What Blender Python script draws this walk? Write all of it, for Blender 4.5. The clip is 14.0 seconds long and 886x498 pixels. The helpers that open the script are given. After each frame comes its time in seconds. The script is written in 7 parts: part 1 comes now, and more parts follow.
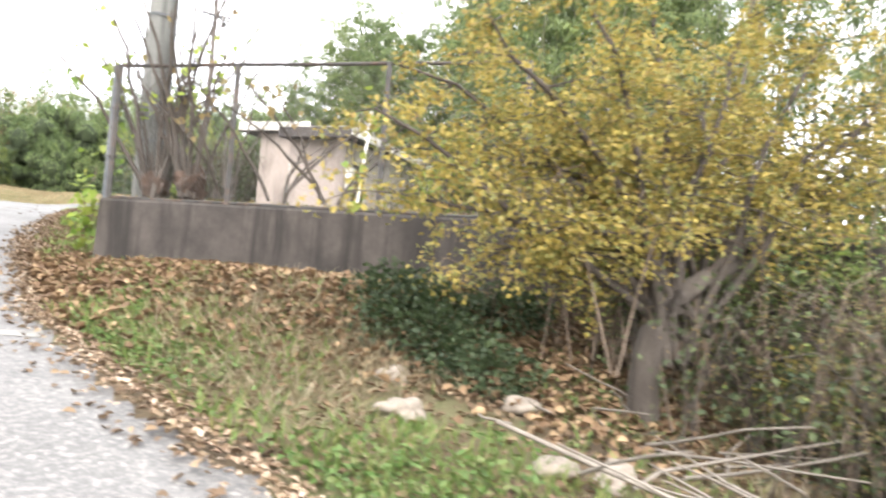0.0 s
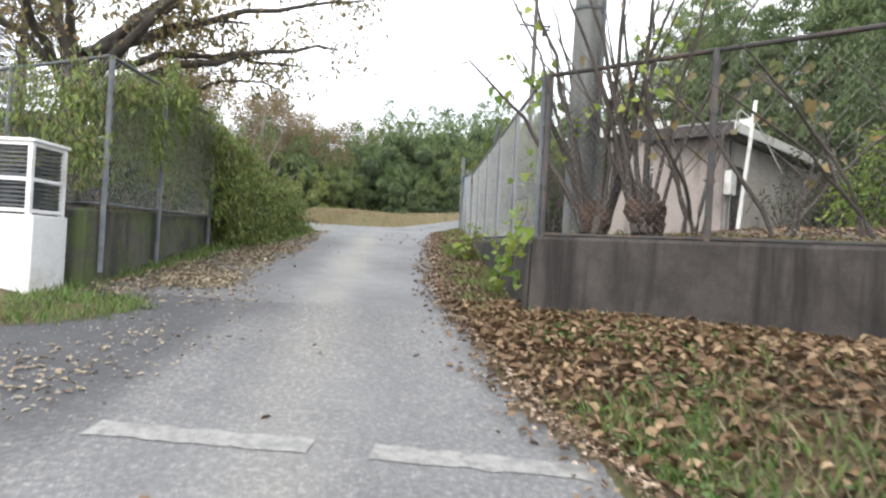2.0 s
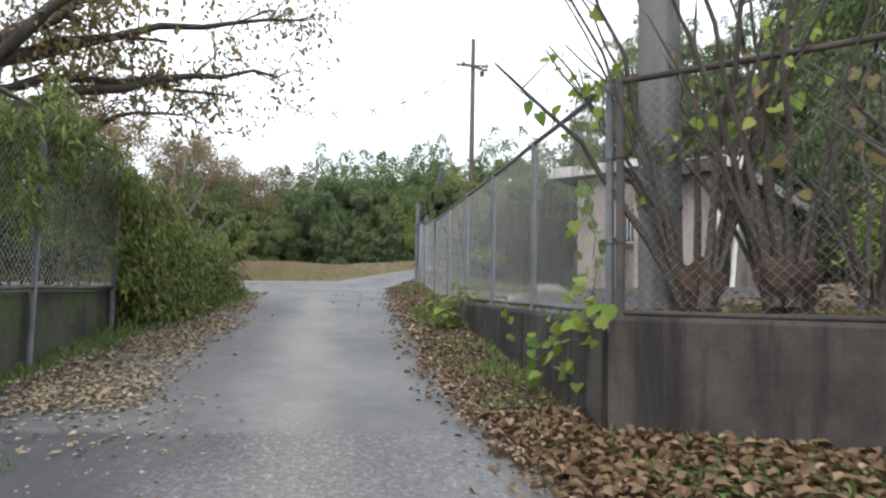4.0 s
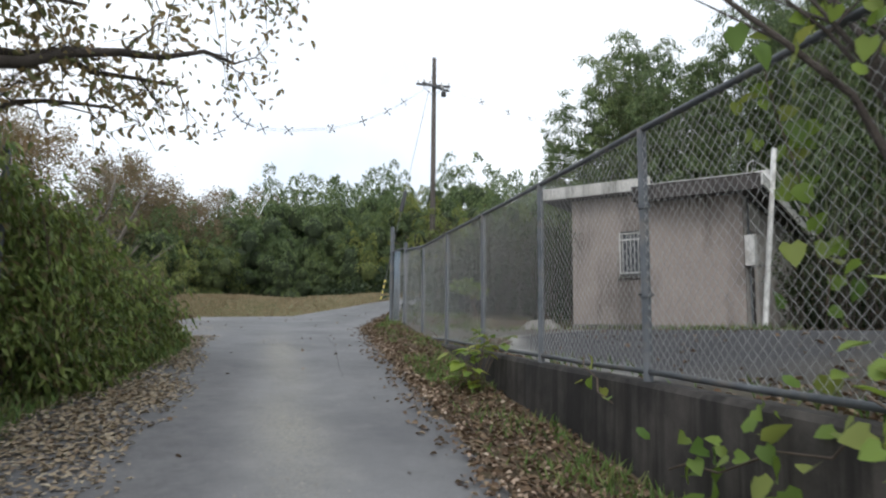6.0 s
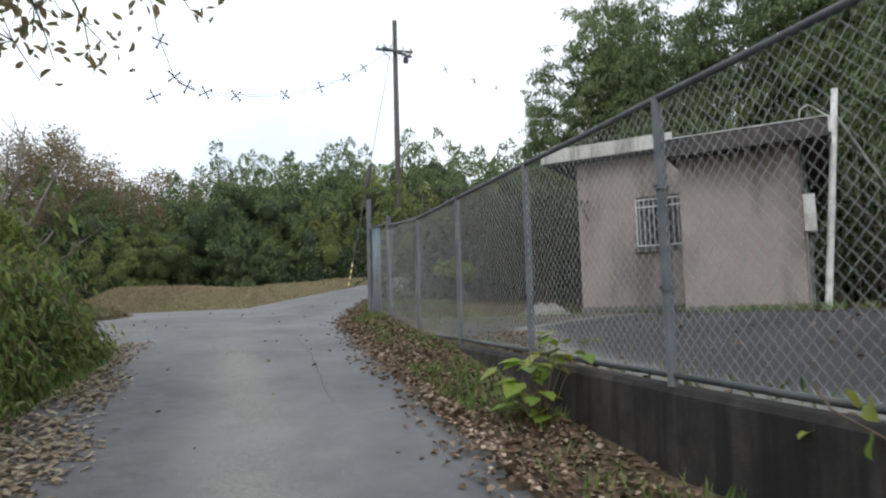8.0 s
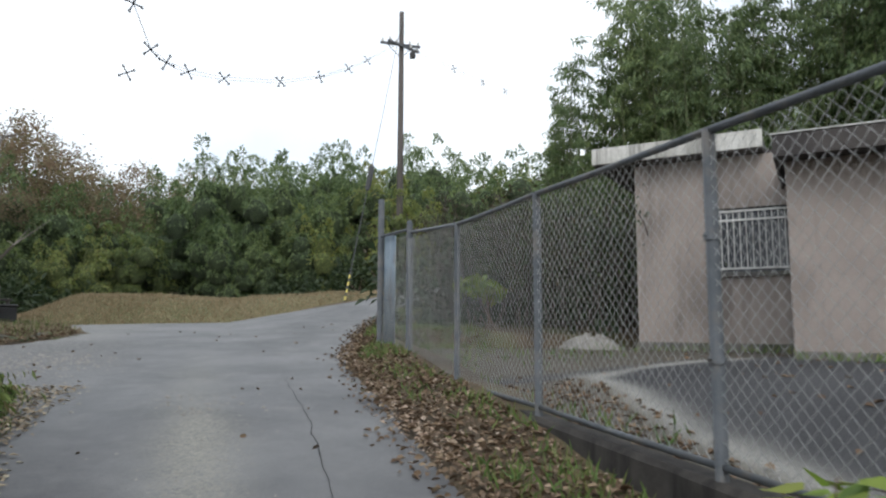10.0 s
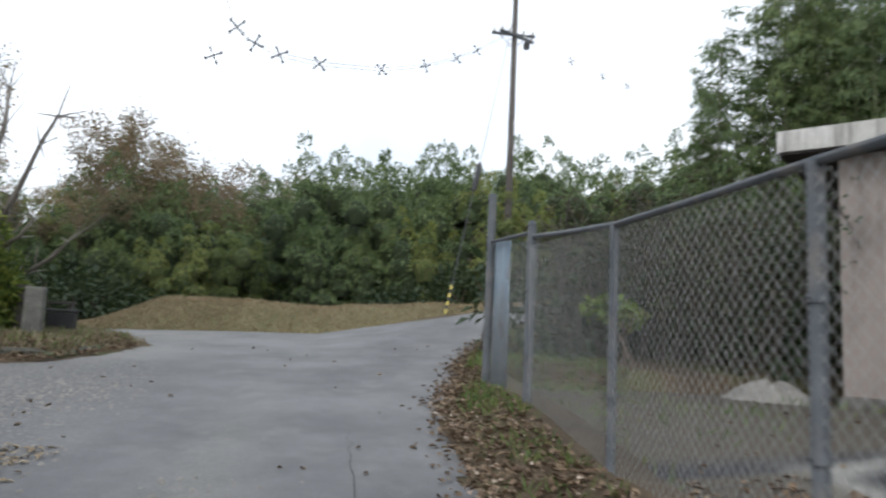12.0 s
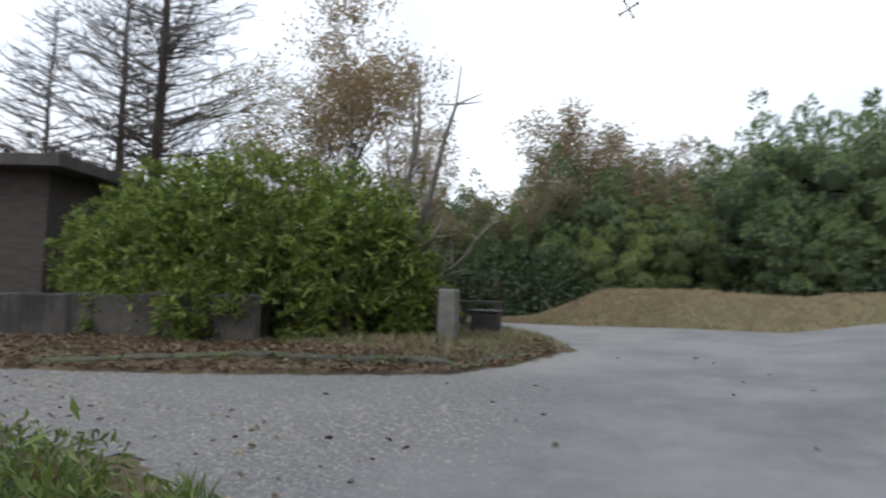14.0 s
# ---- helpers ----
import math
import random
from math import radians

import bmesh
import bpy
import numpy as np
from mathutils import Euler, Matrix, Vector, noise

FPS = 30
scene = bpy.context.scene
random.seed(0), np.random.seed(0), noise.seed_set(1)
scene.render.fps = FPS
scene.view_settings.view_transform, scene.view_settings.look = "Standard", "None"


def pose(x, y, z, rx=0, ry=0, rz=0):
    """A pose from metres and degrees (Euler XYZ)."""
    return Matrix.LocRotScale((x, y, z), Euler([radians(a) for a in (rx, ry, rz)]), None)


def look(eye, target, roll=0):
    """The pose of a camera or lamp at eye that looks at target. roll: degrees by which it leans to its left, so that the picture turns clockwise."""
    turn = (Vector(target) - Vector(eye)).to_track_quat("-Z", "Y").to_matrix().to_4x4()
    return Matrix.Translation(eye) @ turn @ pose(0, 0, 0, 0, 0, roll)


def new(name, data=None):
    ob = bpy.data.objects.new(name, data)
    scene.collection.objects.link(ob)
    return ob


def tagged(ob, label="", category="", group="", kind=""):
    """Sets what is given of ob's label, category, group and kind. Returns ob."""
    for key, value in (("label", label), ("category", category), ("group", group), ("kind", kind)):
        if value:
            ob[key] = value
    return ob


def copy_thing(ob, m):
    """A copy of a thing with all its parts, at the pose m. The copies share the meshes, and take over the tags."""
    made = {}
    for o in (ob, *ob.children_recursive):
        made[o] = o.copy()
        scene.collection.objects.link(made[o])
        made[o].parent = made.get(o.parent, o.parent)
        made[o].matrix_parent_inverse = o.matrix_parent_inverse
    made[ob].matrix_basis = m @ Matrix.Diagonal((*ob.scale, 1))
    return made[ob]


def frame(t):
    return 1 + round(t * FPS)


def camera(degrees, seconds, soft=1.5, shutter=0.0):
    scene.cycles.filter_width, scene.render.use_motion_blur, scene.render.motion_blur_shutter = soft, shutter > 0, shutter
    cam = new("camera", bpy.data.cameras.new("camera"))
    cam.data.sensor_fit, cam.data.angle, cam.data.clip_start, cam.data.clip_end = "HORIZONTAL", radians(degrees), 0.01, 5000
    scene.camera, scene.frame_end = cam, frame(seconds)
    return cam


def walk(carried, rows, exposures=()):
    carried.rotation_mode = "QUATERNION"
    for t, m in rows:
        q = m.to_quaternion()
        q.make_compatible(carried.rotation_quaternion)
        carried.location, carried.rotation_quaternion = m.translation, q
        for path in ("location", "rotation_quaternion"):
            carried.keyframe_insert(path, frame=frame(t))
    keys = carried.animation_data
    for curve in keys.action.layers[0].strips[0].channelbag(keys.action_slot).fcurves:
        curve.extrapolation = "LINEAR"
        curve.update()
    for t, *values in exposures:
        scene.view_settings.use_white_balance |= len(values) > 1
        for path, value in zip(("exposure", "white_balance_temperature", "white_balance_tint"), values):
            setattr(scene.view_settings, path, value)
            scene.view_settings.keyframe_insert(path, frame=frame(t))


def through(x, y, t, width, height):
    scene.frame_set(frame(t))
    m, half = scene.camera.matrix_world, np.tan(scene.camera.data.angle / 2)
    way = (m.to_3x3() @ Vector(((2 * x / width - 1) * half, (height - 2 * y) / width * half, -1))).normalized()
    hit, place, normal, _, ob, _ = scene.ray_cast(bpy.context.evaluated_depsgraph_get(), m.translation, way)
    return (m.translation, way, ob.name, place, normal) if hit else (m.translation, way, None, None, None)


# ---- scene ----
cam = camera(67.5, 14.0, 2.2, 0.4)
EXPOSURES = [(0.0, 1.87, 6800, 13), (0.5, 1.62, 6700, 12), (1.0, 1.38, 6600, 11), (1.5, 1.15, 6500, 11), (2.0, 0.92, 6420, 11), (3.2, 0.7, 6350, 11), (5.3, 0.0, 6250, 10), (7.0, -0.08, 6200, 10), (9.5, 0.0, 6200, 9), (14.0, 0.0, 6150, 11)]
PATH = [
    (0, (0.49, 0.14, 1.474), (1.393, 1.923, 1.541), 4.5),
    (0.5, (0.077, 0.766, 1.548), (0.802, 2.628, 1.616), 4.1),
    (1, (-0.281, 1.345, 1.641), (0.166, 3.294, 1.679), 3.4),
    (1.5, (-0.584, 1.997, 1.727), (-0.344, 3.982, 1.706), 3.1),
    (2, (-0.797, 2.622, 1.821), (-0.736, 4.621, 1.836), 3.3),
    (2.5, (-0.956, 3.272, 1.925), (-0.848, 5.268, 1.999), 3.1),
    (3, (-1.153, 3.932, 2.014), (-1.041, 5.927, 2.108), 2.6),
    (3.2, (-1.223, 4.18, 2.048), (-1.066, 6.17, 2.157), 2.3),
    (5.3, (-1.813, 6.654, 2.28), (-1.413, 8.601, 2.498), -0.5),
    (5.5, (-1.867, 6.954, 2.309), (-1.424, 8.891, 2.54), -0.5),
    (6, (-1.962, 7.626, 2.395), (-1.527, 9.563, 2.639), 0.5),
    (6.5, (-1.959, 8.322, 2.453), (-1.37, 10.215, 2.719), 0.3),
    (7, (-2.089, 9.004, 2.512), (-1.557, 10.916, 2.764), -0.6),
    (7.2, (-2.092, 9.262, 2.534), (-1.548, 11.175, 2.742), -1.2),
    (9.3, (-1.906, 12.154, 2.78), (-1.288, 14.046, 2.968), -0.5),
    (9.5, (-1.92, 12.441, 2.887), (-1.294, 14.33, 3.086), -0.2),
    (10, (-1.907, 13.061, 2.91), (-1.307, 14.957, 3.129), 0.2),
    (10.5, (-1.778, 13.642, 3.008), (-1.202, 15.543, 3.241), 0.8),
    (11, (-1.698, 14.303, 3.088), (-1.191, 16.222, 3.331), 1.5),
    (11.5, (-1.5, 14.88, 3.166), (-1.002, 16.802, 3.41), 2.0),
    (12, (-1.444, 15.527, 3.214), (-1.15, 17.492, 3.446), 2.7),
    (12.5, (-1.355, 16.145, 3.274), (-1.347, 18.135, 3.47), 3.3),
    (13, (-1.374, 16.779, 3.336), (-1.676, 18.75, 3.486), 2.8),
    (13.5, (-1.373, 17.403, 3.39), (-2.026, 19.287, 3.54), 2.3),
    (14, (-1.409, 17.96, 3.451), (-2.402, 19.691, 3.582), 2.0),
]
walk(cam, [(t, look(eye, target, roll)) for t, eye, target, roll in PATH], EXPOSURES)

# ---- world and light: a bright overcast sky ----
world = bpy.data.worlds.new("overcast_sky")
scene.world = world
world.use_nodes = True
_w = world.node_tree
_bg = _w.nodes["Background"]
_sky = _w.nodes.new("ShaderNodeTexSky")
_sky.sky_type, _sky.sun_disc = "NISHITA", False
_sky.sun_elevation, _sky.sun_rotation = radians(38), radians(200)
_sky.air_density, _sky.dust_density = 1.0, 3.0
_co = _w.nodes.new("ShaderNodeTexCoord")
_cl = _w.nodes.new("ShaderNodeTexNoise")
_cl.inputs["Scale"].default_value, _cl.inputs["Detail"].default_value = 2.2, 6
_w.links.new(_co.outputs["Generated"], _cl.inputs["Vector"])
_rp = _w.nodes.new("ShaderNodeValToRGB")
_rp.color_ramp.elements[0].position, _rp.color_ramp.elements[0].color = 0.33, (0.6, 0.6, 0.6, 1)
_rp.color_ramp.elements[1].position, _rp.color_ramp.elements[1].color = 0.6, (0.97, 0.97, 0.97, 1)
_w.links.new(_cl.outputs["Fac"], _rp.inputs["Fac"])
_mx = _w.nodes.new("ShaderNodeMix")
_mx.data_type = "RGBA"
_w.links.new(_rp.outputs["Color"], _mx.inputs[0])
_w.links.new(_sky.outputs["Color"], _mx.inputs[6])
_mx.inputs[7].default_value = (10.4, 10.7, 11.0, 1)
_w.links.new(_mx.outputs[2], _bg.inputs["Color"])
_bg.inputs["Strength"].default_value = 0.13
_sun = new("sun", bpy.data.lights.new("sun", "SUN"))
_sun.data.energy, _sun.data.angle, _sun.data.color = 0.9, radians(25), (1.0, 0.95, 0.87)
_sun.matrix_basis = look((0, 0, 40), (0 + 14, 40, 0))

# ---- materials ----
def nodes_of(name):
    m = bpy.data.materials.new(name)
    m.use_nodes = True
    nt = m.node_tree
    b = nt.nodes["Principled BSDF"]
    return m, nt, b


def noise_node(nt, scale, detail=4.0, rough=0.6, space="Object", stretch=None):
    co = nt.nodes.new("ShaderNodeTexCoord")
    tex = nt.nodes.new("ShaderNodeTexNoise")
    tex.inputs["Scale"].default_value = scale
    tex.inputs["Detail"].default_value = detail
    tex.inputs["Roughness"].default_value = rough
    if stretch:
        mp = nt.nodes.new("ShaderNodeMapping")
        mp.inputs["Scale"].default_value = stretch
        nt.links.new(co.outputs[space], mp.inputs["Vector"])
        nt.links.new(mp.outputs["Vector"], tex.inputs["Vector"])
    else:
        nt.links.new(co.outputs[space], tex.inputs["Vector"])
    return tex


def ramp(nt, src, stops):
    r = nt.nodes.new("ShaderNodeValToRGB")
    el = r.color_ramp.elements
    while len(el) < len(stops):
        el.new(0.5)
    for e, (p, c) in zip(el, stops):
        e.position = p
        e.color = (*c, 1) if len(c) == 3 else c
    nt.links.new(src, r.inputs["Fac"])
    return r.outputs["Color"]


def mix(nt, fac, a, b, mode="MIX"):
    n = nt.nodes.new("ShaderNodeMix")
    n.data_type, n.blend_type = "RGBA", mode
    if isinstance(fac, (int, float)):
        n.inputs[0].default_value = fac
    else:
        nt.links.new(fac, n.inputs[0])
    for i, v in ((6, a), (7, b)):
        if isinstance(v, tuple):
            n.inputs[i].default_value = (*v, 1)
        else:
            nt.links.new(v, n.inputs[i])
    return n.outputs[2]


def bump(nt, b, src, strength, distance=0.01):
    n = nt.nodes.new("ShaderNodeBump")
    n.inputs["Strength"].default_value = strength
    n.inputs["Distance"].default_value = distance
    nt.links.new(src, n.inputs["Height"])
    nt.links.new(n.outputs["Normal"], b.inputs["Normal"])


def surface(name, c1, c2, scale=3.0, fine=60.0, rough=0.85, metal=0.0, bumps=0.3, dist=0.01, stain=None, stain_scale=0.7, stretch=None, lo=0.35, hi=0.65):
    """Two tones mixed by a broad noise, with a fine grain and optional stains."""
    m, nt, b = nodes_of(name)
    big = noise_node(nt, scale, 5, 0.62, stretch=stretch)
    col = ramp(nt, big.outputs["Fac"], [(lo, c1), (hi, c2)])
    small = noise_node(nt, fine, 3, 0.7)
    col = mix(nt, 0.45, col, ramp(nt, small.outputs["Fac"], [(0.3, (0.55, 0.55, 0.55)), (0.7, (1.3, 1.3, 1.3))]), "MULTIPLY")
    if stain:
        st = noise_node(nt, stain_scale, 6, 0.7, stretch=stretch)
        f = ramp(nt, st.outputs["Fac"], [(0.5, (0, 0, 0)), (0.66, (1, 1, 1))])
        col = mix(nt, f, col, stain)
    nt.links.new(col, b.inputs["Base Color"])
    b.inputs["Roughness"].default_value = rough
    b.inputs["Metallic"].default_value = metal
    if bumps:
        bump(nt, b, small.outputs["Fac"], bumps, dist)
    return m


def leafy(name, tones, rough=0.6, through=0.25):
    """Leaf colours that differ from leaf to leaf and a little from plant to plant, with light coming through the blades."""
    m, nt, b = nodes_of(name)
    geo = nt.nodes.new("ShaderNodeNewGeometry")
    n = len(tones)
    col = ramp(nt, geo.outputs["Random Per Island"], [((i + 0.5) / n, c) for i, c in enumerate(tones)])
    info = nt.nodes.new("ShaderNodeObjectInfo")
    shade = ramp(nt, info.outputs["Random"], [(0.0, (0.72, 0.78, 0.7)), (0.5, (1, 1, 1)), (1.0, (1.22, 1.15, 0.95))])
    col = mix(nt, 1.0, col, shade, "MULTIPLY")
    nt.links.new(col, b.inputs["Base Color"])
    b.inputs["Roughness"].default_value = rough
    tr = nt.nodes.new("ShaderNodeBsdfTranslucent")
    nt.links.new(col, tr.inputs["Color"])
    ms = nt.nodes.new("ShaderNodeMixShader")
    ms.inputs[0].default_value = through
    nt.links.new(b.outputs[0], ms.inputs[1])
    nt.links.new(tr.outputs[0], ms.inputs[2])
    nt.links.new(ms.outputs[0], nt.nodes["Material Output"].inputs["Surface"])
    return m


def shaded_core(name, dark, mid, light):
    """Close-packed core of a leafy head: leaf-sized mottling over a rough relief, darkened for inner shade."""
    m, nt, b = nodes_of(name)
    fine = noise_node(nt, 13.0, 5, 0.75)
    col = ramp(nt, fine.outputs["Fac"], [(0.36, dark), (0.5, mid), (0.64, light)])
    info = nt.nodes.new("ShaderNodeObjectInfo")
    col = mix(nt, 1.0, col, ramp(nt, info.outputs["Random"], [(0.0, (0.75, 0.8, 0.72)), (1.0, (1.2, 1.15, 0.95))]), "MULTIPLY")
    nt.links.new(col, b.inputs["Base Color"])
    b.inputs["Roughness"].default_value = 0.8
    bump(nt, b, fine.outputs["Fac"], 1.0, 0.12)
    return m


def road_material():
    m, nt, b = nodes_of("worn_asphalt")
    broad = noise_node(nt, 0.55, 6, 0.65)
    col = ramp(nt, broad.outputs["Fac"], [(0.36, (0.125, 0.127, 0.132)), (0.62, (0.205, 0.206, 0.208))])
    patch = noise_node(nt, 2.4, 5, 0.7)
    col = mix(nt, ramp(nt, patch.outputs["Fac"], [(0.52, (0, 0, 0)), (0.7, (0.4, 0.4, 0.4))]), col, (0.25, 0.245, 0.235))
    # pale gravelly crown between the wheel tracks
    at = nt.nodes.new("ShaderNodeAttribute")
    at.attribute_name = "crown"
    gr = noise_node(nt, 34.0, 3, 0.8)
    fac = nt.nodes.new("ShaderNodeMath")
    fac.operation = "MULTIPLY"
    nt.links.new(at.outputs["Fac"], fac.inputs[0])
    nt.links.new(ramp(nt, gr.outputs["Fac"], [(0.4, (0.15, 0.15, 0.15)), (0.6, (1, 1, 1))]), fac.inputs[1])
    col = mix(nt, fac.outputs[0], col, (0.3, 0.285, 0.24))
    old = nt.nodes.new("ShaderNodeAttribute")
    old.attribute_name = "old"
    speck = noise_node(nt, 27.0, 4, 0.8)
    rough_old = ramp(nt, speck.outputs["Fac"], [(0.38, (0.065, 0.065, 0.068)), (0.53, (0.15, 0.147, 0.145)), (0.66, (0.36, 0.35, 0.33))])
    half = nt.nodes.new("ShaderNodeMath")
    half.operation = "MULTIPLY"
    half.inputs[1].default_value = 0.95
    nt.links.new(old.outputs["Fac"], half.inputs[0])
    col = mix(nt, half.outputs[0], col, rough_old)
    col = mix(nt, ramp(nt, old.outputs["Fac"], [(0.72, (0, 0, 0)), (0.98, (0.65, 0.65, 0.65))]), col, (0.055, 0.055, 0.06))
    seal = nt.nodes.new("ShaderNodeAttribute")
    seal.attribute_name = "seal"
    blot = noise_node(nt, 6.0, 5, 0.7)
    sf = nt.nodes.new("ShaderNodeMath")
    sf.operation = "MULTIPLY"
    nt.links.new(seal.outputs["Fac"], sf.inputs[0])
    nt.links.new(ramp(nt, blot.outputs["Fac"], [(0.36, (1, 1, 1)), (0.66, (0.55, 0.55, 0.55))]), sf.inputs[1])
    col = mix(nt, sf.outputs[0], col, (0.052, 0.052, 0.056))
    grain = noise_node(nt, 150.0, 2, 0.8)
    col = mix(nt, 0.5, col, ramp(nt, grain.outputs["Fac"], [(0.3, (0.55, 0.55, 0.55)), (0.7, (1.4, 1.4, 1.4))]), "MULTIPLY")
    nt.links.new(col, b.inputs["Base Color"])
    b.inputs["Roughness"].default_value = 0.82
    bump(nt, b, grain.outputs["Fac"], 0.5, 0.006)
    return m


def ground_material():
    m, nt, b = nodes_of("leaf_strewn_earth")
    broad = noise_node(nt, 0.8, 5, 0.65)
    col = ramp(nt, broad.outputs["Fac"], [(0.36, (0.07, 0.052, 0.033)), (0.5, (0.12, 0.09, 0.055)), (0.64, (0.1, 0.11, 0.045))])
    bits = noise_node(nt, 30.0, 4, 0.75)
    col = mix(nt, 0.6, col, ramp(nt, bits.outputs["Fac"], [(0.3, (0.4, 0.4, 0.4)), (0.7, (1.5, 1.45, 1.35))]), "MULTIPLY")
    nt.links.new(col, b.inputs["Base Color"])
    b.inputs["Roughness"].default_value = 0.95
    bump(nt, b, bits.outputs["Fac"], 0.8, 0.03)
    return m


def streaked_concrete(name, base, dark, streak=(4.0, 4.0, 0.35), moss=None):
    """Cast concrete with broad weather stains that run down it."""
    m, nt, b = nodes_of(name)
    big = noise_node(nt, 1.3, 6, 0.7)
    col = ramp(nt, big.outputs["Fac"], [(0.35, dark), (0.65, base)])
    run = noise_node(nt, 1.0, 5, 0.65, stretch=streak)
    col = mix(nt, ramp(nt, run.outputs["Fac"], [(0.48, (0, 0, 0)), (0.62, (0.8, 0.8, 0.8))]), col, tuple(0.5 * v for v in dark))
    if moss:
        mo = noise_node(nt, 2.1, 5, 0.7)
        col = mix(nt, ramp(nt, mo.outputs["Fac"], [(0.48, (0, 0, 0)), (0.62, (0.7, 0.7, 0.7))]), col, moss)
    pits = noise_node(nt, 70.0, 4, 0.7)
    col = mix(nt, 0.4, col, ramp(nt, pits.outputs["Fac"], [(0.3, (0.6, 0.6, 0.6)), (0.7, (1.3, 1.3, 1.3))]), "MULTIPLY")
    nt.links.new(col, b.inputs["Base Color"])
    b.inputs["Roughness"].default_value = 0.9
    bump(nt, b, pits.outputs["Fac"], 0.35, 0.008)
    return m


ROAD = road_material()
EARTH = ground_material()
def yard_material():
    m, nt, b = nodes_of("old_yard_asphalt")
    big = noise_node(nt, 0.7, 6, 0.65)
    col = ramp(nt, big.outputs["Fac"], [(0.35, (0.026, 0.026, 0.029)), (0.65, (0.05, 0.05, 0.053))])
    fine = noise_node(nt, 45.0, 4, 0.75)
    for name, tone, lo in (("pale", [(0.35, (0.2, 0.195, 0.18)), (0.65, (0.34, 0.33, 0.3))], 0.3), ("soil", [(0.35, (0.05, 0.042, 0.03)), (0.65, (0.13, 0.11, 0.075))], 0.3)):
        at = nt.nodes.new("ShaderNodeAttribute")
        at.attribute_name = name
        pn = noise_node(nt, 3.0, 5, 0.7)
        f = nt.nodes.new("ShaderNodeMath")
        f.operation = "MULTIPLY"
        nt.links.new(at.outputs["Fac"], f.inputs[0])
        nt.links.new(ramp(nt, pn.outputs["Fac"], [(lo, (0.1, 0.1, 0.1)), (lo + 0.12, (1, 1, 1))]), f.inputs[1])
        col = mix(nt, f.outputs[0], col, ramp(nt, fine.outputs["Fac"], tone))
    col = mix(nt, 0.45, col, ramp(nt, fine.outputs["Fac"], [(0.3, (0.55, 0.55, 0.55)), (0.7, (1.35, 1.35, 1.35))]), "MULTIPLY")
    nt.links.new(col, b.inputs["Base Color"])
    b.inputs["Roughness"].default_value = 0.92
    bump(nt, b, fine.outputs["Fac"], 0.5, 0.01)
    return m


YARD = yard_material()
CRACK = surface("crack_sealant", (0.03, 0.03, 0.032), (0.06, 0.06, 0.06), 12, 90, 0.9)
PAINT = surface("worn_road_paint", (0.31, 0.305, 0.29), (0.2, 0.198, 0.19), 11, 90, 0.85, bumps=0.3, stain=(0.16, 0.16, 0.158), stain_scale=9)
GRAVEL = surface("pale_gravel", (0.2, 0.19, 0.175), (0.3, 0.285, 0.26), 8, 60, 0.95)
WALL = streaked_concrete("dark_stained_concrete", (0.076, 0.066, 0.06), (0.027, 0.024, 0.022))
WALL_BLACK = streaked_concrete("algae_blackened_concrete", (0.085, 0.076, 0.068), (0.02, 0.018, 0.017), streak=(5.0, 5.0, 0.3))
WALL_MOSS = streaked_concrete("mossy_concrete", (0.1, 0.095, 0.08), (0.05, 0.05, 0.042), moss=(0.085, 0.12, 0.034))
POLE = streaked_concrete("grey_pole_concrete", (0.2, 0.205, 0.195), (0.14, 0.145, 0.14), streak=(3, 3, 0.15))
RENDER = streaked_concrete("beige_cement_render", (0.36, 0.31, 0.28), (0.3, 0.258, 0.235), streak=(1.2, 1.2, 0.3))
WHITEWASH = streaked_concrete("whitewashed_render", (0.56, 0.53, 0.49), (0.42, 0.39, 0.36), streak=(1.2, 1.2, 0.3))
FASCIA = streaked_concrete("chalky_white_fascia", (0.68, 0.67, 0.64), (0.48, 0.47, 0.43), streak=(6, 6, 0.5))
EAVE = surface("dark_weathered_eave", (0.045, 0.04, 0.038), (0.085, 0.075, 0.07), 2, 60, 0.85, stain=(0.045, 0.04, 0.04))
PLINTH = surface("damp_concrete_plinth", (0.2, 0.19, 0.17), (0.11, 0.105, 0.1), 3, 60, 0.9, stain=(0.08, 0.09, 0.05))
STEEL = surface("dull_galvanised_steel", (0.075, 0.085, 0.095), (0.125, 0.135, 0.148), 5, 120, 0.6, 0.3, 0.1, stain=(0.15, 0.14, 0.13), stain_scale=4)
RUSTSTEEL = surface("rust_darkened_steel", (0.035, 0.034, 0.034), (0.06, 0.058, 0.056), 6, 120, 0.75, 0.1, 0.2, stain=(0.09, 0.06, 0.045), stain_scale=5)
WIRE = surface("grey_fence_wire", (0.4, 0.41, 0.415), (0.52, 0.53, 0.53), 9, 90, 0.5, 0.2, 0.0)
SHEET = surface("blue_grey_sheet_metal", (0.23, 0.29, 0.35), (0.31, 0.37, 0.42), 2.5, 90, 0.5, 0.3, 0.1, stain=(0.2, 0.19, 0.18), stain_scale=2)
WHITE = surface("white_enamel", (0.74, 0.75, 0.76), (0.8, 0.8, 0.8), 3, 90, 0.4, 0.0, 0.05, stain=(0.55, 0.54, 0.5), stain_scale=2.5)
OLDWHITE = surface("flaking_white_paint", (0.6, 0.6, 0.58), (0.72, 0.72, 0.7), 4, 60, 0.6, stain=(0.36, 0.34, 0.31), stain_scale=3)
DARK = surface("dark_plastic", (0.018, 0.018, 0.02), (0.035, 0.035, 0.036), 5, 80, 0.5)
BLACKPIPE = surface("black_guy_sleeve", (0.015, 0.015, 0.016), (0.03, 0.03, 0.03), 8, 80, 0.5)
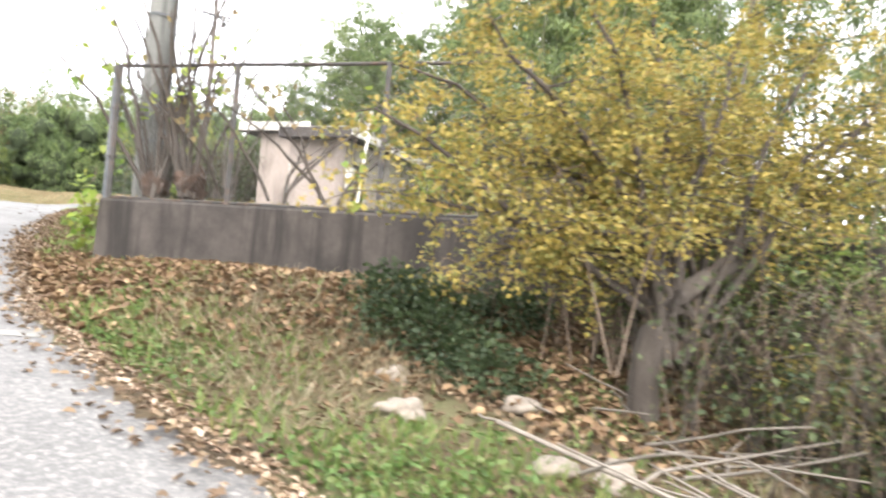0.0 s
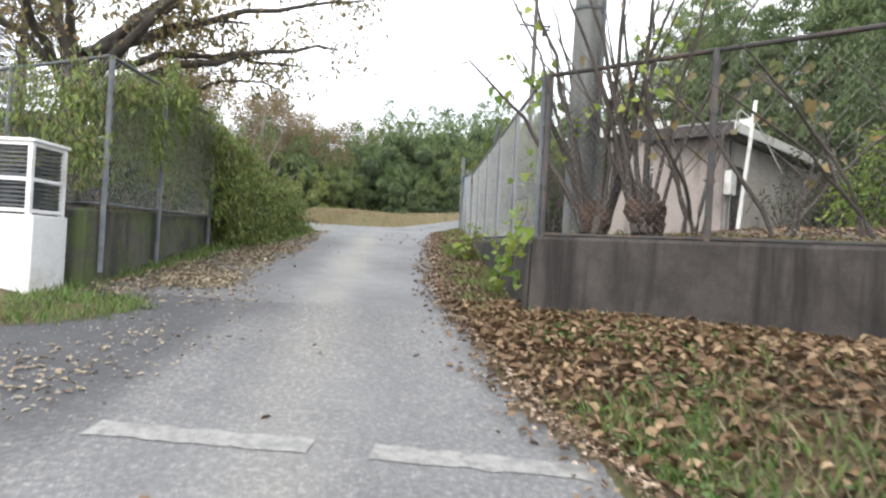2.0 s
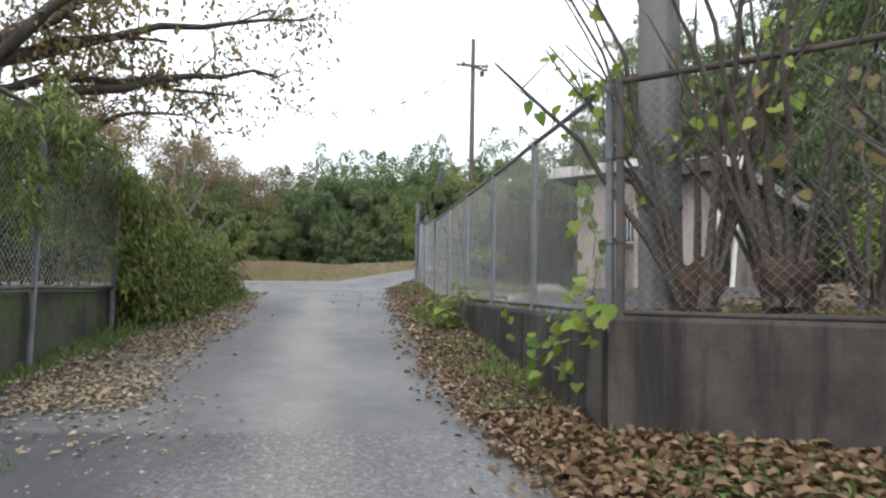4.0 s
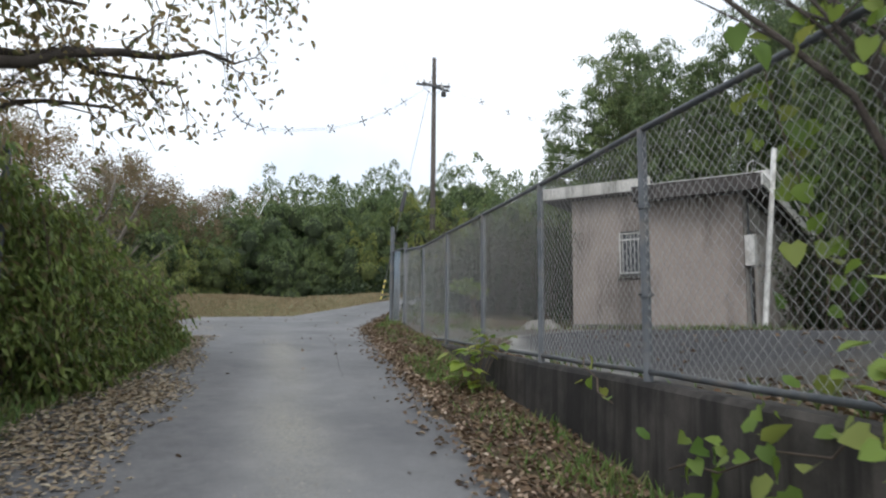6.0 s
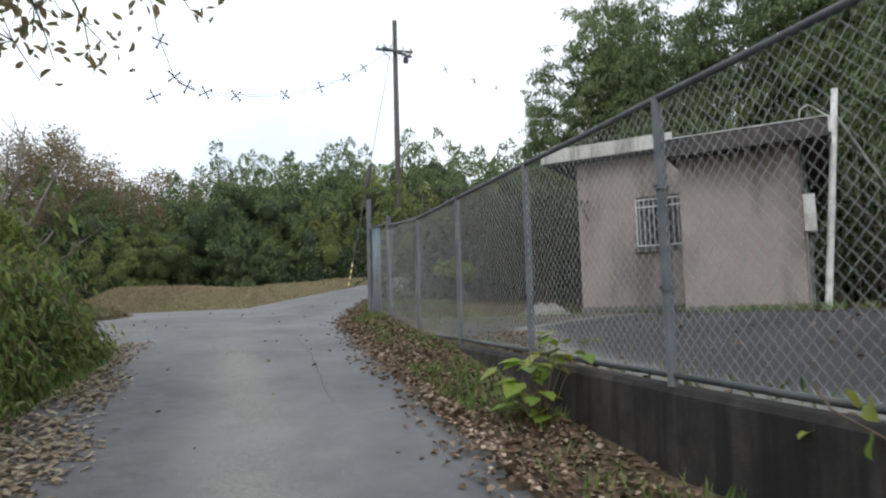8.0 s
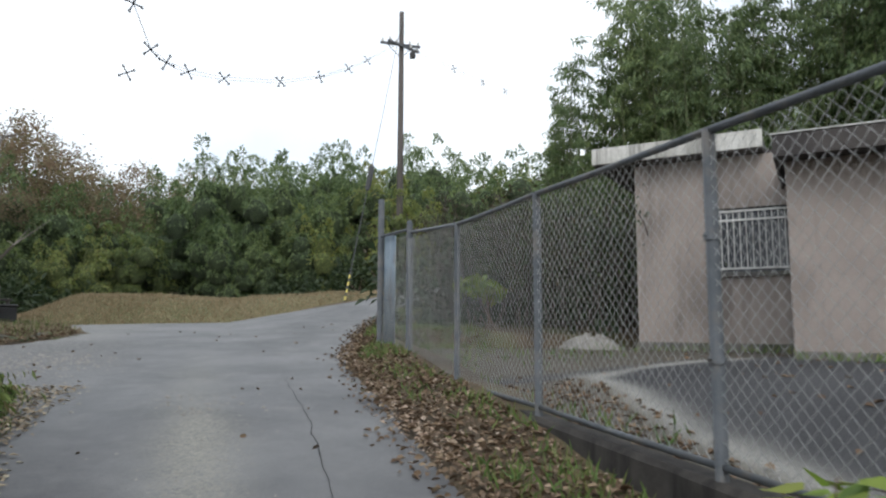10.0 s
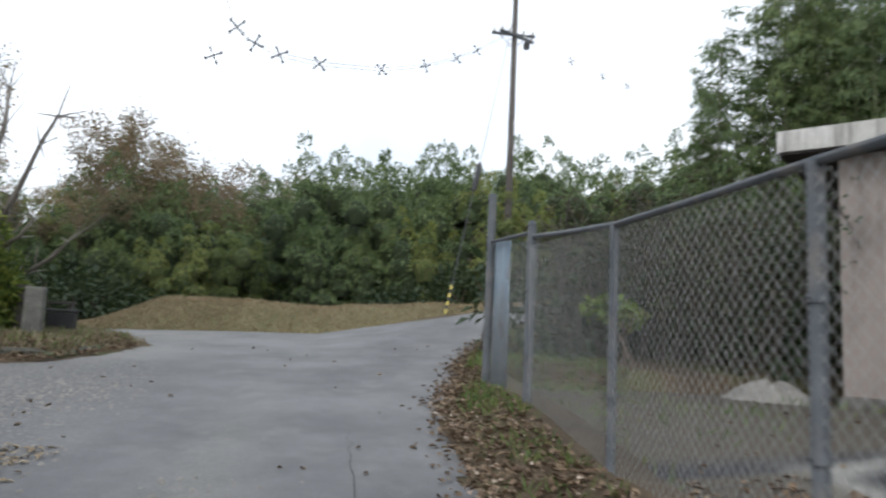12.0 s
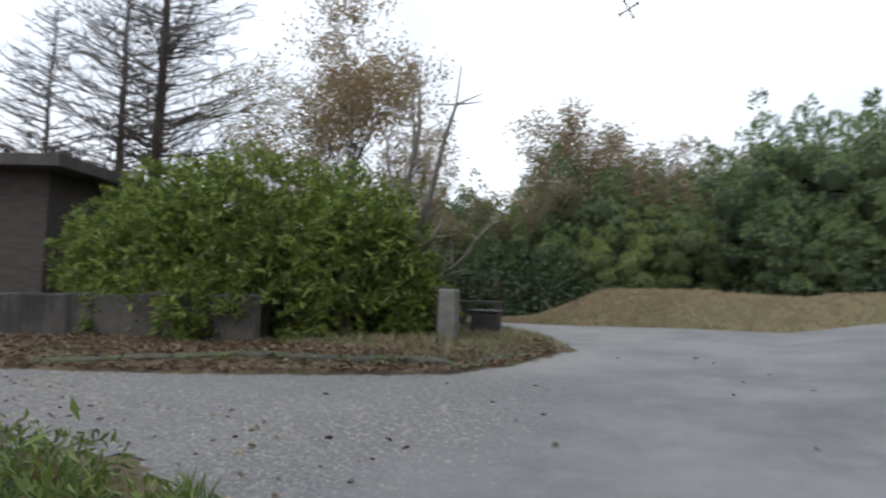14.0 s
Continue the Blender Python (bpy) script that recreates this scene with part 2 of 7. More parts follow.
YELLOW = surface("yellow_sleeve", (0.62, 0.5, 0.08), (0.7, 0.58, 0.14), 8, 80, 0.5)
STONE = surface("pale_field_stone", (0.21, 0.18, 0.15), (0.32, 0.28, 0.24), 5, 40, 0.9, bumps=0.6, dist=0.02)
GRANITE = surface("lichened_granite", (0.1, 0.1, 0.092), (0.18, 0.176, 0.16), 7, 70, 0.9, bumps=0.5, stain=(0.12, 0.13, 0.09), stain_scale=5)
STUMP = surface("red_brown_stump", (0.045, 0.03, 0.023), (0.1, 0.062, 0.044), 9, 50, 0.95, bumps=0.9, dist=0.03)
BARK = surface("grey_brown_bark", (0.05, 0.042, 0.036), (0.1, 0.085, 0.073), 6, 50, 0.95, bumps=0.8, dist=0.02, stretch=(1, 1, 0.25))
PALEBARK = surface("pale_dead_wood", (0.17, 0.15, 0.13), (0.25, 0.225, 0.195), 6, 60, 0.9, bumps=0.4)
WOODPOLE = surface("dark_wooden_pole", (0.075, 0.066, 0.06), (0.12, 0.105, 0.095), 5, 60, 0.9, stretch=(1, 1, 0.1))
CULM = surface("bamboo_culm", (0.1, 0.12, 0.05), (0.16, 0.17, 0.09), 2, 40, 0.6)
TWIG = surface("brown_twig", (0.1, 0.075, 0.055), (0.17, 0.13, 0.1), 8, 60, 0.9)
STRAW = surface("dry_grass_bank", (0.21, 0.185, 0.1), (0.145, 0.15, 0.07), 1.6, 25, 0.95, bumps=0.9, dist=0.05, stain=(0.23, 0.19, 0.11), stain_scale=0.9)

GLASS, _nt, _b = nodes_of("dusty_window_glass")
_b.inputs["Base Color"].default_value = (0.05, 0.055, 0.065, 1)
_b.inputs["Roughness"].default_value = 0.12
GLOBE, _nt, _b = nodes_of("opal_lamp_globe")
_b.inputs["Base Color"].default_value = (0.8, 0.82, 0.82, 1)
_b.inputs["Roughness"].default_value = 0.25
_b.inputs["Transmission Weight"].default_value = 0.5

# bamboo leaf tones lifted above real foliage, haze put into the colour
BAMBOO = leafy("bamboo_leaves", [(0.095, 0.145, 0.06), (0.145, 0.205, 0.08), (0.21, 0.275, 0.105), (0.12, 0.175, 0.072)], through=0.22)
BAMBOO_PALE = leafy("hazy_yellowing_bamboo_leaves", [(0.19, 0.25, 0.075), (0.25, 0.29, 0.09), (0.15, 0.205, 0.065), (0.28, 0.28, 0.09)], through=0.35)
DEEP = leafy("dark_evergreen_leaves", [(0.032, 0.054, 0.024), (0.048, 0.075, 0.032), (0.066, 0.095, 0.042)])
RUST = leafy("rust_autumn_leaves", [(0.23, 0.155, 0.11), (0.3, 0.215, 0.15), (0.22, 0.18, 0.115), (0.29, 0.24, 0.14), (0.19, 0.18, 0.09)], through=0.35)
GOLD = leafy("yellow_autumn_leaves", [(0.41, 0.315, 0.085), (0.5, 0.39, 0.1), (0.32, 0.28, 0.08), (0.22, 0.22, 0.07), (0.37, 0.25, 0.08), (0.18, 0.2, 0.06)], through=0.35)
# core tones far darker than the leaves, painting the shade within the heads
SHADE_CORE = shaded_core("bamboo_head_shade_core", (0.016, 0.026, 0.014), (0.036, 0.056, 0.024), (0.075, 0.11, 0.042))
SHADE_CORE_PALE = shaded_core("yellowing_head_shade_core", (0.03, 0.04, 0.016), (0.09, 0.12, 0.04), (0.16, 0.19, 0.06))
HEDGE = leafy("hanging_vine_leaves", [(0.125, 0.19, 0.05), (0.19, 0.25, 0.07), (0.085, 0.145, 0.04), (0.2, 0.25, 0.085), (0.06, 0.1, 0.035), (0.15, 0.13, 0.065)])
LIME = leafy("lime_vine_leaves", [(0.24, 0.33, 0.055), (0.17, 0.27, 0.05), (0.34, 0.36, 0.09), (0.13, 0.22, 0.045)], through=0.4)
PALE_LITTER = leafy("bleached_fallen_leaves", [(0.4, 0.29, 0.21), (0.5, 0.39, 0.3), (0.3, 0.2, 0.14), (0.58, 0.48, 0.39), (0.36, 0.26, 0.185)], 0.8, 0.1)
GRASS = leafy("verge_grass", [(0.11, 0.2, 0.05), (0.16, 0.25, 0.08), (0.21, 0.22, 0.09), (0.08, 0.14, 0.04)])
DRYGRASS = leafy("dry_stalks", [(0.34, 0.28, 0.18), (0.25, 0.2, 0.13), (0.4, 0.34, 0.24)])
LITTER = leafy("fallen_leaves", [(0.12, 0.075, 0.045), (0.17, 0.11, 0.067), (0.23, 0.16, 0.1), (0.085, 0.053, 0.034), (0.33, 0.245, 0.16), (0.13, 0.082, 0.052)], 0.8, 0.1)
BROWNLEAF = leafy("withered_tree_leaves", [(0.25, 0.18, 0.09), (0.18, 0.16, 0.07), (0.34, 0.25, 0.12), (0.16, 0.18, 0.07)], through=0.45)
BRAMBLE = leafy("dull_bramble_leaves", [(0.075, 0.07, 0.035), (0.055, 0.07, 0.03), (0.1, 0.08, 0.045), (0.06, 0.05, 0.03)])
SHRUB = leafy("broad_evergreen_leaves", [(0.08, 0.135, 0.034), (0.14, 0.195, 0.045), (0.3, 0.35, 0.09), (0.07, 0.115, 0.032)], 0.5, 0.45)

# ---- shared builders ----
def smooth(a, b, v):
    t = np.clip((np.asarray(v, float) - a) / (b - a), 0, 1)
    return t * t * (3 - 2 * t)


def part(name, mesh, material, parent=None, label=""):
    """One mesh object, a part of its parent where one is given."""
    if isinstance(mesh, bmesh.types.BMesh):
        me = bpy.data.meshes.new(name)
        mesh.to_mesh(me)
        mesh.free()
        mesh = me
    if material and not mesh.materials:
        mesh.materials.append(material)
    ob = new(name, mesh)
    if parent:
        ob.parent = parent
    if label:
        ob["label"] = label
    return ob


def thing(name, label, category, at=(0, 0, 0), turn=0.0, group=""):
    ob = new(name)
    ob.empty_display_size = 0.1
    ob.matrix_basis = pose(*at, 0, 0, turn)
    return tagged(ob, label, category, group)


def from_arrays(name, verts, faces, smooth_faces=False):
    me = bpy.data.meshes.new(name)
    verts, faces = np.asarray(verts, np.float32), np.asarray(faces, np.int32)
    n, k = faces.shape
    me.vertices.add(len(verts))
    me.vertices.foreach_set("co", verts.ravel())
    me.loops.add(n * k)
    me.loops.foreach_set("vertex_index", faces.ravel())
    me.polygons.add(n)
    me.polygons.foreach_set("loop_start", np.arange(0, n * k, k, dtype=np.int32))
    me.update(calc_edges=True)
    if smooth_faces:
        me.polygons.foreach_set("use_smooth", np.ones(n, bool))
    me.validate()
    return me


def box(bm, x0, x1, y0, y1, z0, z1, bev=0.0, m=None):
    """An axis-aligned box with its edges taken off, added to bm."""
    g = bmesh.ops.create_cube(bm, size=1.0)
    vs = g["verts"]
    bmesh.ops.scale(bm, vec=(x1 - x0, y1 - y0, z1 - z0), verts=vs)
    bmesh.ops.translate(bm, vec=((x0 + x1) / 2, (y0 + y1) / 2, (z0 + z1) / 2), verts=vs)
    if bev:
        es = list({e for v in vs for e in v.link_edges})
        r = bmesh.ops.bevel(bm, geom=es, offset=bev, segments=2, affect="EDGES", profile=0.6)
        vs = list({v for f in r["faces"] for v in f.verts} | {v for v in vs if v.is_valid})
    if m:
        bmesh.ops.transform(bm, matrix=m, verts=vs)
    return bm


def tubes(paths, sides=6):
    """Tapered tubes along polylines of (x, y, z, radius), as one mesh."""
    vs, fs, base = [], [], 0
    ang = np.linspace(0, 2 * np.pi, sides, endpoint=False)
    for p in paths:
        p = np.asarray(p, float)
        d = np.gradient(p[:, :3], axis=0)
        d /= np.linalg.norm(d, axis=1)[:, None] + 1e-9
        ref = np.where(np.abs(d[:, 2:3]) > 0.9, np.array([[1.0, 0, 0]]), np.array([[0, 0, 1.0]]))
        a = np.cross(d, ref)
        a /= np.linalg.norm(a, axis=1)[:, None] + 1e-9
        b = np.cross(d, a)
        ring = p[:, None, :3] + p[:, None, 3:4] * (np.cos(ang)[None, :, None] * a[:, None] + np.sin(ang)[None, :, None] * b[:, None])
        vs.append(ring.reshape(-1, 3))
        n = len(p)
        i, j = np.meshgrid(np.arange(n - 1), np.arange(sides), indexing="ij")
        q = np.stack([i * sides + j, i * sides + (j + 1) % sides, (i + 1) * sides + (j + 1) % sides, (i + 1) * sides + j], -1).reshape(-1, 4) + base
        fs.append(q)
        base += n * sides
        for r0 in (base - n * sides, base - sides):
            if sides == 4:
                fs.append(np.arange(sides)[None] + r0)
            elif sides == 6:
                fs.append(np.array([[0, 1, 2, 3], [0, 3, 4, 5]]) + r0)
            elif sides == 8:
                fs.append(np.array([[0, 1, 2, 3], [0, 3, 4, 7], [4, 5, 6, 7]]) + r0)
    return from_arrays("tubes", np.concatenate(vs), np.concatenate(fs), True)


def leaves(centres, ways, length, width, fold=0.25, seed=1, spread=0.5, flat=0.6, slim=False, heart=False):
    """Many folded blades: one at each centre, pointing along its way; flat turns the faces up to the sky."""
    rng = np.random.default_rng(seed)
    c, w = np.asarray(centres, float), np.asarray(ways, float)
    n = len(c)
    w = w + rng.normal(0, spread, (n, 3))
    w /= np.linalg.norm(w, axis=1)[:, None] + 1e-9
    up = rng.normal(0, 1 - flat, (n, 3)) + np.array([0, 0, flat])
    s = np.cross(w, up)
    s /= np.linalg.norm(s, axis=1)[:, None] + 1e-9
    nrm = np.cross(s, w)
    size = rng.uniform(0.65, 1.25, (n, 1))
    L, W = length * size, width * size
    if heart:
        pts = []
        for along, out in ((0.06, 0), (0.5, 0), (1.0, 0), (-0.08, 0.26), (0.22, 0.52), (0.62, 0.36), (-0.08, -0.26), (0.22, -0.52), (0.62, -0.36)):
            pts.append(c + w * L * along + s * W * out + nrm * (W * fold * abs(out) * 1.3 - L * 0.22 * max(along - 0.4, 0) ** 1.5))
        v = np.stack(pts, 1).reshape(-1, 3)
        i = np.arange(n)[:, None] * 9
        q = ((0, 1, 4, 3), (1, 2, 5, 4), (0, 6, 7, 1), (1, 7, 8, 2))
        return from_arrays("leaves", v, np.concatenate([i + np.array([k]) for k in q], 0), True)
    if slim:
        mid = c + w * L * 0.45
        v = np.stack([c, mid + s * W * 0.5 + nrm * W * fold, c + w * L - nrm * L * 0.12, mid - s * W * 0.5 + nrm * W * fold], 1).reshape(-1, 3)
        i = np.arange(n)[:, None] * 4
        return from_arrays("leaves", v, np.concatenate([i + np.array([[0, 2, 1]]), i + np.array([[0, 3, 2]])], 0))
    lo, hi = c + w * L * 0.25, c + w * L * 0.65
    v = np.stack([c, lo + s * W * 0.42 + nrm * W * fold, hi + s * W * 0.46 + nrm * W * fold, c + w * L - nrm * L * 0.12, hi - s * W * 0.46 + nrm * W * fold, lo - s * W * 0.42 + nrm * W * fold], 1).reshape(-1, 3)
    i = np.arange(n)[:, None] * 6
    f = np.concatenate([i + np.array([[0, 3, 2, 1]]), i + np.array([[0, 5, 4, 3]])], 0)
    return from_arrays("leaves", v, f)


def joined(meshes):
    """Several meshes of triangles or quads as one, keeping each one's material."""
    bm = bmesh.new()
    mats = []
    for me, mat in meshes:
        k = len(mats)
        mats.append(mat)
        n0 = len(bm.faces)
        bm.from_mesh(me)
        bm.faces.ensure_lookup_table()
        for f in bm.faces[n0:]:
            f.material_index = k
        bpy.data.meshes.remove(me)
    out = bpy.data.meshes.new("joined")
    bm.to_mesh(out)
    bm.free()
    for m in mats:
        out.materials.append(m)
    return out


# ---- the lie of the land ----
def road_height(y):
    return np.interp(y, [-60, -8, 0, 6, 10, 14, 18, 22, 25, 28, 32, 40, 60], [-5, -0.62, 0.17, 0.77, 1.19, 1.65, 2.03, 2.37, 2.6, 2.72, 2.85, 3.0, 3.0])


def inside(poly, x, y):
    """Signed distance to a polygon, negative inside it."""
    p = np.asarray(poly, float)
    x, y = np.asarray(x, float), np.asarray(y, float)
    best = np.full(x.shape, 1e9)
    odd = np.zeros(x.shape, bool)
    for (ax, ay), (bx, by) in zip(p, np.roll(p, -1, 0)):
        ex, ey = bx - ax, by - ay
        t = np.clip(((x - ax) * ex + (y - ay) * ey) / (ex * ex + ey * ey), 0, 1)
        best = np.minimum(best, np.hypot(x - ax - t * ex, y - ay - t * ey))
        cross = (ay > y) != (by > y)
        odd ^= cross & (x < ax + (y - ay) * ex / (ey if ey else 1e-9))
    return np.where(odd, -best, best)


RIGHT_EDGE = [(3.2, -14), (2.3, -2), (1.6, 1.6), (1.1, 3.1), (0.6, 4.4), (0.2, 5.8), (-0.08, 6.6), (-0.26, 8), (-0.5, 10), (-0.68, 12), (-0.62, 16), (-0.55, 19), (-0.5, 21.4), (-0.36, 22.5), (-0.1, 23.5), (0.25, 25.4), (1.4, 28.6), (3.6, 30.6), (8, 31.8), (16, 33)]
MOUND_FOOT = [(16, 36.6), (8, 35), (3.4, 33.6), (1.2, 32.7), (-1.2, 33.2), (-4.2, 33.6), (-7.2, 33), (-9.5, 33.5), (-14, 36)]
LEFT_EDGE = [(-14, 32.6), (-9, 31.4), (-6.6, 29.6), (-4.5, 27.5), (-4.6, 25.2), (-4.95, 24.4), (-7.1, 23.2), (-9.7, 22.2), (-20, 19), (-20, 16.6), (-9, 19.9), (-5.4, 20.9), (-4.2, 20.5), (-3.75, 19.8), (-3.55, 18.7), (-3.6, 17), (-3.9, 15.4), (-4.1, 14), (-4.15, 12.85), (-4.3, 11.6), (-4.45, 10.6), (-4.5, 9.75), (-3.7, 9.5), (-3.5, 9.25), (-3.7, 8.75), (-4.3, 8.2), (-6.5, 7.5), (-12, 7), (-12, -14)]
ROAD_AREA = RIGHT_EDGE + MOUND_FOOT + LEFT_EDGE
WALL_CORNER = Vector((0.39, 9.72))
WALL_DIR = Vector((1.35, -1.231)).normalized()
SOUTH_LEN = 13.0


def behind_wall(x, y):
    """How far a place lies inside the walled yard (negative outside)."""
    a = np.asarray(x) - 0.42
    n = np.array([-WALL_DIR.y, WALL_DIR.x])
    b = (np.asarray(x) - WALL_CORNER.x) * n[0] + (np.asarray(y) - WALL_CORNER.y) * n[1]
    return np.minimum(a, b)


def wall_top(y):
    return np.interp(y, [4, 7, 10, 11.8, 13.8, 17.9, 19.9, 21.9, 23.4], [2.03, 2.03, 2.02, 2.06, 2.09, 2.18, 2.21, 2.38, 2.5])


def yard_height(x, y):
    t = wall_top(y) - 0.04
    lift = smooth(0.1, 4.1, behind_wall(x, y))
    return t + (2.44 - t) * lift + 0.1 * smooth(9, 14, x)


def wobble(x, y, s, seed=0.0):
    """A cheap uneven field of waves."""
    return (np.sin(x * s + 1.3 * np.sin(y * s * 0.7 + seed)) + np.sin(y * s * 1.21 + seed + 1.7 * np.sin(x * s * 0.6)) + 0.6 * np.sin((x + y) * s * 2.3 + seed)) / 2.6


def land(x, y):
    """Height of the ground sheet, road bed included."""
    x, y = np.asarray(x, float), np.asarray(y, float)
    s = smooth(24, 32, y)
    z = road_height(y) + s * np.where(x > -2, 0.18 * (np.clip(x, -2, 4) + 2), 0.02 * (np.clip(x, -12, -2) + 2))
    sd = inside(ROAD_AREA, x, y)
    off = smooth(0.0, 1.2, sd)
    z = z + off * (0.05 + 0.05 * wobble(x, y, 1.7)) + 0.015 * wobble(x, y, 5.1) * smooth(0, 0.3, sd)
    # the verge rises to the foot of the south wall, and the bank falls away beyond it
    foot = smooth(0.2, 1.6, sd) * smooth(12, 9, y) * (x > -1)
    want = 1.27 - 0.05 * np.clip(x - 2.8, 0, 9)
    z = z + foot * (np.minimum(want, z + 0.5) - z) * smooth(4.3, 6.5, y + 0.25 * (x - 2))
    z = z - smooth(2.2, 7, x) * smooth(6.5, 3, y) * 0.7 * (sd > 0)
    # the verge beside the fence
    z = z + smooth(0.05, 0.7, sd) * (x > -1) * smooth(10, 13, y) * smooth(27, 23, y) * (0.1 * smooth(15.5, 19.5, y) - 0.06 * smooth(17.5, 15, y))
    # left bank and the corner plots
    z = z + smooth(0.1, 1.0, sd) * (x < -3) * smooth(8.5, 10.5, y) * smooth(21, 19, y) * 0.16
    z = z + smooth(0.05, 0.5, sd) * (x < -4.4) * smooth(21.5, 23, y) * smooth(31, 28, y) * 0.13
    # the wooded ground beyond the bank lies lower, far hills close the view
    z = z - smooth(36, 42, y) * 1.2
    z = z - smooth(-10, -22, x) * smooth(20, 26, y) * 0.8
    far = np.hypot(x, y - 15)
    z = z + smooth(70, 260, far) * 14 * (0.75 + 0.25 * wobble(x, y, 0.02))
    return z


def grid_mesh(name, xs, ys, zf, keep=None, lift=0.0):
    X, Y = np.meshgrid(xs, ys, indexing="ij")
    Z = zf(X, Y) + lift
    nx, ny = X.shape
    v = np.stack([X, Y, Z], -1).reshape(-1, 3)
    i, j = np.meshgrid(np.arange(nx - 1), np.arange(ny - 1), indexing="ij")
    f = np.stack([i * ny + j, (i + 1) * ny + j, (i + 1) * ny + j + 1, i * ny + j + 1], -1).reshape(-1, 4)
    if keep is not None:
        c = v[f].mean(1)
        f = f[keep(c[:, 0], c[:, 1])]
        used, f = np.unique(f, return_inverse=True)
        v, f = v[used], f.reshape(-1, 4)
    return from_arrays(name, v, f, True), v


def steps(*runs):
    out = []
    for a, b, s in runs:
        out += list(np.arange(a, b, s))
    return np.array(out + [runs[-1][1]])


GX = steps((-900, -120, 60), (-120, -30, 6), (-30, -8, 0.8), (-8, 8, 0.2), (8, 30, 0.9), (30, 120, 6), (120, 900, 60))
GY = steps((-900, -120, 60), (-120, -20, 6), (-20, -4, 0.8), (-4, 34, 0.2), (34, 60, 0.8), (60, 140, 6), (140, 900, 60))


def sheet(x, y):
    return land(x, y) - 0.05 * smooth(0.0, -0.25, inside(ROAD_AREA, x, y)) - 0.6 * smooth(0.3, 0.7, behind_wall(x, y)) * smooth(24.6, 24.0, y)


_me, _v = grid_mesh("ground", GX, GY, sheet)
tagged(part("ground", _me, EARTH), "earth ground strewn with leaves and grass", "ground", kind="structure")

# road surface, its edge ragged
RX, RY = np.arange(-14, 12, 0.1), np.arange(-10, 37, 0.1)
_me, _v = grid_mesh("road", RX, RY, land, lambda x, y: inside(ROAD_AREA, x, y) < 0.03 + 0.07 * wobble(x, y, 6.0) + 0.05 * wobble(x, y, 17.0, 2.0))
_x, _y = _v[:, 0], _v[:, 1]
_mid = np.interp(_y, [0, 6, 10, 14, 18, 22, 26], [-0.9, -1.45, -1.85, -1.95, -2.1, -2.3, -2.4])
_crown = np.exp(-((_x - _mid - 0.08 * wobble(_x, _y, 1.5)) / 0.28) ** 2) * (0.45 + 0.55 * np.clip(wobble(_x, _y, 1.1, 4) + 0.6, 0, 1)) * smooth(24, 19, _y)
_crown = np.maximum(_crown, 0.35 * smooth(-3.2, -4.6, _x) * smooth(19, 21, _y) * np.clip(0.5 + wobble(_x, _y, 0.9), 0, 1))
_old = smooth(10.06, 9.98, _y + 0.02 * wobble(_x, _y, 9)) * (0.62 + 0.2 * wobble(_x, _y, 0.8) + 0.4 * smooth(-2.0, -3.0, _x + 0.3 * wobble(_x, _y, 1.0)) * smooth(4, 6, _y))
_old = np.maximum(_old, 0.72 * smooth(-2.6, -4.2, _x + 0.5 * wobble(_x, _y, 0.8)) * smooth(19.5, 21, _y) * smooth(26, 24, _y))
# darker bitumen along the lane's margins and on the forecourt side
_off = _x - _mid + 0.12 * wobble(_x, _y, 1.3, 6)
_seal = np.maximum(0.66 * smooth(-0.2, -0.75, _off), 0.3 * smooth(0.3, 0.9, _off)) * smooth(9.9, 10.1, _y) * smooth(20, 17, _y)
_seal = np.maximum(_seal, 0.95 * smooth(-0.75, -1.25, _off) * smooth(5.2, 6.6, _y + 0.35 * _x + 0.9) * smooth(10.2, 10.0, _y))
_seal = np.maximum(_seal, 0.14 * np.exp(-((np.abs(_off) - 0.55) / 0.22) ** 2) * smooth(3, 5, _y) * smooth(20, 17, _y))
for _n, _a in (("crown", _crown), ("old", np.clip(_old, 0, 1)), ("seal", np.clip(_seal, 0, 1))):
    _me.attributes.new(_n, "FLOAT", "POINT").data.foreach_set("value", _a.astype(np.float32))
tagged(part("road", _me, ROAD), "worn grey asphalt lane with a gravelly crown", "road", kind="structure")

# yard behind the fence
_me, _v = grid_mesh("yard", steps((0.42, 9, 0.12), (9, 60, 0.6)), steps((-4, 1, 0.5), (1, 25, 0.12), (25, 46, 0.5)), yard_height, lambda x, y: (behind_wall(x, y) > -0.02) & (y < 24.8))
_bw = behind_wall(_v[:, 0], _v[:, 1])
def near_line(pts, x, y):
    """Distance to a plan polyline."""
    best = np.full(np.shape(x), 1e9)
    for (ax, ay), (bx, by) in zip(pts, pts[1:]):
        ex, ey = bx - ax, by - ay
        t = np.clip(((x - ax) * ex + (y - ay) * ey) / (ex * ex + ey * ey), 0, 1)
        best = np.minimum(best, np.hypot(x - ax - t * ex, y - ay - t * ey))
    return best


YARD_EDGE = [(4.6, 20.3), (3.0, 20.25), (2.1, 20.0), (1.95, 19.2), (1.55, 18.2), (1.1, 17.0), (0.9, 16.0), (0.7, 14.5), (0.62, 12.5)]
_yx, _yy = _v[:, 0], _v[:, 1]
_d = near_line(YARD_EDGE, _yx, _yy) + 0.06 * wobble(_yx, _yy, 3.0)
_pale = np.exp(-(_d / np.interp(_yx, [1.9, 2.6], [0.25, 0.12])) ** 2)
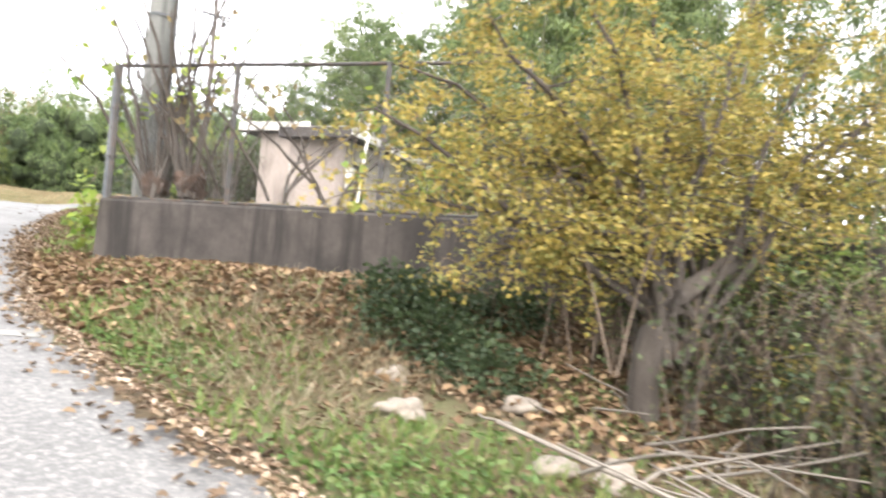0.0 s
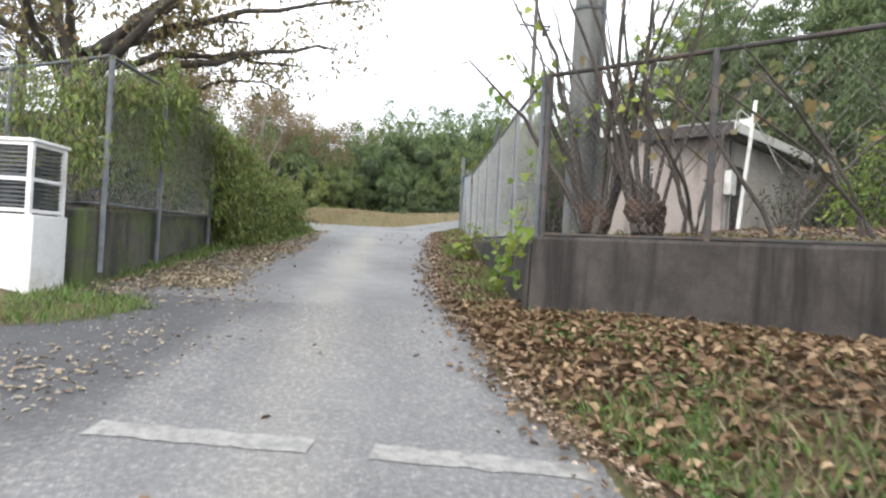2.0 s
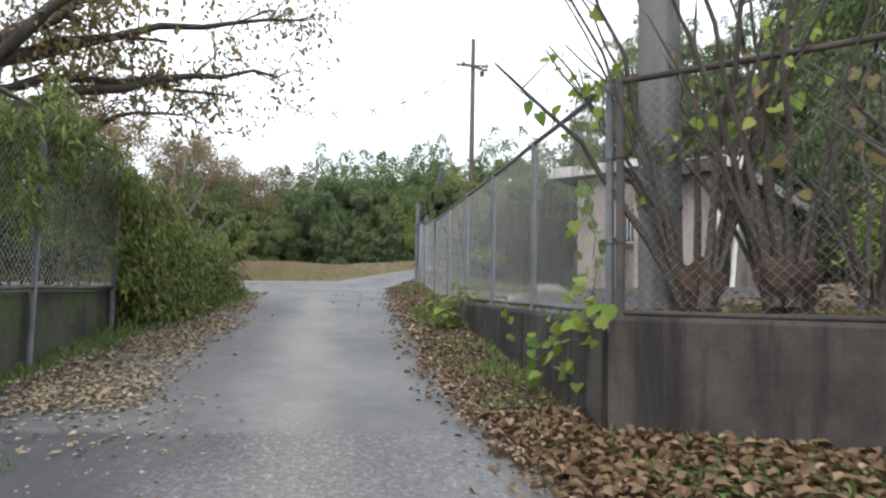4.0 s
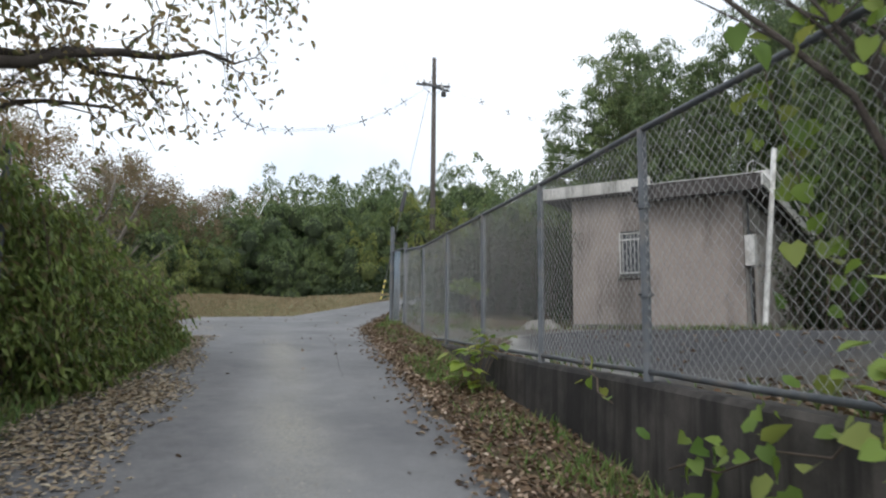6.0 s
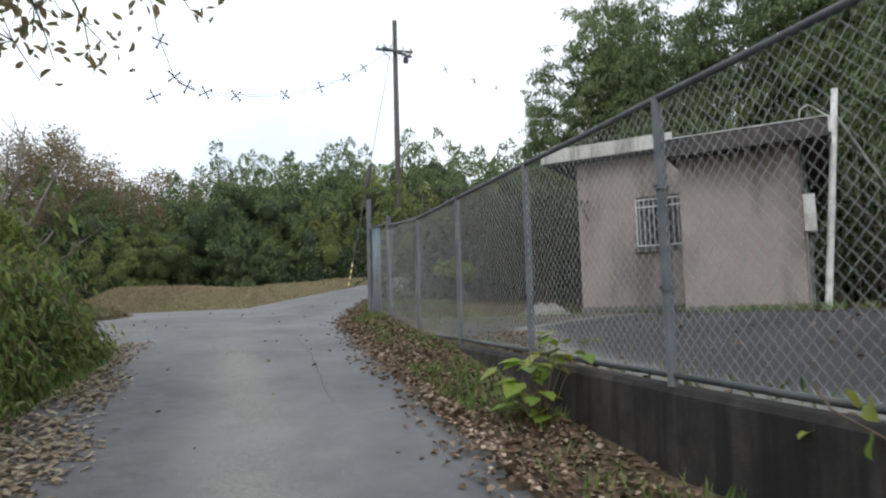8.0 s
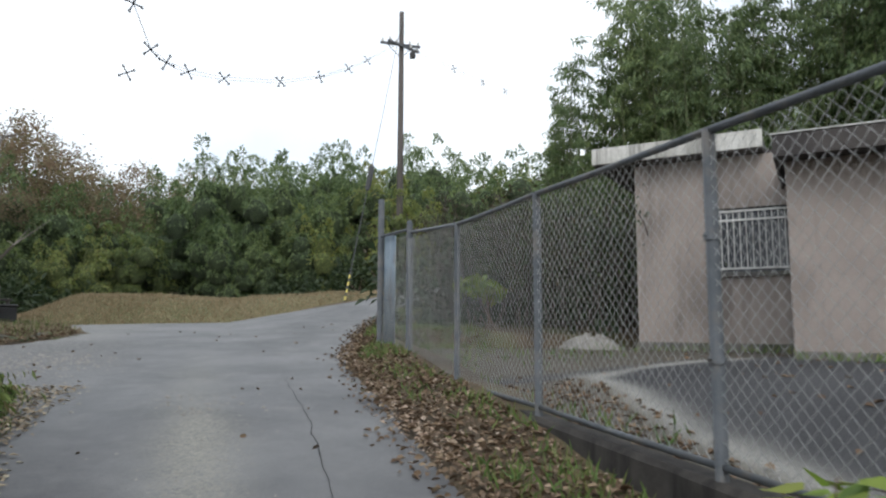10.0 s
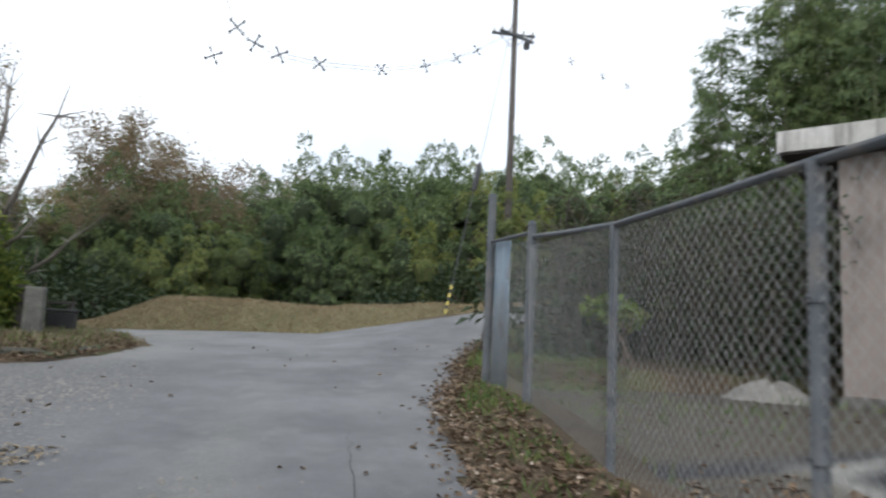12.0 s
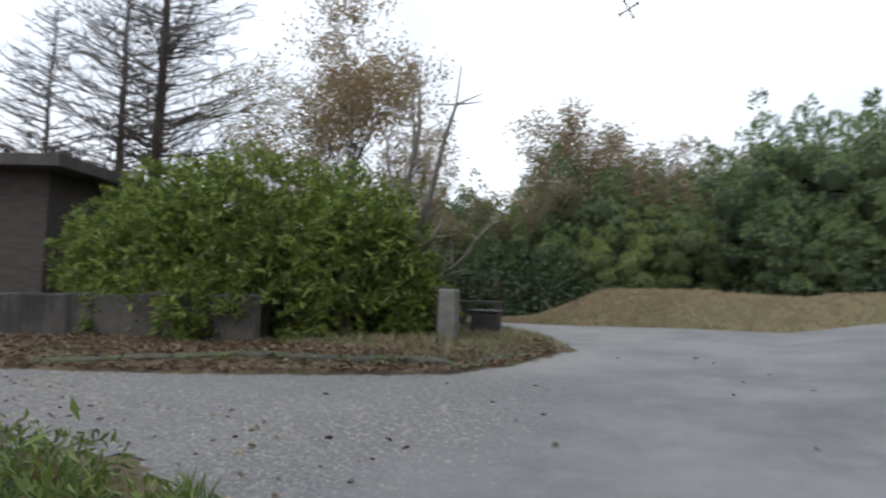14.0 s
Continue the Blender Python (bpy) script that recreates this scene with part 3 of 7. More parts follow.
_in_edge = smooth(0.1, -0.15, _yx - np.interp(_yy, [12.5, 14.5, 16, 17, 18.2, 19.2, 20], [0.6, 0.7, 0.9, 1.1, 1.55, 1.95, 2.1])) * (_yy < 20.2) + smooth(20.3, 20.7, _yy)
_soil = np.maximum.reduce([smooth(8.2, 9.6, _yx + 0.7 * wobble(_yx, _yy, 1.1)), smooth(13.5, 11.0, _yy + 0.8 * wobble(_yx, _yy, 1.3)), 0.75 * _in_edge])
for _n, _a in (("pale", np.clip(_pale, 0, 1)), ("soil", np.clip(_soil, 0, 1))):
    _me.attributes.new(_n, "FLOAT", "POINT").data.foreach_set("value", _a.astype(np.float32))
tagged(part("yard", _me, YARD), "dark old asphalt yard behind the fence", "yard", kind="structure")


# worn stop line, in two strokes
def paint_stroke(x0, y0, x1, y1, w, seed):
    a, b = Vector((x0, y0)), Vector((x1, y1))
    d = (b - a).normalized()
    n = Vector((-d.y, d.x))
    k = 40
    vs, fs = [], []
    for i in range(k + 1):
        p = a.lerp(b, i / k)
        for s in (-1, 1):
            q = p + n * s * (w / 2 + 0.03 * noise.noise((p.x * 9 + seed, p.y * 9, s * 3.0)))
            vs.append((q.x, q.y, float(land(q.x, q.y)) + 0.006))
    for i in range(k):
        if noise.noise((i * 0.43 + seed, 7.7, 0)) > -0.8:
            fs.append((2 * i, 2 * i + 2, 2 * i + 3, 2 * i + 1))
    return from_arrays("stop_line", vs, fs)


for _p in ((-2.5, 6.21, -1.32, 6.09, 0.19, 1), (-1.0, 6.07, 0.12, 5.93, 0.19, 5)):
    tagged(part("stop_line", paint_stroke(*_p), PAINT), "worn white stop line on the asphalt", "road marking", "stop line strokes", "structure")


# ---- retaining walls ----
def wall_strip(name, pts, thick, top, foot, material, label):
    """A cast wall along a plan line, with a rounded coping and shallow joints."""
    vs, fs = [], []
    p = [Vector(q) for q in pts]
    run, rows = 0.0, []
    for i in range(len(p)):
        a, b = p[max(i - 1, 0)], p[min(i + 1, len(p) - 1)]
        d = (b - a).normalized()
        n = Vector((d.y, -d.x))
        t = top(p[i].x, p[i].y)
        w = thick / 2
        f = foot(p[i].x, p[i].y)
        dip = 0.012 if i % 14 == 0 and i else 0.0
        prof = [(-w, f), (-w + 0.01, f + 0.5 * (t - f)), (-w + 0.015, t - 0.03), (-w + 0.04, t), (w - 0.04, t + 0.004), (w - 0.012 - dip, t - 0.03), (w - dip + 0.012 * noise.noise((i * 0.3, 2, 1)), f + 0.5 * (t - f)), (w + 0.02 - dip, f)]
        rows.append([(p[i].x + n.x * s, p[i].y + n.y * s, z) for s, z in prof])
    k = len(rows[0])
    for r in rows:
        vs += r
    for i in range(len(rows) - 1):
        for j in range(k - 1):
            fs.append((i * k + j, (i + 1) * k + j, (i + 1) * k + j + 1, i * k + j + 1))
    me = bpy.data.meshes.new(name)
    me.from_pydata(vs, [], fs + [tuple(range(k)), tuple(range(len(vs) - k, len(vs)))])
    ob = part(name, me, material)
    return tagged(ob, label, "wall", kind="structure")


def line(a, b, step=0.15):
    a, b = Vector(a), Vector(b)
    n = max(2, int((b - a).length / step))
    return [a.lerp(b, i / n) for i in range(n + 1)]


_end = WALL_CORNER + WALL_DIR * SOUTH_LEN
wall_strip("wall_south", line(_end, WALL_CORNER + WALL_DIR * 0.05)[::-1], 0.22, lambda x, y: 2.064, lambda x, y: float(land(x, y)) - 0.4, WALL, "low dark stained concrete retaining wall")
wall_strip("wall_east", line((0.46, 22.6), (0.46, 9.72)), 0.22, lambda x, y: float(wall_top(y)), lambda x, y: float(land(x, y)) - 0.5, WALL_BLACK, "low streaked concrete retaining wall under the fence")
wall_strip("wall_west", line((-8.6, 12.8), (-4.6, 10.2)) + line((-4.6, 10.35), (-4.62, 20.0)), 0.2, lambda x, y: 2.1 + 0.03 * (y - 10), lambda x, y: float(land(x, y)) - 0.4, WALL_MOSS, "mossy concrete retaining wall under the vines")


# ---- chain-link fences ----
def chain_link(length, height, pitch=0.079, r=0.0016):
    """Woven wire: zigzag wires side by side, each hooked round the next."""
    paths = []
    n, m = int(length / (pitch / 2)), int(height / (pitch / 2))
    j = np.arange(m + 1)
    for k in range(n):
        x = k * pitch / 2 + pitch / 2 * ((j + k) % 2)
        paths.append(np.stack([np.minimum(x, length), np.where((j + k) % 2 == 0, 0.003, -0.003), 0.03 + j * pitch / 2, np.full(m + 1, r)], -1))
    return thin_tubes(paths)


def thin_tubes(paths):
    """Three-sided wires, cheap."""
    vs, fs, base = [], [], 0
    for p in paths:
        n = len(p)
        r = p[:, 3:4]
        o = [np.array([[0, 1.0, 0]]), np.array([[0.87, -0.5, 0]]), np.array([[-0.87, -0.5, 0]])]
        vs.append(np.stack([p[:, :3] + r * k * 1.25 for k in o], 1).reshape(-1, 3))
        i, j = np.meshgrid(np.arange(n - 1), np.arange(3), indexing="ij")
        fs.append(np.stack([i * 3 + j, i * 3 + (j + 1) % 3, i * 3 + 3 + (j + 1) % 3, i * 3 + 3 + j], -1).reshape(-1, 4) + base)
        base += n * 3
    return from_arrays("wires", np.concatenate(vs), np.concatenate(fs))


_panel = {}


def fence_run(label, posts, height, wire=0.0016, r_post=0.034, steel=STEEL, drop=0.12, end_post=True):
    """A chain-link run over posts at (x, y, z): pipes, rails, clamps and woven wire, bay by bay."""
    f = thing("chain_link_fence", label, "fence", posts[0])
    o = Vector(posts[0])
    for p in posts if end_post else posts[:-1]:
        q = Vector(p) - o
        po = part("post", tubes([[(q.x, q.y, q.z - drop, r_post), (q.x, q.y, q.z + height + 0.01, r_post)]], 8), steel, f)
        for s in (0.32, 0.68):
            zc = q.z + height * s
            part("clamp", tubes([[(q.x, q.y, zc - 0.02, r_post + 0.007), (q.x, q.y, zc + 0.02, r_post + 0.007)], [(q.x - 0.06, q.y, zc, 0.006), (q.x + 0.06, q.y, zc, 0.006)]], 8), steel, po)
    for a, b in zip(posts, posts[1:]):
        a, b = Vector(a) - o, Vector(b) - o
        L = (b - a).length
        for h, r in ((height, 0.024), (0.03, 0.021)):
            sag = -0.006
            mid = a.lerp(b, 0.5)
            part("rail", tubes([[(a.x, a.y, a.z + h, r), (mid.x, mid.y, mid.z + h + sag, r), (b.x, b.y, b.z + h, r)]], 8), steel, f)
        key = (round(L, 1), height, wire)
        if key not in _panel:
            _panel[key] = chain_link(L, height - 0.05, r=wire)
        w = part("wire_mesh", _panel[key], WIRE, f)
        d = b - a
        ang = math.atan2(d.y, d.x)
        shear = Matrix.Identity(4)
        shear[2][0] = d.z / math.hypot(d.x, d.y)
        w.matrix_basis = Matrix.Translation(a + Vector((0, 0, 0.02))) @ Matrix.Rotation(ang, 4, "Z") @ shear
    return f


H_FENCE = 1.73
EAST_POSTS = [(0.42, y, float(wall_top(y)) + 0.04) for y in (9.74, 11.8, 13.8, 15.85, 17.9, 19.9, 21.9)]
fence_run("grey galvanised chain-link fence on the low concrete wall", EAST_POSTS, H_FENCE)
SOUTH_POSTS = [(WALL_CORNER.x + WALL_DIR.x * s, WALL_CORNER.y + WALL_DIR.y * s, 2.06) for s in (0.1, 1.827, 3.785, 5.4)]
fence_run("rusty grey chain-link fence on the low concrete wall", SOUTH_POSTS, H_FENCE, 0.0006, steel=RUSTSTEEL)
WEST_POSTS = [(-4.46, y, 2.13 + 0.02 * (y - 10)) for y in (10.3, 11.88, 14.02)]
fence_run("galvanised chain-link fence half hidden under hanging vines", WEST_POSTS, 1.72, 0.0013, r_post=0.032, drop=0.75)
fence_run("galvanised chain-link fence behind the white cabinet", [(-8.0, 12.45, 2.2), (-6.2, 11.3, 2.17), (-4.5, 10.3, 2.14)], 1.72, 0.0013, end_post=False)


def ground_z(x, y):
    """The height of what one stands on: the yard inside the fence, the land elsewhere."""
    return float(yard_height(x, y)) if behind_wall(x, y) > 0 and y < 24.6 else float(sheet(x, y))


# cracks in the lane
def crack(pts, w, seed):
    vs, fs = [], []
    p = [Vector(q) for q in pts]
    n = 60
    for i in range(n + 1):
        s = i / n * (len(p) - 1)
        k = min(int(s), len(p) - 2)
        q = p[k].lerp(p[k + 1], s - k)
        x = q.x + 0.05 * noise.noise((i * 0.35, seed, 0))
        h = w * (0.5 + 0.8 * abs(noise.noise((i * 0.5, seed, 3)))) * math.sin(math.pi * (0.05 + 0.9 * i / n))
        for sg in (-1, 1):
            vs.append((x + sg * h, q.y, float(land(x, q.y)) + 0.004))
    fs = [(2 * i, 2 * i + 2, 2 * i + 3, 2 * i + 1) for i in range(n)]
    return tagged(part("crack", from_arrays("crack", vs, fs), CRACK), "dark sealed crack along the asphalt lane", "crack", "cracks in the lane", "structure")


crack([(-1.34, 15.6), (-1.34, 16.7), (-1.26, 18.7), (-1.3, 20.4), (-1.32, 21.3)], 0.007, 1.0)

# ---- the hut in the yard ----
HUT = Matrix.Translation((4.88, 23.15, 2.44)) @ Matrix.Rotation(radians(-47), 4, "Z")   # x along its front, -y out of it


def hut():
    h = thing("hut", "small beige rendered hut with flat eaves and a barred window", "hut")
    h.matrix_basis = HUT
    L, P, R, D = 2.45, 1.85, 1.87, 6.6       # left front, step forward, right front, depth
    t = 0.16
    wx0, wx1, wz0, wz1 = 1.25, 2.42, 1.3, 2.37
    bm = bmesh.new()
    rings = []
    for y in (0.0, t):
        outer = [bm.verts.new((a, y, b)) for a, b in ((0, -0.1), (L, -0.1), (L, 3.24), (0, 3.24))]
        inner = [bm.verts.new((a, y, b)) for a, b in ((wx0, wz0), (wx1, wz0), (wx1, wz1), (wx0, wz1))]
        rings.append((outer, inner))
    (fo, fi), (bo, bi) = rings
    for k in range(4):
        q = (k + 1) % 4
        bm.faces.new((fo[k], fo[q], fi[q], fi[k]))
        bm.faces.new((bo[q], bo[k], bi[k], bi[q]))
        bm.faces.new((fo[q], fo[k], bo[k], bo[q]))
        bm.faces.new((fi[k], fi[q], bi[q], bi[k]))
    part("front_wall", bm, RENDER, h)
    bm = bmesh.new()
    box(bm, 0.001, t, t, D, -0.1, 3.24)
    part("end_wall", bm, RENDER, h)
    bm = bmesh.new()
    box(bm, t, L + R, D - t, D - 0.002, -0.1, 2.9)
    part("back_wall", bm, RENDER, h)
    bm = bmesh.new()
    box(bm, L, L + R, -P, -P + t, -0.1, 2.66, 0.012)
    part("bay_wall", bm, RENDER, h, "paler rendered bay wall")
    bm = bmesh.new()
    box(bm, L + 0.002, L + t, -P + t, 0, -0.1, 2.66)
    part("bay_side_wall", bm, RENDER, h)
    # end wall to the south-east, with a doorway
    bm = bmesh.new()
    x1 = L + R
    box(bm, x1 - t, x1 - 0.002, -P + t, -P + 0.55, -0.1, 2.66)
    part("side_wall", bm, WHITEWASH, h, "whitewashed side wall")
    part("side_wall", box(bmesh.new(), x1 - t, x1 - 0.003, -P + 1.45, D - t, -0.1, 2.66), WHITEWASH, h, "whitewashed side wall")
    part("lintel", box(bmesh.new(), x1 - t, x1 - 0.004, -P + 0.55, -P + 1.45, 2.05, 2.66), WHITEWASH, h)
    bm = bmesh.new()
    box(bm, x1 - 0.11, x1 - 0.06, -P + 0.555, -P + 1.445, -0.05, 2.045, 0.006)
    d = part("door", bm, EAVE, h, "dark closed metal door")
    bm = bmesh.new()
    box(bm, x1 - 0.06, x1 - 0.02, -P + 0.62, -P + 0.66, 0.95, 1.07, 0.006)
    part("door_handle", bm, STEEL, d)
    bm = bmesh.new()
    box(bm, -0.03, L - 0.01, -0.03, -0.004, -0.15, 0.14, 0.008)
    part("plinth", bm, PLINTH, h)
    part("bay_plinth", box(bmesh.new(), L - 0.02, L + R + 0.03, -P - 0.03, -P - 0.004, -0.15, 0.1, 0.008), PLINTH, h)
    # roofs
    bm = bmesh.new()
    box(bm, -0.64, 2.1, -0.34, D + 0.3, 3.24, 3.32, 0.01)
    box(bm, 2.102, L - 0.002, 0.0, D + 0.3, 3.24, 3.3, 0.01)
    part("main_roof", bm, EAVE, h)
    bm = bmesh.new()
    box(bm, -0.66, 2.11, -0.38, -0.34, 3.27, 3.56, 0.01)
    box(bm, -0.66, -0.62, -0.34, D + 0.3, 3.27, 3.56, 0.01)
    part("fascia", bm, FASCIA, h, "chalky white streaked fascia board")
    bm = bmesh.new()
    box(bm, -0.615, 2.1, -0.335, D + 0.3, 3.322, 3.5)
    part("roof_deck", bm, EAVE, h)
    bm = bmesh.new()
    box(bm, L - 0.1, L + R + 0.42, -P - 0.5, D + 0.25, 2.66, 2.74, 0.01)
    part("bay_roof", bm, EAVE, h)
    bm = bmesh.new()
    box(bm, L - 0.12, L + R + 0.44, -P - 0.54, -P - 0.5, 2.62, 2.91, 0.008)
    box(bm, L - 0.12, L - 0.08, -P - 0.5, -0.004, 2.62, 2.91, 0.008)
    part("bay_fascia", bm, EAVE, h, "dark mildewed fascia")
    bm = bmesh.new()
    box(bm, L - 0.14, L + R + 0.46, -P - 0.56, D + 0.25, 2.912, 2.93, 0.004)
    part("roof_capping", bm, OLDWHITE, h, "thin white metal roof edge")
    bm = bmesh.new()
    box(bm, L + R + 0.44, L + R + 0.48, -P - 0.54, D + 0.25, 2.68, 2.908, 0.008)
    part("gable_board", bm, OLDWHITE, h)
    # window
    w = part("window", box(bmesh.new(), wx0 + 0.03, wx1 - 0.03, 0.085, 0.095, wz0 + 0.03, wz1 - 0.03), GLASS, h, "dark window with frosted lower panes")
    bm = bmesh.new()
    for a, b, c, d2 in ((wx0, wx0 + 0.05, wz0, wz1), (wx1 - 0.05, wx1, wz0, wz1), (wx0 + 0.05, wx1 - 0.05, wz0, wz0 + 0.05), (wx0 + 0.05, wx1 - 0.05, wz1 - 0.05, wz1), (0.5 * (wx0 + wx1) - 0.02, 0.5 * (wx0 + wx1) + 0.02, wz0 + 0.05, wz1 - 0.05)):
        box(bm, a, b, 0.06, 0.11, c, d2, 0.004)
    part("window_frame", bm, STEEL, w)
    bm = bmesh.new()
    box(bm, wx0 - 0.06, wx1 + 0.06, -0.07, 0.06, wz0 - 0.07, wz0 - 0.004, 0.008)
    part("window_sill", bm, PLINTH, w)
    for i in range(12):
        x = wx0 + 0.06 + i * (wx1 - wx0 - 0.12) / 11
        part("bar", tubes([[(x, -0.03, wz0 + 0.05, 0.008), (x, -0.03, wz1 - 0.06, 0.008)]], 6), OLDWHITE, w)
    bm = bmesh.new()
    for z in (wz0 + 0.06, wz0 + 0.86, wz1 - 0.06):
        box(bm, wx0 - 0.02, wx1 + 0.02, -0.045, -0.02, z - 0.014, z + 0.014, 0.003)
    for x in (wx0 - 0.02, wx1 - 0.01):
        box(bm, x, x + 0.03, -0.044, -0.021, wz0 + 0.05, wz1 - 0.05, 0.003)
    part("bar_frame", bm, OLDWHITE, w)
    # meter box at the corner
    bm = bmesh.new()
    box(bm, x1 + 0.002, x1 + 0.18, -P + 0.08, -P + 0.42, 1.25, 1.85, 0.015)
    m = part("meter_box", bm, OLDWHITE, h, "white electricity meter box")
    for za, zb in ((1.85, 2.6), (0.1, 1.25)):
        part("conduit", tubes([[(x1 + 0.06, -P + 0.25, za, 0.02), (x1 + 0.06, -P + 0.25, zb, 0.02)]], 8), STEEL, m)
    return h


hut()


def service_mast():
    """The leaning white mast at the hut's corner, with its bracket over the roof."""
    s = thing("service_mast", "leaning white-painted service mast beside the hut", "mast")
    s.matrix_basis = HUT
    x, y = 4.8, -1.5
    part("pole", tubes([[(x - 0.26, y + 0.05, -0.2, 0.055), (x - 0.1, y, 1.4, 0.055), (x + 0.1, y - 0.03, 3.55, 0.05)]], 8), OLDWHITE, s)
    part("stay", tubes([[(x + 0.1, y, 3.1, 0.02), (x + 0.75, y + 0.1, 1.75, 0.02)]], 6), OLDWHITE, s)
    bm = bmesh.new()
    box(bm, x - 0.28, x + 0.06, y + 0.02, y + 0.06, 2.9, 3.15, 0.006)
    part("plate", bm, OLDWHITE, s)
    part("bracket", tubes([[(x - 0.35, y + 0.1, 2.95, 0.016), (x - 0.3, y + 0.1, 3.4, 0.016), (x + 0.02, y + 0.05, 3.1, 0.016)], [(x - 0.5, y + 0.3, 2.88, 0.014), (x - 0.42, y + 0.2, 3.35, 0.014), (x - 0.3, y + 0.1, 3.4, 0.014)]], 6), OLDWHITE, s)
    part("clamp", tubes([[(x - 0.35, y + 0.15, 1.3, 0.012), (x - 0.05, y, 1.22, 0.012)]], 6), STEEL, s)


service_mast()


# ---- the gate panel at the head of the fence ----
def gate():
    g = thing("gate", "chain-link gate leaf with blue-grey sheet backing, shut", "gate", (0.42, 21.9, 2.42))
    dx, dy, up = -0.09, 1.52, 0.13
    hs = (1.82, 1.82)
    part("hinge_post", tubes([[(0, 0.06, -0.1, 0.045), (0, 0.06, 1.86, 0.045)]], 8), STEEL, g)
    part("post_cap", tubes([[(0, 0.06, 1.86, 0.05), (0, 0.06, 1.9, 0.03)]], 8), STEEL, g)
    part("tall_post", tubes([[(dx, dy, -0.1, 0.05), (dx, dy, 2.45, 0.05)]], 8), STEEL, g)
    for z in (0.04, 1.78):
        part("rail", tubes([[(0, 0.06, z, 0.022), (dx, dy, z + up - 0.06, 0.022)]], 8), STEEL, g)
    w = part("wire_mesh", chain_link(1.45, 1.72), WIRE, g)
    sh = Matrix.Identity(4)
    sh[2][0] = up / 1.5
    w.matrix_basis = Matrix.Translation((0, 0.06, 0.0)) @ Matrix.Rotation(math.atan2(dy, dx), 4, "Z") @ sh
    # corrugated backing sheet
    n, vs, fs = 60, [], []
    for i in range(n + 1):
        s = 0.92 + 0.55 * i / n
        for z in (0.02, 1.72):
            vs.append((dx * s / 1.52 + 0.06 + 0.014 * math.sin(i * 1.6), 0.02 + s, z + 0.09 * s))
    for i in range(n):
        fs.append((2 * i, 2 * i + 2, 2 * i + 3, 2 * i + 1))
    sheet_me = from_arrays("sheet", vs, fs, True)
    sh_ob = part("backing_sheet", sheet_me, SHEET, g, "blue-grey corrugated sheet")
    so = sh_ob.modifiers.new("thick", "SOLIDIFY")
    so.thickness = 0.004


gate()


# ---- poles and lines ----
def concrete_pole():
    p = thing("utility_pole", "thick grey concrete utility pole behind the fence", "utility pole", (0.89, 9.9, 2.0))
    part("shaft", tubes([[(0, 0, -0.4, 0.165), (0, 0, 4, 0.15), (0.02, 0, 11, 0.12)]], 16), POLE, p)
    part("conduit", tubes([[(0.19, 0.06, -0.1, 0.03), (0.18, 0.06, 3.4, 0.03), (0.16, 0.06, 7, 0.03)]], 8), STEEL, p)
    for z in (0.9, 2.6, 4.4):
        part("band", tubes([[(0, 0, z - 0.015, 0.172), (0, 0, z + 0.015, 0.172)]], 16), STEEL, p)


concrete_pole()


def far_pole():
    p = thing("power_pole", "tall dark wooden power pole with a cross-arm", "power pole", (5.13, 41.8, 1.6))
    part("shaft", tubes([[(0, 0, -0.5, 0.17), (0, 0, 8, 0.145), (0, 0, 15.65, 0.11)]], 8), WOODPOLE, p)
    for dy, z, a in ((0.16, 14.15, 0.0), (-0.16, 13.95, 0.5)):
        bm = bmesh.new()
        box(bm, -0.95, 0.95, dy - 0.05, dy + 0.05, z - 0.05, z + 0.05, 0.008, Matrix.Rotation(a, 4, "Z"))
        part("cross_arm", bm, STEEL, p)
        for x in (-0.85, -0.45, 0.45, 0.85):
            q = Matrix.Rotation(a, 4, "Z") @ Vector((x, dy, z))
            part("insulator", tubes([[(q.x, q.y, q.z + 0.05, 0.03), (q.x, q.y, q.z + 0.11, 0.07), (q.x, q.y, q.z + 0.14, 0.04), (q.x, q.y, q.z + 0.2, 0.06), (q.x, q.y, q.z + 0.24, 0.02)]], 8), OLDWHITE, p)
    part("brace", tubes([[(-0.6, 0.16, 14.1, 0.02), (0, 0.15, 13.5, 0.02), (0.6, 0.16, 14.1, 0.02)]], 6), STEEL, p)
    bm = bmesh.new()
    box(bm, 0.42, 0.66, -0.12, 0.12, 13.5, 13.78, 0.03)
    part("switch_box", bm, DARK, p)


far_pole()


def guy_wire():
    foot, head = Vector((1.3, 33.0, 3.5)), Vector((5.1, 41.7, 16.7))
    g = thing("guy_wire", "steel guy wire with black and yellow sleeves", "guy wire", foot)

    def at(s):
        q = (head - foot) * s
        return (q.x, q.y, q.z)
    part("wire", tubes([[(*at(-0.02), 0.012), (*at(1), 0.012)]], 6), STEEL, g)
    for i in range(8):
        part("sleeve", tubes([[(*at(0.004 + 0.0085 * i), 0.032), (*at(0.004 + 0.0085 * (i + 1)), 0.032)]], 8), (YELLOW, BLACKPIPE)[i % 2], g)
    part("lower_sleeve", tubes([[(*at(0.075), 0.018), (*at(0.3), 0.018)]], 8), BLACKPIPE, g)
    part("upper_sleeve", tubes([[(*at(0.301), 0.04), (*at(0.31), 0.1), (*at(0.375), 0.1), (*at(0.385), 0.04)]], 8), BLACKPIPE, g)


guy_wire()


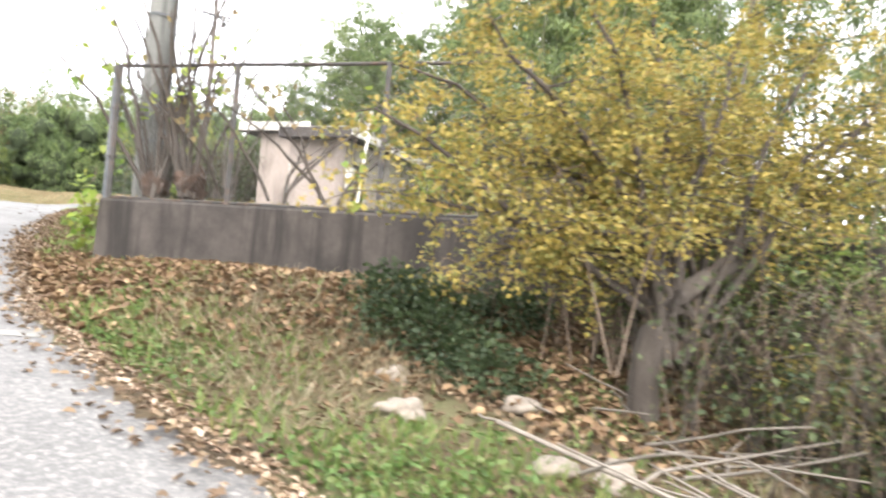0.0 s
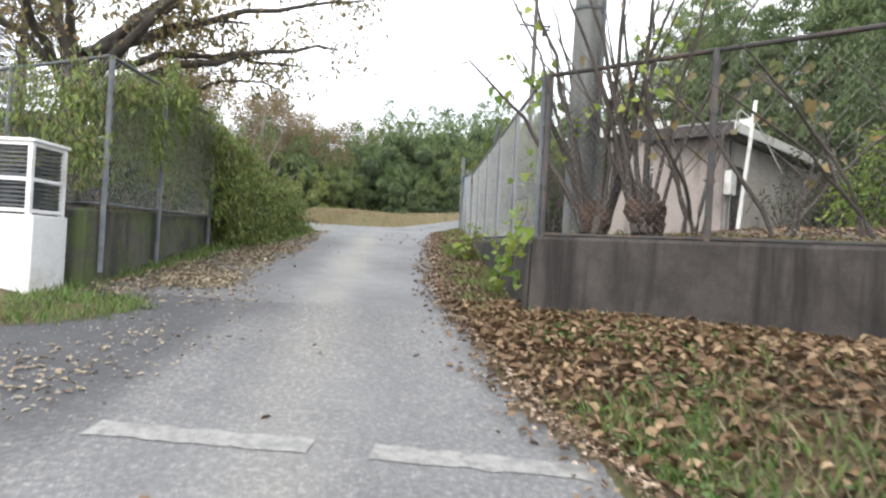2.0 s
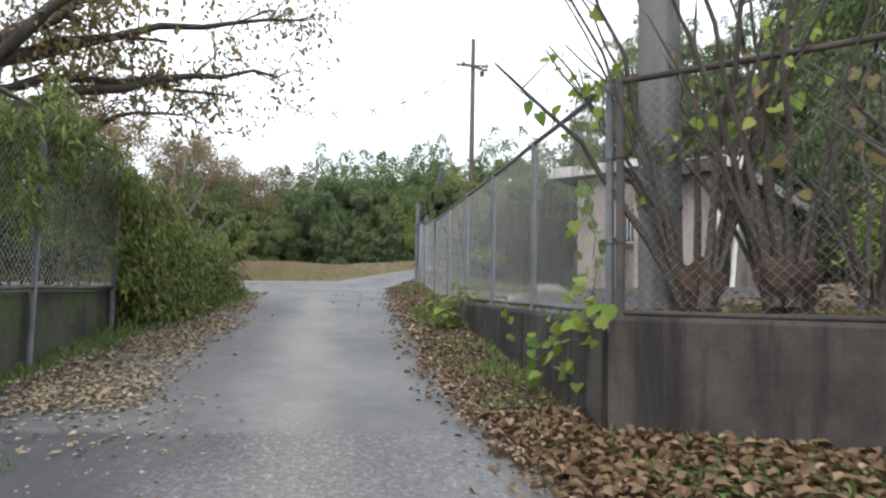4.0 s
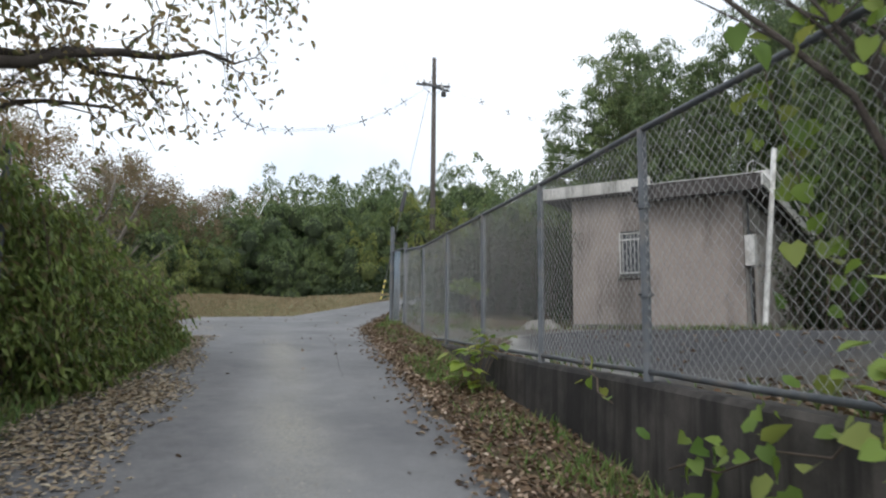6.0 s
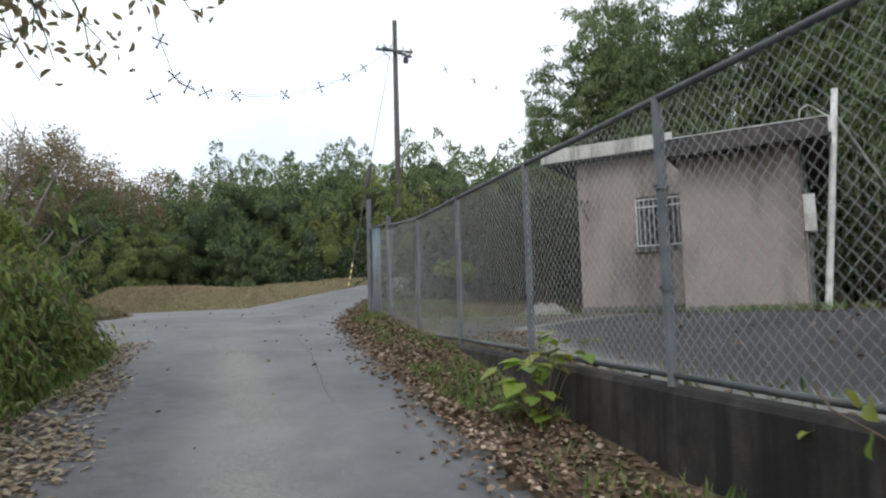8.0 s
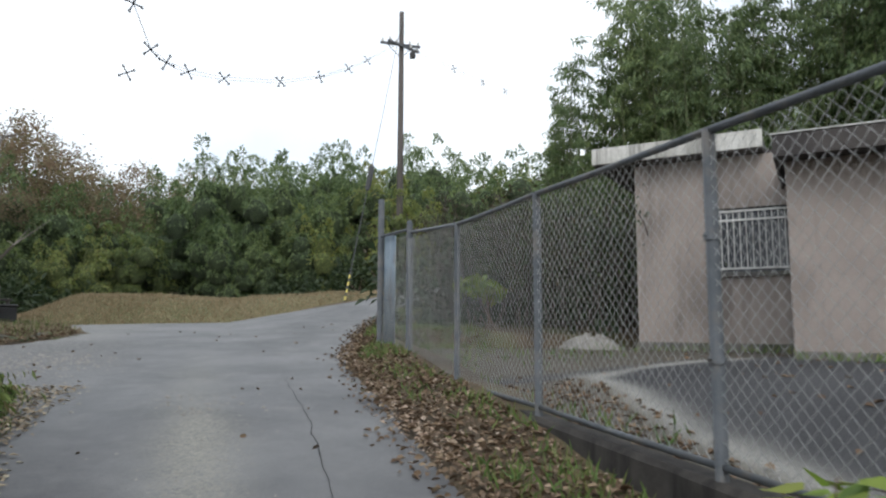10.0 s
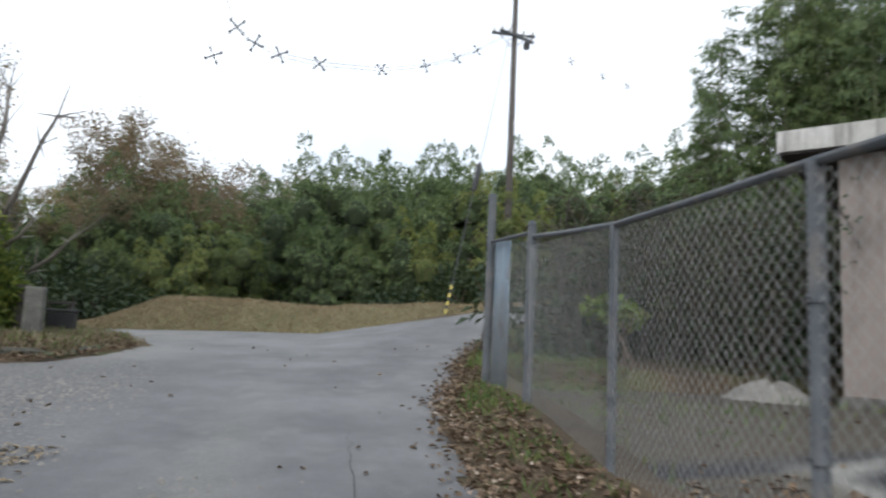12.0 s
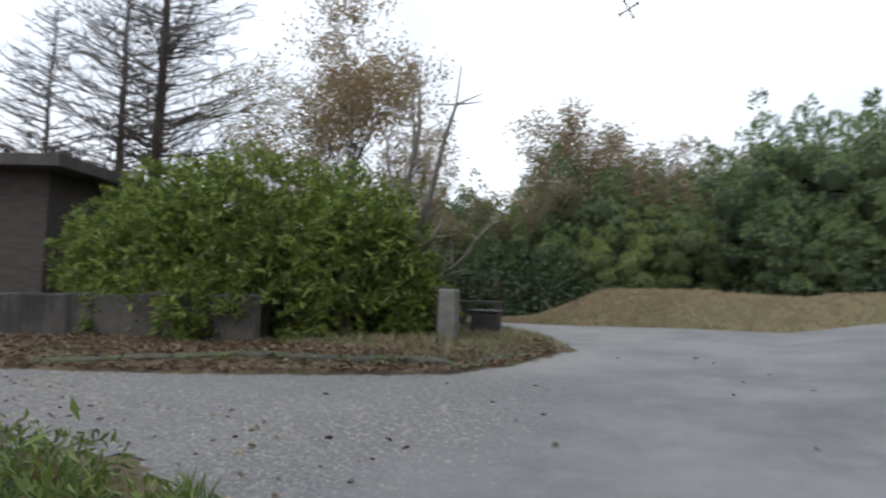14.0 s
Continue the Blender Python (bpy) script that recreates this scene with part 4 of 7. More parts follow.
def line_markers():
    """Overhead line with crossed spacer frames hung along it."""
    near = [(3.12, 39.56, 13.82), (2.03, 37.61, 12.59), (0.74, 35.8, 11.45), (-0.72, 33.79, 10.39), (-2.35, 31.8, 9.59), (-3.19, 30.52, 9.21), (-3.63, 29.74, 9.1), (-3.9, 28.99, 9.09)]
    past = [(8.73, 44.9, 16.13), (10.75, 45.9, 15.97), (12.93, 47.9, 16.39)]
    for label, pts in (("thin overhead wires sagging away from the pole", [(5.1, 41.7, 15.8)] + near + [(-4.1, 27.6, 9.5), (-4.4, 24, 11.5), (-4.8, 18, 16)]), ("thin overhead wire running on past the pole", [(5.1, 41.9, 15.8)] + past + [(24, 56, 19)])):
        o = Vector(pts[0])
        w = thing("overhead_line", label, "wires", o)
        for off in (-0.12, 0.12):
            part("wire", tubes([[(x - o.x, y - o.y + off, z - o.z, 0.005) for x, y, z in pts]], 4), STEEL, w)
    cross = thing("spacer", "small dark crossed spacer on the overhead wires", "spacer", near[0], 20, "line spacers")
    for a in (-1, 1):
        part("arm", tubes([[(-0.13, 0, -0.13 * a, 0.016), (0.13, 0, 0.13 * a, 0.016)]], 6), DARK, cross)
    for x in (-0.13, 0.13):
        for z in (-0.13, 0.13):
            part("clamp", tubes([[(x, -0.04, z, 0.026), (x, 0.04, z, 0.026)]], 6), DARK, cross)
    for i, p in enumerate(near[1:] + past + [(-4.54, 30.08, 8.86), (-4.1, 27.6, 9.5)]):
        copy_thing(cross, pose(*p, 0, 22 * math.sin(i * 2.1), 15 + 25 * math.sin(i)))


line_markers()


# ---- the white cabinet by the lane ----
def cabinet():
    c = thing("white_cabinet", "white metal cabinet with a louvred upper cage", "cabinet", (-5.18, 9.78, 1.2), -4)
    bm = bmesh.new()
    box(bm, -0.65, 0.45, -0.29, 0.29, -0.12, 0.78, 0.015)
    part("body", bm, WHITE, c)
    for x in (-0.58, 0.38):
        for y in (-0.27, 0.27):
            part("upright", box(bmesh.new(), x - 0.025, x + 0.025, y - 0.025, y + 0.025, 0.78, 1.5, 0.004), WHITE, c)
    bm = bmesh.new()
    for z in (0.82, 1.14, 1.5):
        for y in (-0.27, 0.27):
            box(bm, -0.6, 0.4, y - 0.022, y + 0.022, z - 0.02, z + 0.02, 0.003)
        for x in (-0.58, 0.38):
            box(bm, x - 0.022, x + 0.022, -0.27, 0.27, z - 0.019, z + 0.019, 0.003)
    part("cage_frame", bm, WHITE, c)
    for i in range(14):
        z = 0.86 + i * 0.045
        for y in (-0.25, 0.25):
            part("slat", box(bmesh.new(), -0.56, 0.36, y - 0.008, y + 0.008, z, z + 0.02), STEEL, c)
        part("slat", box(bmesh.new(), 0.355, 0.372, -0.25, 0.25, z, z + 0.02), STEEL, c)
    bm = bmesh.new()
    box(bm, -0.4, 0.2, -0.18, 0.18, 0.785, 1.3, 0.02)
    part("inner_unit", bm, STEEL, c)
    part("roof", box(bmesh.new(), -0.63, 0.43, -0.31, 0.31, 1.52, 1.555, 0.008), WHITE, c)


cabinet()


# ---- corner plot at the junction ----
def stone_pillar():
    p = thing("stone_pillar", "short lichened granite gate pillar in the grass", "pillar", (-5.66, 25.58, float(land(-5.66, 25.58)) - 0.05), 12)
    bm = bmesh.new()
    box(bm, -0.12, 0.12, -0.11, 0.11, -0.2, 0.72, 0.03)
    part("shaft", bm, GRANITE, p)
    part("base", box(bmesh.new(), -0.2, 0.2, -0.18, 0.18, -0.2, 0.06, 0.03), GRANITE, p)


stone_pillar()


def dark_post():
    p = thing("board_post", "dark weathered board standing beside the pillar", "post", (-5.95, 25.72, float(land(-5.95, 25.72)) - 0.05), 8)
    part("board", box(bmesh.new(), -0.17, 0.15, -0.04, 0.04, -0.1, 0.74, 0.01), EAVE, p)


dark_post()


def bin_box():
    b = thing("bin", "low dark plastic storage bin with a lid", "bin", (-5.95, 27.3, float(land(-5.95, 27.3)) - 0.06), 14)
    bm = bmesh.new()
    box(bm, -0.21, 0.21, -0.16, 0.16, 0, 0.37, 0.02)
    part("body", bm, DARK, b)
    part("lid", box(bmesh.new(), -0.23, 0.23, -0.18, 0.18, 0.375, 0.42, 0.015), DARK, b)
    b2 = thing("bench", "low dark slatted bench beside the bin", "bench", (-6.4, 28.0, float(land(-6.4, 28.0))), 14)
    for i in range(4):
        part("slat", box(bmesh.new(), -0.36, 0.36, -0.2 + i * 0.1, -0.12 + i * 0.1, 0.42, 0.46, 0.006), EAVE, b2)
    for x in (-0.3, 0.3):
        part("leg", box(bmesh.new(), x - 0.03, x + 0.03, -0.18, 0.18, -0.05, 0.42, 0.006), EAVE, b2)


bin_box()


def globe_lamp():
    g = thing("street_lamp", "dark lamp post with a round opal globe", "street lamp", (-13.85, 38.0, 1.6))
    part("post", tubes([[(0, 0, -0.3, 0.06), (0, 0, 6.1, 0.045)]], 8), DARK, g)
    bm = bmesh.new()
    bmesh.ops.create_uvsphere(bm, u_segments=24, v_segments=16, radius=0.3, matrix=Matrix.Translation((0, 0, 6.4)))
    for f in bm.faces:
        f.smooth = True
    part("globe", bm, GLOBE, g)
    part("collar", tubes([[(0, 0, 6.02, 0.08), (0, 0, 6.14, 0.11)]], 8), DARK, g)


globe_lamp()


def left_building():
    b = thing("house", "low brown house with a dark flat roof behind the shrubs", "house", (-17.5, 27.2, 2.0), -64)
    part("wall", box(bmesh.new(), -4, 4, -2.5, 2.5, 0, 3.4, 0.01), surface("brown_siding", (0.042, 0.035, 0.032), (0.065, 0.055, 0.05), 2, 50, 0.9, stretch=(1, 1, 6)), b)
    part("roof", box(bmesh.new(), -4.5, 4.5, -3, 3, 3.4, 3.62, 0.02), EAVE, b)
    w = part("window", box(bmesh.new(), -0.9, 0.9, -2.53, -2.505, 1.1, 2.3), GLASS, b)
    part("window_frame", box(bmesh.new(), -0.98, 0.98, -2.55, -2.531, 1.02, 1.1, 0.004), STEEL, w)


left_building()


def low_log_wall():
    vs = wall_strip("wall_verge", line((-14.5, 22.15), (-7.95, 24.6)), 0.3, lambda x, y: float(land(x, y)) + 0.6 + 0.03 * math.sin(x * 2), lambda x, y: float(land(x, y)) - 0.3, WALL_BLACK, "low dark stone edging wall beside the shrubs")
    k = wall_strip("kerb", line((-9.6, 22.5), (-4.95, 24.75)) + line((-4.9, 24.95), (-4.8, 26.1)), 0.16, lambda x, y: float(land(x, y)) + 0.035, lambda x, y: float(land(x, y)) - 0.3, WALL_MOSS, "low dark concrete kerb strewn with leaves")


low_log_wall()


# ---- grassy mound across the junction ----
def mound():
    n, k, vs, fs = 90, 12, [], []
    crest = [(18, 38.6, 0.3), (9, 36.6, 0.2), (3.4, 34.8, 0.12), (-1, 34.5, 0.68), (-4.0, 34.8, 0.9), (-6.0, 34.5, 0.92), (-7.3, 34.4, 0.25), (-9.2, 34.6, 0.05)]
    foot = [(18, 36.9), (9, 35.1), (3.4, 33.55), (-1, 33.1), (-4.5, 33.55), (-6.9, 33.1), (-8.4, 33.3), (-10, 33.8)]
    for i in range(n + 1):
        s = i / n * (len(crest) - 1)
        a, f = min(int(s), len(crest) - 2), s - min(int(s), len(crest) - 2)
        c = Vector(crest[a]).lerp(Vector(crest[a + 1]), f)
        q = Vector(foot[a]).lerp(Vector(foot[a + 1]), f)
        for j in range(k + 1):
            t = j / k
            x, y = q.x + (c.x - q.x) * t * 2.4, q.y + (c.y - q.y) * t * 2.4
            u = min(t * 2.4, 1.0)
            rise = c.z * math.sin(u * math.pi / 2) * (1 if t < 0.6 else 1 - smooth(0.6, 1.0, t) * 1.2)
            b = float(land(q.x, q.y))
            vs.append((x, y, b - 0.06 + rise + 0.05 * noise.noise((x * 1.3, y * 1.3, 0)) * u))
    for i in range(n):
        for j in range(k):
            fs.append((i * (k + 1) + j, i * (k + 1) + j + 1, (i + 1) * (k + 1) + j + 1, (i + 1) * (k + 1) + j))
    v = np.array(vs, float).reshape(n + 1, k + 1, 3)
    rng = np.random.default_rng(17)
    a, b2 = rng.random(26000) * (n - 1), rng.random(26000) * 5.5
    ia, ib = a.astype(int), b2.astype(int)
    seat = v[ia, ib] + (v[ia + 1, ib] - v[ia, ib]) * (a - ia)[:, None] + (v[ia, ib + 1] - v[ia, ib]) * (b2 - ib)[:, None]
    ways = rng.normal(0, 0.5, (26000, 3)) + np.array([0, 0, 0.8])
    tagged(part("bank_grass", leaves(seat - np.array([0, 0, 0.01]), ways, 0.11, 0.02, seed=18, spread=0.2, flat=0.0, slim=True), DRYGRASS), "short dry straw-coloured grass on the bank", "grass", kind="stuff")
    return tagged(part("bank", from_arrays("bank", vs, fs, True), STRAW), "low grassy bank with dry straw-coloured grass", "bank", kind="structure")


mound()


# ---- stones in the verge ----
def stone(x, y, r, seed, label):
    bm = bmesh.new()
    bmesh.ops.create_icosphere(bm, subdivisions=3, radius=r)
    for v in bm.verts:
        d = noise.noise(v.co * (2.4 / r) * 0.5 + Vector((seed, 0, 0)))
        v.co *= 1 + 0.6 * d
        v.co.z *= 0.6
        v.co.x *= 1.2
    for f in bm.faces:
        f.smooth = True
    ob = part("stone", bm, STONE)
    ob.matrix_basis = pose(x, y, float(sheet(x, y)) + r * 0.3, 0, 0, seed * 40)
    return tagged(ob, label, "stone", "stones in the verge")


stone(2.4, 4.5, 0.11, 1.0, "pale rounded field stone in the verge grass")
stone(2.12, 3.72, 0.14, 2.2, "larger pale field stone in the verge grass")
stone(3.06, 3.9, 0.12, 3.1, "pale flat field stone half buried in leaves")
stone(2.6, 2.85, 0.1, 4.4, "pale broken stone among dry stalks")
stone(2.85, 2.75, 0.08, 5.9, "small pale stone among dry stalks")
stone(3.1, 2.95, 0.09, 6.3, "pale stone among dry stalks on the bank")


def rubble_heap():
    rng = np.random.default_rng(33)
    n, vs, fs = 26, [], []
    for i in range(n + 1):
        for j in range(n + 1):
            u, w = i / n * 2 - 1, j / n * 2 - 1
            r = math.hypot(u, w)
            vs.append((u * 0.6, w * 0.45, max(0.0, 1 - r * r) ** 0.8 * 0.26 * (1 + 0.5 * noise.noise((u * 4, w * 4, 2))) - 0.03))
    for i in range(n):
        for j in range(n):
            fs.append((i * (n + 1) + j, (i + 1) * (n + 1) + j, (i + 1) * (n + 1) + j + 1, i * (n + 1) + j + 1))
    ob = part("gravel_heap", from_arrays("gravel_heap", vs, fs, True), GRAVEL)
    ob.matrix_basis = pose(4.25, 23.75, float(yard_height(4.25, 23.75)), 0, 0, -30)
    tagged(ob, "small pale heap of gravel beside the hut", "gravel heap", kind="stuff")


rubble_heap()

# ---- plants ----
RNG = np.random.default_rng(7)


def ball_leaves(centre, radii, n, seed, shell=0.55):
    """Leaf seats in an uneven ellipsoid, thicker towards its skin; returns seats and outward ways."""
    rng = np.random.default_rng(seed)
    d = rng.normal(size=(n, 3))
    d /= np.linalg.norm(d, axis=1)[:, None]
    r = shell + (1 - shell) * rng.random((n, 1)) ** 0.7
    lump = 1 + 0.22 * np.sin(d[:, :1] * 5 + seed) * np.cos(d[:, 1:2] * 4 + seed * 1.7)
    return np.asarray(centre) + d * r * lump * np.asarray(radii), d


def limbs(seed, base_r, height, spread, levels=3, kids=4, lean=(0, 0), upright=0.5, first=0.35):
    """A branching skeleton: polylines of (x, y, z, r) and the twig tips."""
    rng = np.random.default_rng(seed)
    paths, tips = [], []

    def grow(p, d, r, length, level):
        n = 6
        pts = [(*p, r)]
        for i in range(n):
            d = d + rng.normal(0, 0.13, 3) + np.array([0, 0, 0.06 * upright])
            d /= np.linalg.norm(d)
            p = p + d * length / n
            pts.append((*p, r * (1 - 0.65 * (i + 1) / n)))
        paths.append(np.array(pts))
        if level == 0:
            tips.append((p.copy(), d.copy()))
            return
        for k in range(kids):
            s = first + (1 - first) * (k + rng.random()) / kids
            i = min(int(s * n), n - 1)
            q = np.array(pts[i + 1][:3])
            a = rng.uniform(0, 2 * np.pi)
            side = np.array([np.cos(a), np.sin(a), 0.25 + upright * rng.random()])
            nd = d * 0.55 + side * spread
            grow(q, nd / np.linalg.norm(nd), pts[i + 1][3] * 0.62, length * rng.uniform(0.45, 0.72), level - 1)
        tips.append((p.copy(), d.copy()))

    grow(np.zeros(3), np.array([lean[0], lean[1], 1.0]) / math.sqrt(1 + lean[0] ** 2 + lean[1] ** 2), base_r, height, levels)
    return paths, tips


def tip_leaves(tips, per, radius, seed, droop=0.4):
    rng = np.random.default_rng(seed)
    c, w = [], []
    for p, d in tips:
        q = p + rng.normal(0, radius, (per, 3))
        c.append(q)
        w.append(rng.normal(0, 0.6, (per, 3)) + np.array([0, 0, -droop]))
    return np.concatenate(c), np.concatenate(w)


def set_plant(name, label, category, at, trunk_me, trunk_mat, crown_me, crown_mat, turn=0.0, size=1.0, group=""):
    t = thing(name, label, category, at, turn, group)
    t.scale = (size, size, size)
    if trunk_me and category in ("thicket", "bush"):
        tagged(part("stem_tangle", trunk_me, trunk_mat, t), kind="stuff")
    elif category == "bamboo":
        tagged(part("culm_stand", trunk_me, trunk_mat, t), kind="stuff")
    elif trunk_me:
        part("trunk", trunk_me, trunk_mat, t)
    part("crown", crown_me, crown_mat, t)
    return t


# far wood: a few kinds, each repeated with turns and sizes
def dome(at, r, h, rng):
    """A lumpy hanging head, open below."""
    a = np.linspace(0, 2 * np.pi, 9)[:-1]
    vs = []
    for up in (-0.75, -0.1, 0.45, 0.85):
        rr = r * math.sqrt(max(1 - up * up, 0.05)) * (1 + 0.16 * rng.normal(size=8))
        vs.append(np.stack([at[0] + rr * np.cos(a), at[1] + rr * np.sin(a), np.full(8, at[2] + up * h) + 0.08 * r * rng.normal(size=8)], -1))
    vs.append(np.array([at + np.array([0, 0, h])]))
    fs = []
    for k in range(3):
        for i in range(8):
            j = (i + 1) % 8
            p, q, s, t = k * 8 + i, k * 8 + j, k * 8 + 8 + j, k * 8 + 8 + i
            fs += [(p, q, s), (p, s, t)]
    fs += [(24 + i, 24 + (i + 1) % 8, 32) for i in range(8)]
    return np.concatenate(vs), np.array(fs)


def bamboo_kind(seed, h):
    """A clump whose arching heads hang in separate rounded plumes from top to foot."""
    rng = np.random.default_rng(seed)
    culms, c, w, cores_v, cores_f = [], [], [], [], []
    base = 0
    for k in range(6):
        a, r = k * 1.05 + rng.uniform(-0.4, 0.4), rng.uniform(0.3, 2.0)
        x, y = r * math.cos(a), r * math.sin(a)
        la, lm = a + rng.normal(0, 0.5), rng.uniform(0.05, 0.17)
        hh = h * (1.0 - 0.05 * k) * rng.uniform(0.93, 1.0)
        ss = np.linspace(0, 1, 7)
        path = np.stack([x + math.cos(la) * lm * ss ** 2 * hh, y + math.sin(la) * lm * ss ** 2 * hh, ss * hh * (1 - 0.08 * ss ** 3), 0.045 * (1 - 0.85 * ss)], -1)
        culms.append(path)
        for j, s in enumerate((1.0, 0.9, 0.77, 0.63, 0.48, 0.36)):
            q = np.array([np.interp(s, ss, path[:, i]) for i in range(3)])
            q[:2] += rng.normal(0, 0.3, 2) * (j > 0)
            rad = rng.uniform(0.6, 1.0) * (0.3, 0.55, 0.85, 1.05, 1.05, 0.8)[j]
            tall = rad * ((2.6, 1.7, 1.25, 1.1, 1.05, 1.05)[j])
            n = (60, 110, 150, 170, 165, 125)[j]
            # solid dark core fills the head in place of its inner shade
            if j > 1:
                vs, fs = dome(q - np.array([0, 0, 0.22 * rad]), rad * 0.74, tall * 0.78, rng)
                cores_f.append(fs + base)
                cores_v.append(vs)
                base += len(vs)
            d = rng.normal(size=(n, 3))
            d /= np.linalg.norm(d, axis=1)[:, None]
            # leaves kept to the upper part, so the darkened core reads as shade below
            d[:, 2] = np.where(d[:, 2] < -0.15, -d[:, 2], d[:, 2])
            c.append(q + d * np.array([rad, rad, tall]) * (0.74 + 0.3 * rng.random((n, 1))) - np.array([0, 0, 0.1 * rad]))
            w.append(d * np.array([0.8, 0.8, 0.3]) + np.array([0, 0, -0.7 if j else 0.5]))
    core = from_arrays("core", np.concatenate(cores_v), np.concatenate(cores_f), True)
    return tubes(culms, 4), leaves(np.concatenate(c), np.concatenate(w), 0.22, 0.07, seed=seed, spread=0.25, flat=0.6, slim=True), core


def broad_kind(seed, h, leaf=0.13, per=120):
    paths, tips = limbs(seed, 0.16, h * 0.55, 0.7, 3, 4, first=0.25)
    c, w = tip_leaves(tips, per, 0.3, seed)
    return tubes(paths, 4), leaves(c, w, leaf, leaf * 0.7, seed=seed, slim=True)


FAR_BAMBOO = [bamboo_kind(s, 9.5) for s in (1, 2, 3, 4)]
FAR_BROAD = [broad_kind(s, 10.0) for s in (11, 12, 13)]
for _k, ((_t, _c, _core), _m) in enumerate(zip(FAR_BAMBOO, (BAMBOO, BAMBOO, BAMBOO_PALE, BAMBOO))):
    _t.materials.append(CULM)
    FAR_BAMBOO[_k] = (_t, joined([(_c, _m), (_core, SHADE_CORE_PALE if _m is BAMBOO_PALE else SHADE_CORE)]))
for (_t, _c), _m in zip(FAR_BROAD, (RUST, RUST, DEEP)):
    _t.materials.append(BARK)
    _c.materials.append(_m)


def far_wood():
    rng = np.random.default_rng(21)
    for row, (dist, count, low) in enumerate(((27.5, 29, 0.7), (29.6, 29, 0.93), (33.0, 28, 1.12), (56.0, 26, 1.84))):
        for i in range(count):
            a = radians(-38 + 96 * (i + 0.35 * rng.normal()) / (count - 1))      # bearing from the junction, clockwise from +y
            d = dist + rng.uniform(-1.0, 1.0)
            x, y = -1.5 + d * math.sin(a), 16 + d * math.cos(a)
            if y < 41.5 and x > -13:
                y = 41.5 + rng.uniform(0, 2)
            if x > 8 and y < 47:
                y = 47 + rng.uniform(0, 3)
            left = float(smooth(-6, -15, x))
            rusty = float(smooth(-1.5, -4.0, x) * smooth(-24, -20, x))
            if row > 0 and rng.random() < 0.03 + 0.5 * left * (row < 3) + 0.85 * rusty * (row == 3) + 0.25 * rusty * (row == 2):
                kind, lab, cat = FAR_BROAD[rng.choice(3, p=(0.46, 0.44, 0.1))], "broad-leaved tree with rusty autumn leaves at the wood's edge", "tree"
            else:
                kind, lab, cat = FAR_BAMBOO[rng.choice(4, p=(0.36, 0.32, 0.18, 0.14) if x > -2 or row > 1 else (0.34, 0.26, 0.1, 0.3))], "clump of tall green bamboo at the wood's edge", "bamboo"
            size = rng.uniform(0.86, 1.06) * low * ((0.8 if row == 3 or a > radians(-10) else 0.97) if cat == "tree" else 1.0) * float(np.interp(math.degrees(a), [-34, -26, -15, -7], [0.56, 0.78, 0.92, 1.0]))
            set_plant("tree" if cat == "tree" else "bamboo_clump", lab, cat, (x, y, float(land(x, y)) - 0.2), kind[0], None, kind[1], None, rng.uniform(0, 360), size, "trees of the far wood")


far_wood()

# undergrowth along the foot of the wood; its dark leaf tones stand in for shade
def undergrowth():
    rng = np.random.default_rng(5)
    kinds = []
    for s in (1, 2, 3):
        c, w = [], []
        for k in range(7):
            q = np.array([rng.normal(0, 1.1), rng.normal(0, 0.7), rng.uniform(0.3, 1.2)])
            a, d = ball_leaves(q, (0.9, 0.8, 0.8), 160, s * 10 + k)
            c.append(a)
            w.append(d + np.array([0, 0, -0.3]))
        me = leaves(np.concatenate(c), np.concatenate(w), 0.22, 0.1, seed=s, slim=True)
        me.materials.append(DEEP)
        st = tubes([[(rng.normal(0, 0.5), rng.normal(0, 0.4), -0.2, 0.03), (rng.normal(0, 1), rng.normal(0, 0.6), 1.2, 0.012)] for _ in range(8)], 4)
        st.materials.append(TWIG)
        kinds.append((st, me))
    for i in range(46):
        a = radians(-50 + 104 * (i + 0.3 * rng.normal()) / 45)
        d = rng.uniform(24.0, 26.0)
        x, y = -1.5 + d * math.sin(a), 16 + d * math.cos(a)
        if y < 37 and x > -9 or (x > 4 and y < 44):
            y = max(y, 39.0 + rng.random())
        k = kinds[rng.integers(0, 3)]
        set_plant("bush", "dense evergreen bush under the trees, leaves darkened for shade", "bush", (x, y, float(land(x, y)) - 0.1), k[0], None, k[1], None, rng.uniform(0, 360), rng.uniform(0.8, 1.5), "bushes at the foot of the wood")
    return kinds


BUSHES = undergrowth()

# dark evergreen masses added behind the wood's edge to block sky light from behind
def blocking_bush_kind(seed):
    rng = np.random.default_rng(seed)
    c, w, cv, cf, base = [], [], [], [], 0
    for k in range(12):
        q = np.array([rng.normal(0, 1.3), rng.normal(0, 0.8), 0.7 + 0.38 * k])
        r = rng.uniform(0.8, 1.2)
        vs, fs = dome(q, r * 0.8, r * 0.8, rng)
        cv.append(vs)
        cf.append(fs + base)
        base += len(vs)
        a, d = ball_leaves(q, (r, r, r), 130, seed * 17 + k, 0.7)
        c.append(a)
        w.append(d + np.array([0, 0, -0.4]))
    stems = tubes([[(rng.normal(0, 0.8), rng.normal(0, 0.5), -0.3, 0.06), (rng.normal(0, 1.2), rng.normal(0, 0.6), 4.6, 0.02)] for _ in range(7)], 4)
    stems.materials.append(BARK)
    return stems, joined([(leaves(np.concatenate(c), np.concatenate(w), 0.17, 0.07, seed=seed, slim=True), DEEP), (from_arrays("core", np.concatenate(cv), np.concatenate(cf), True), SHADE_CORE)])


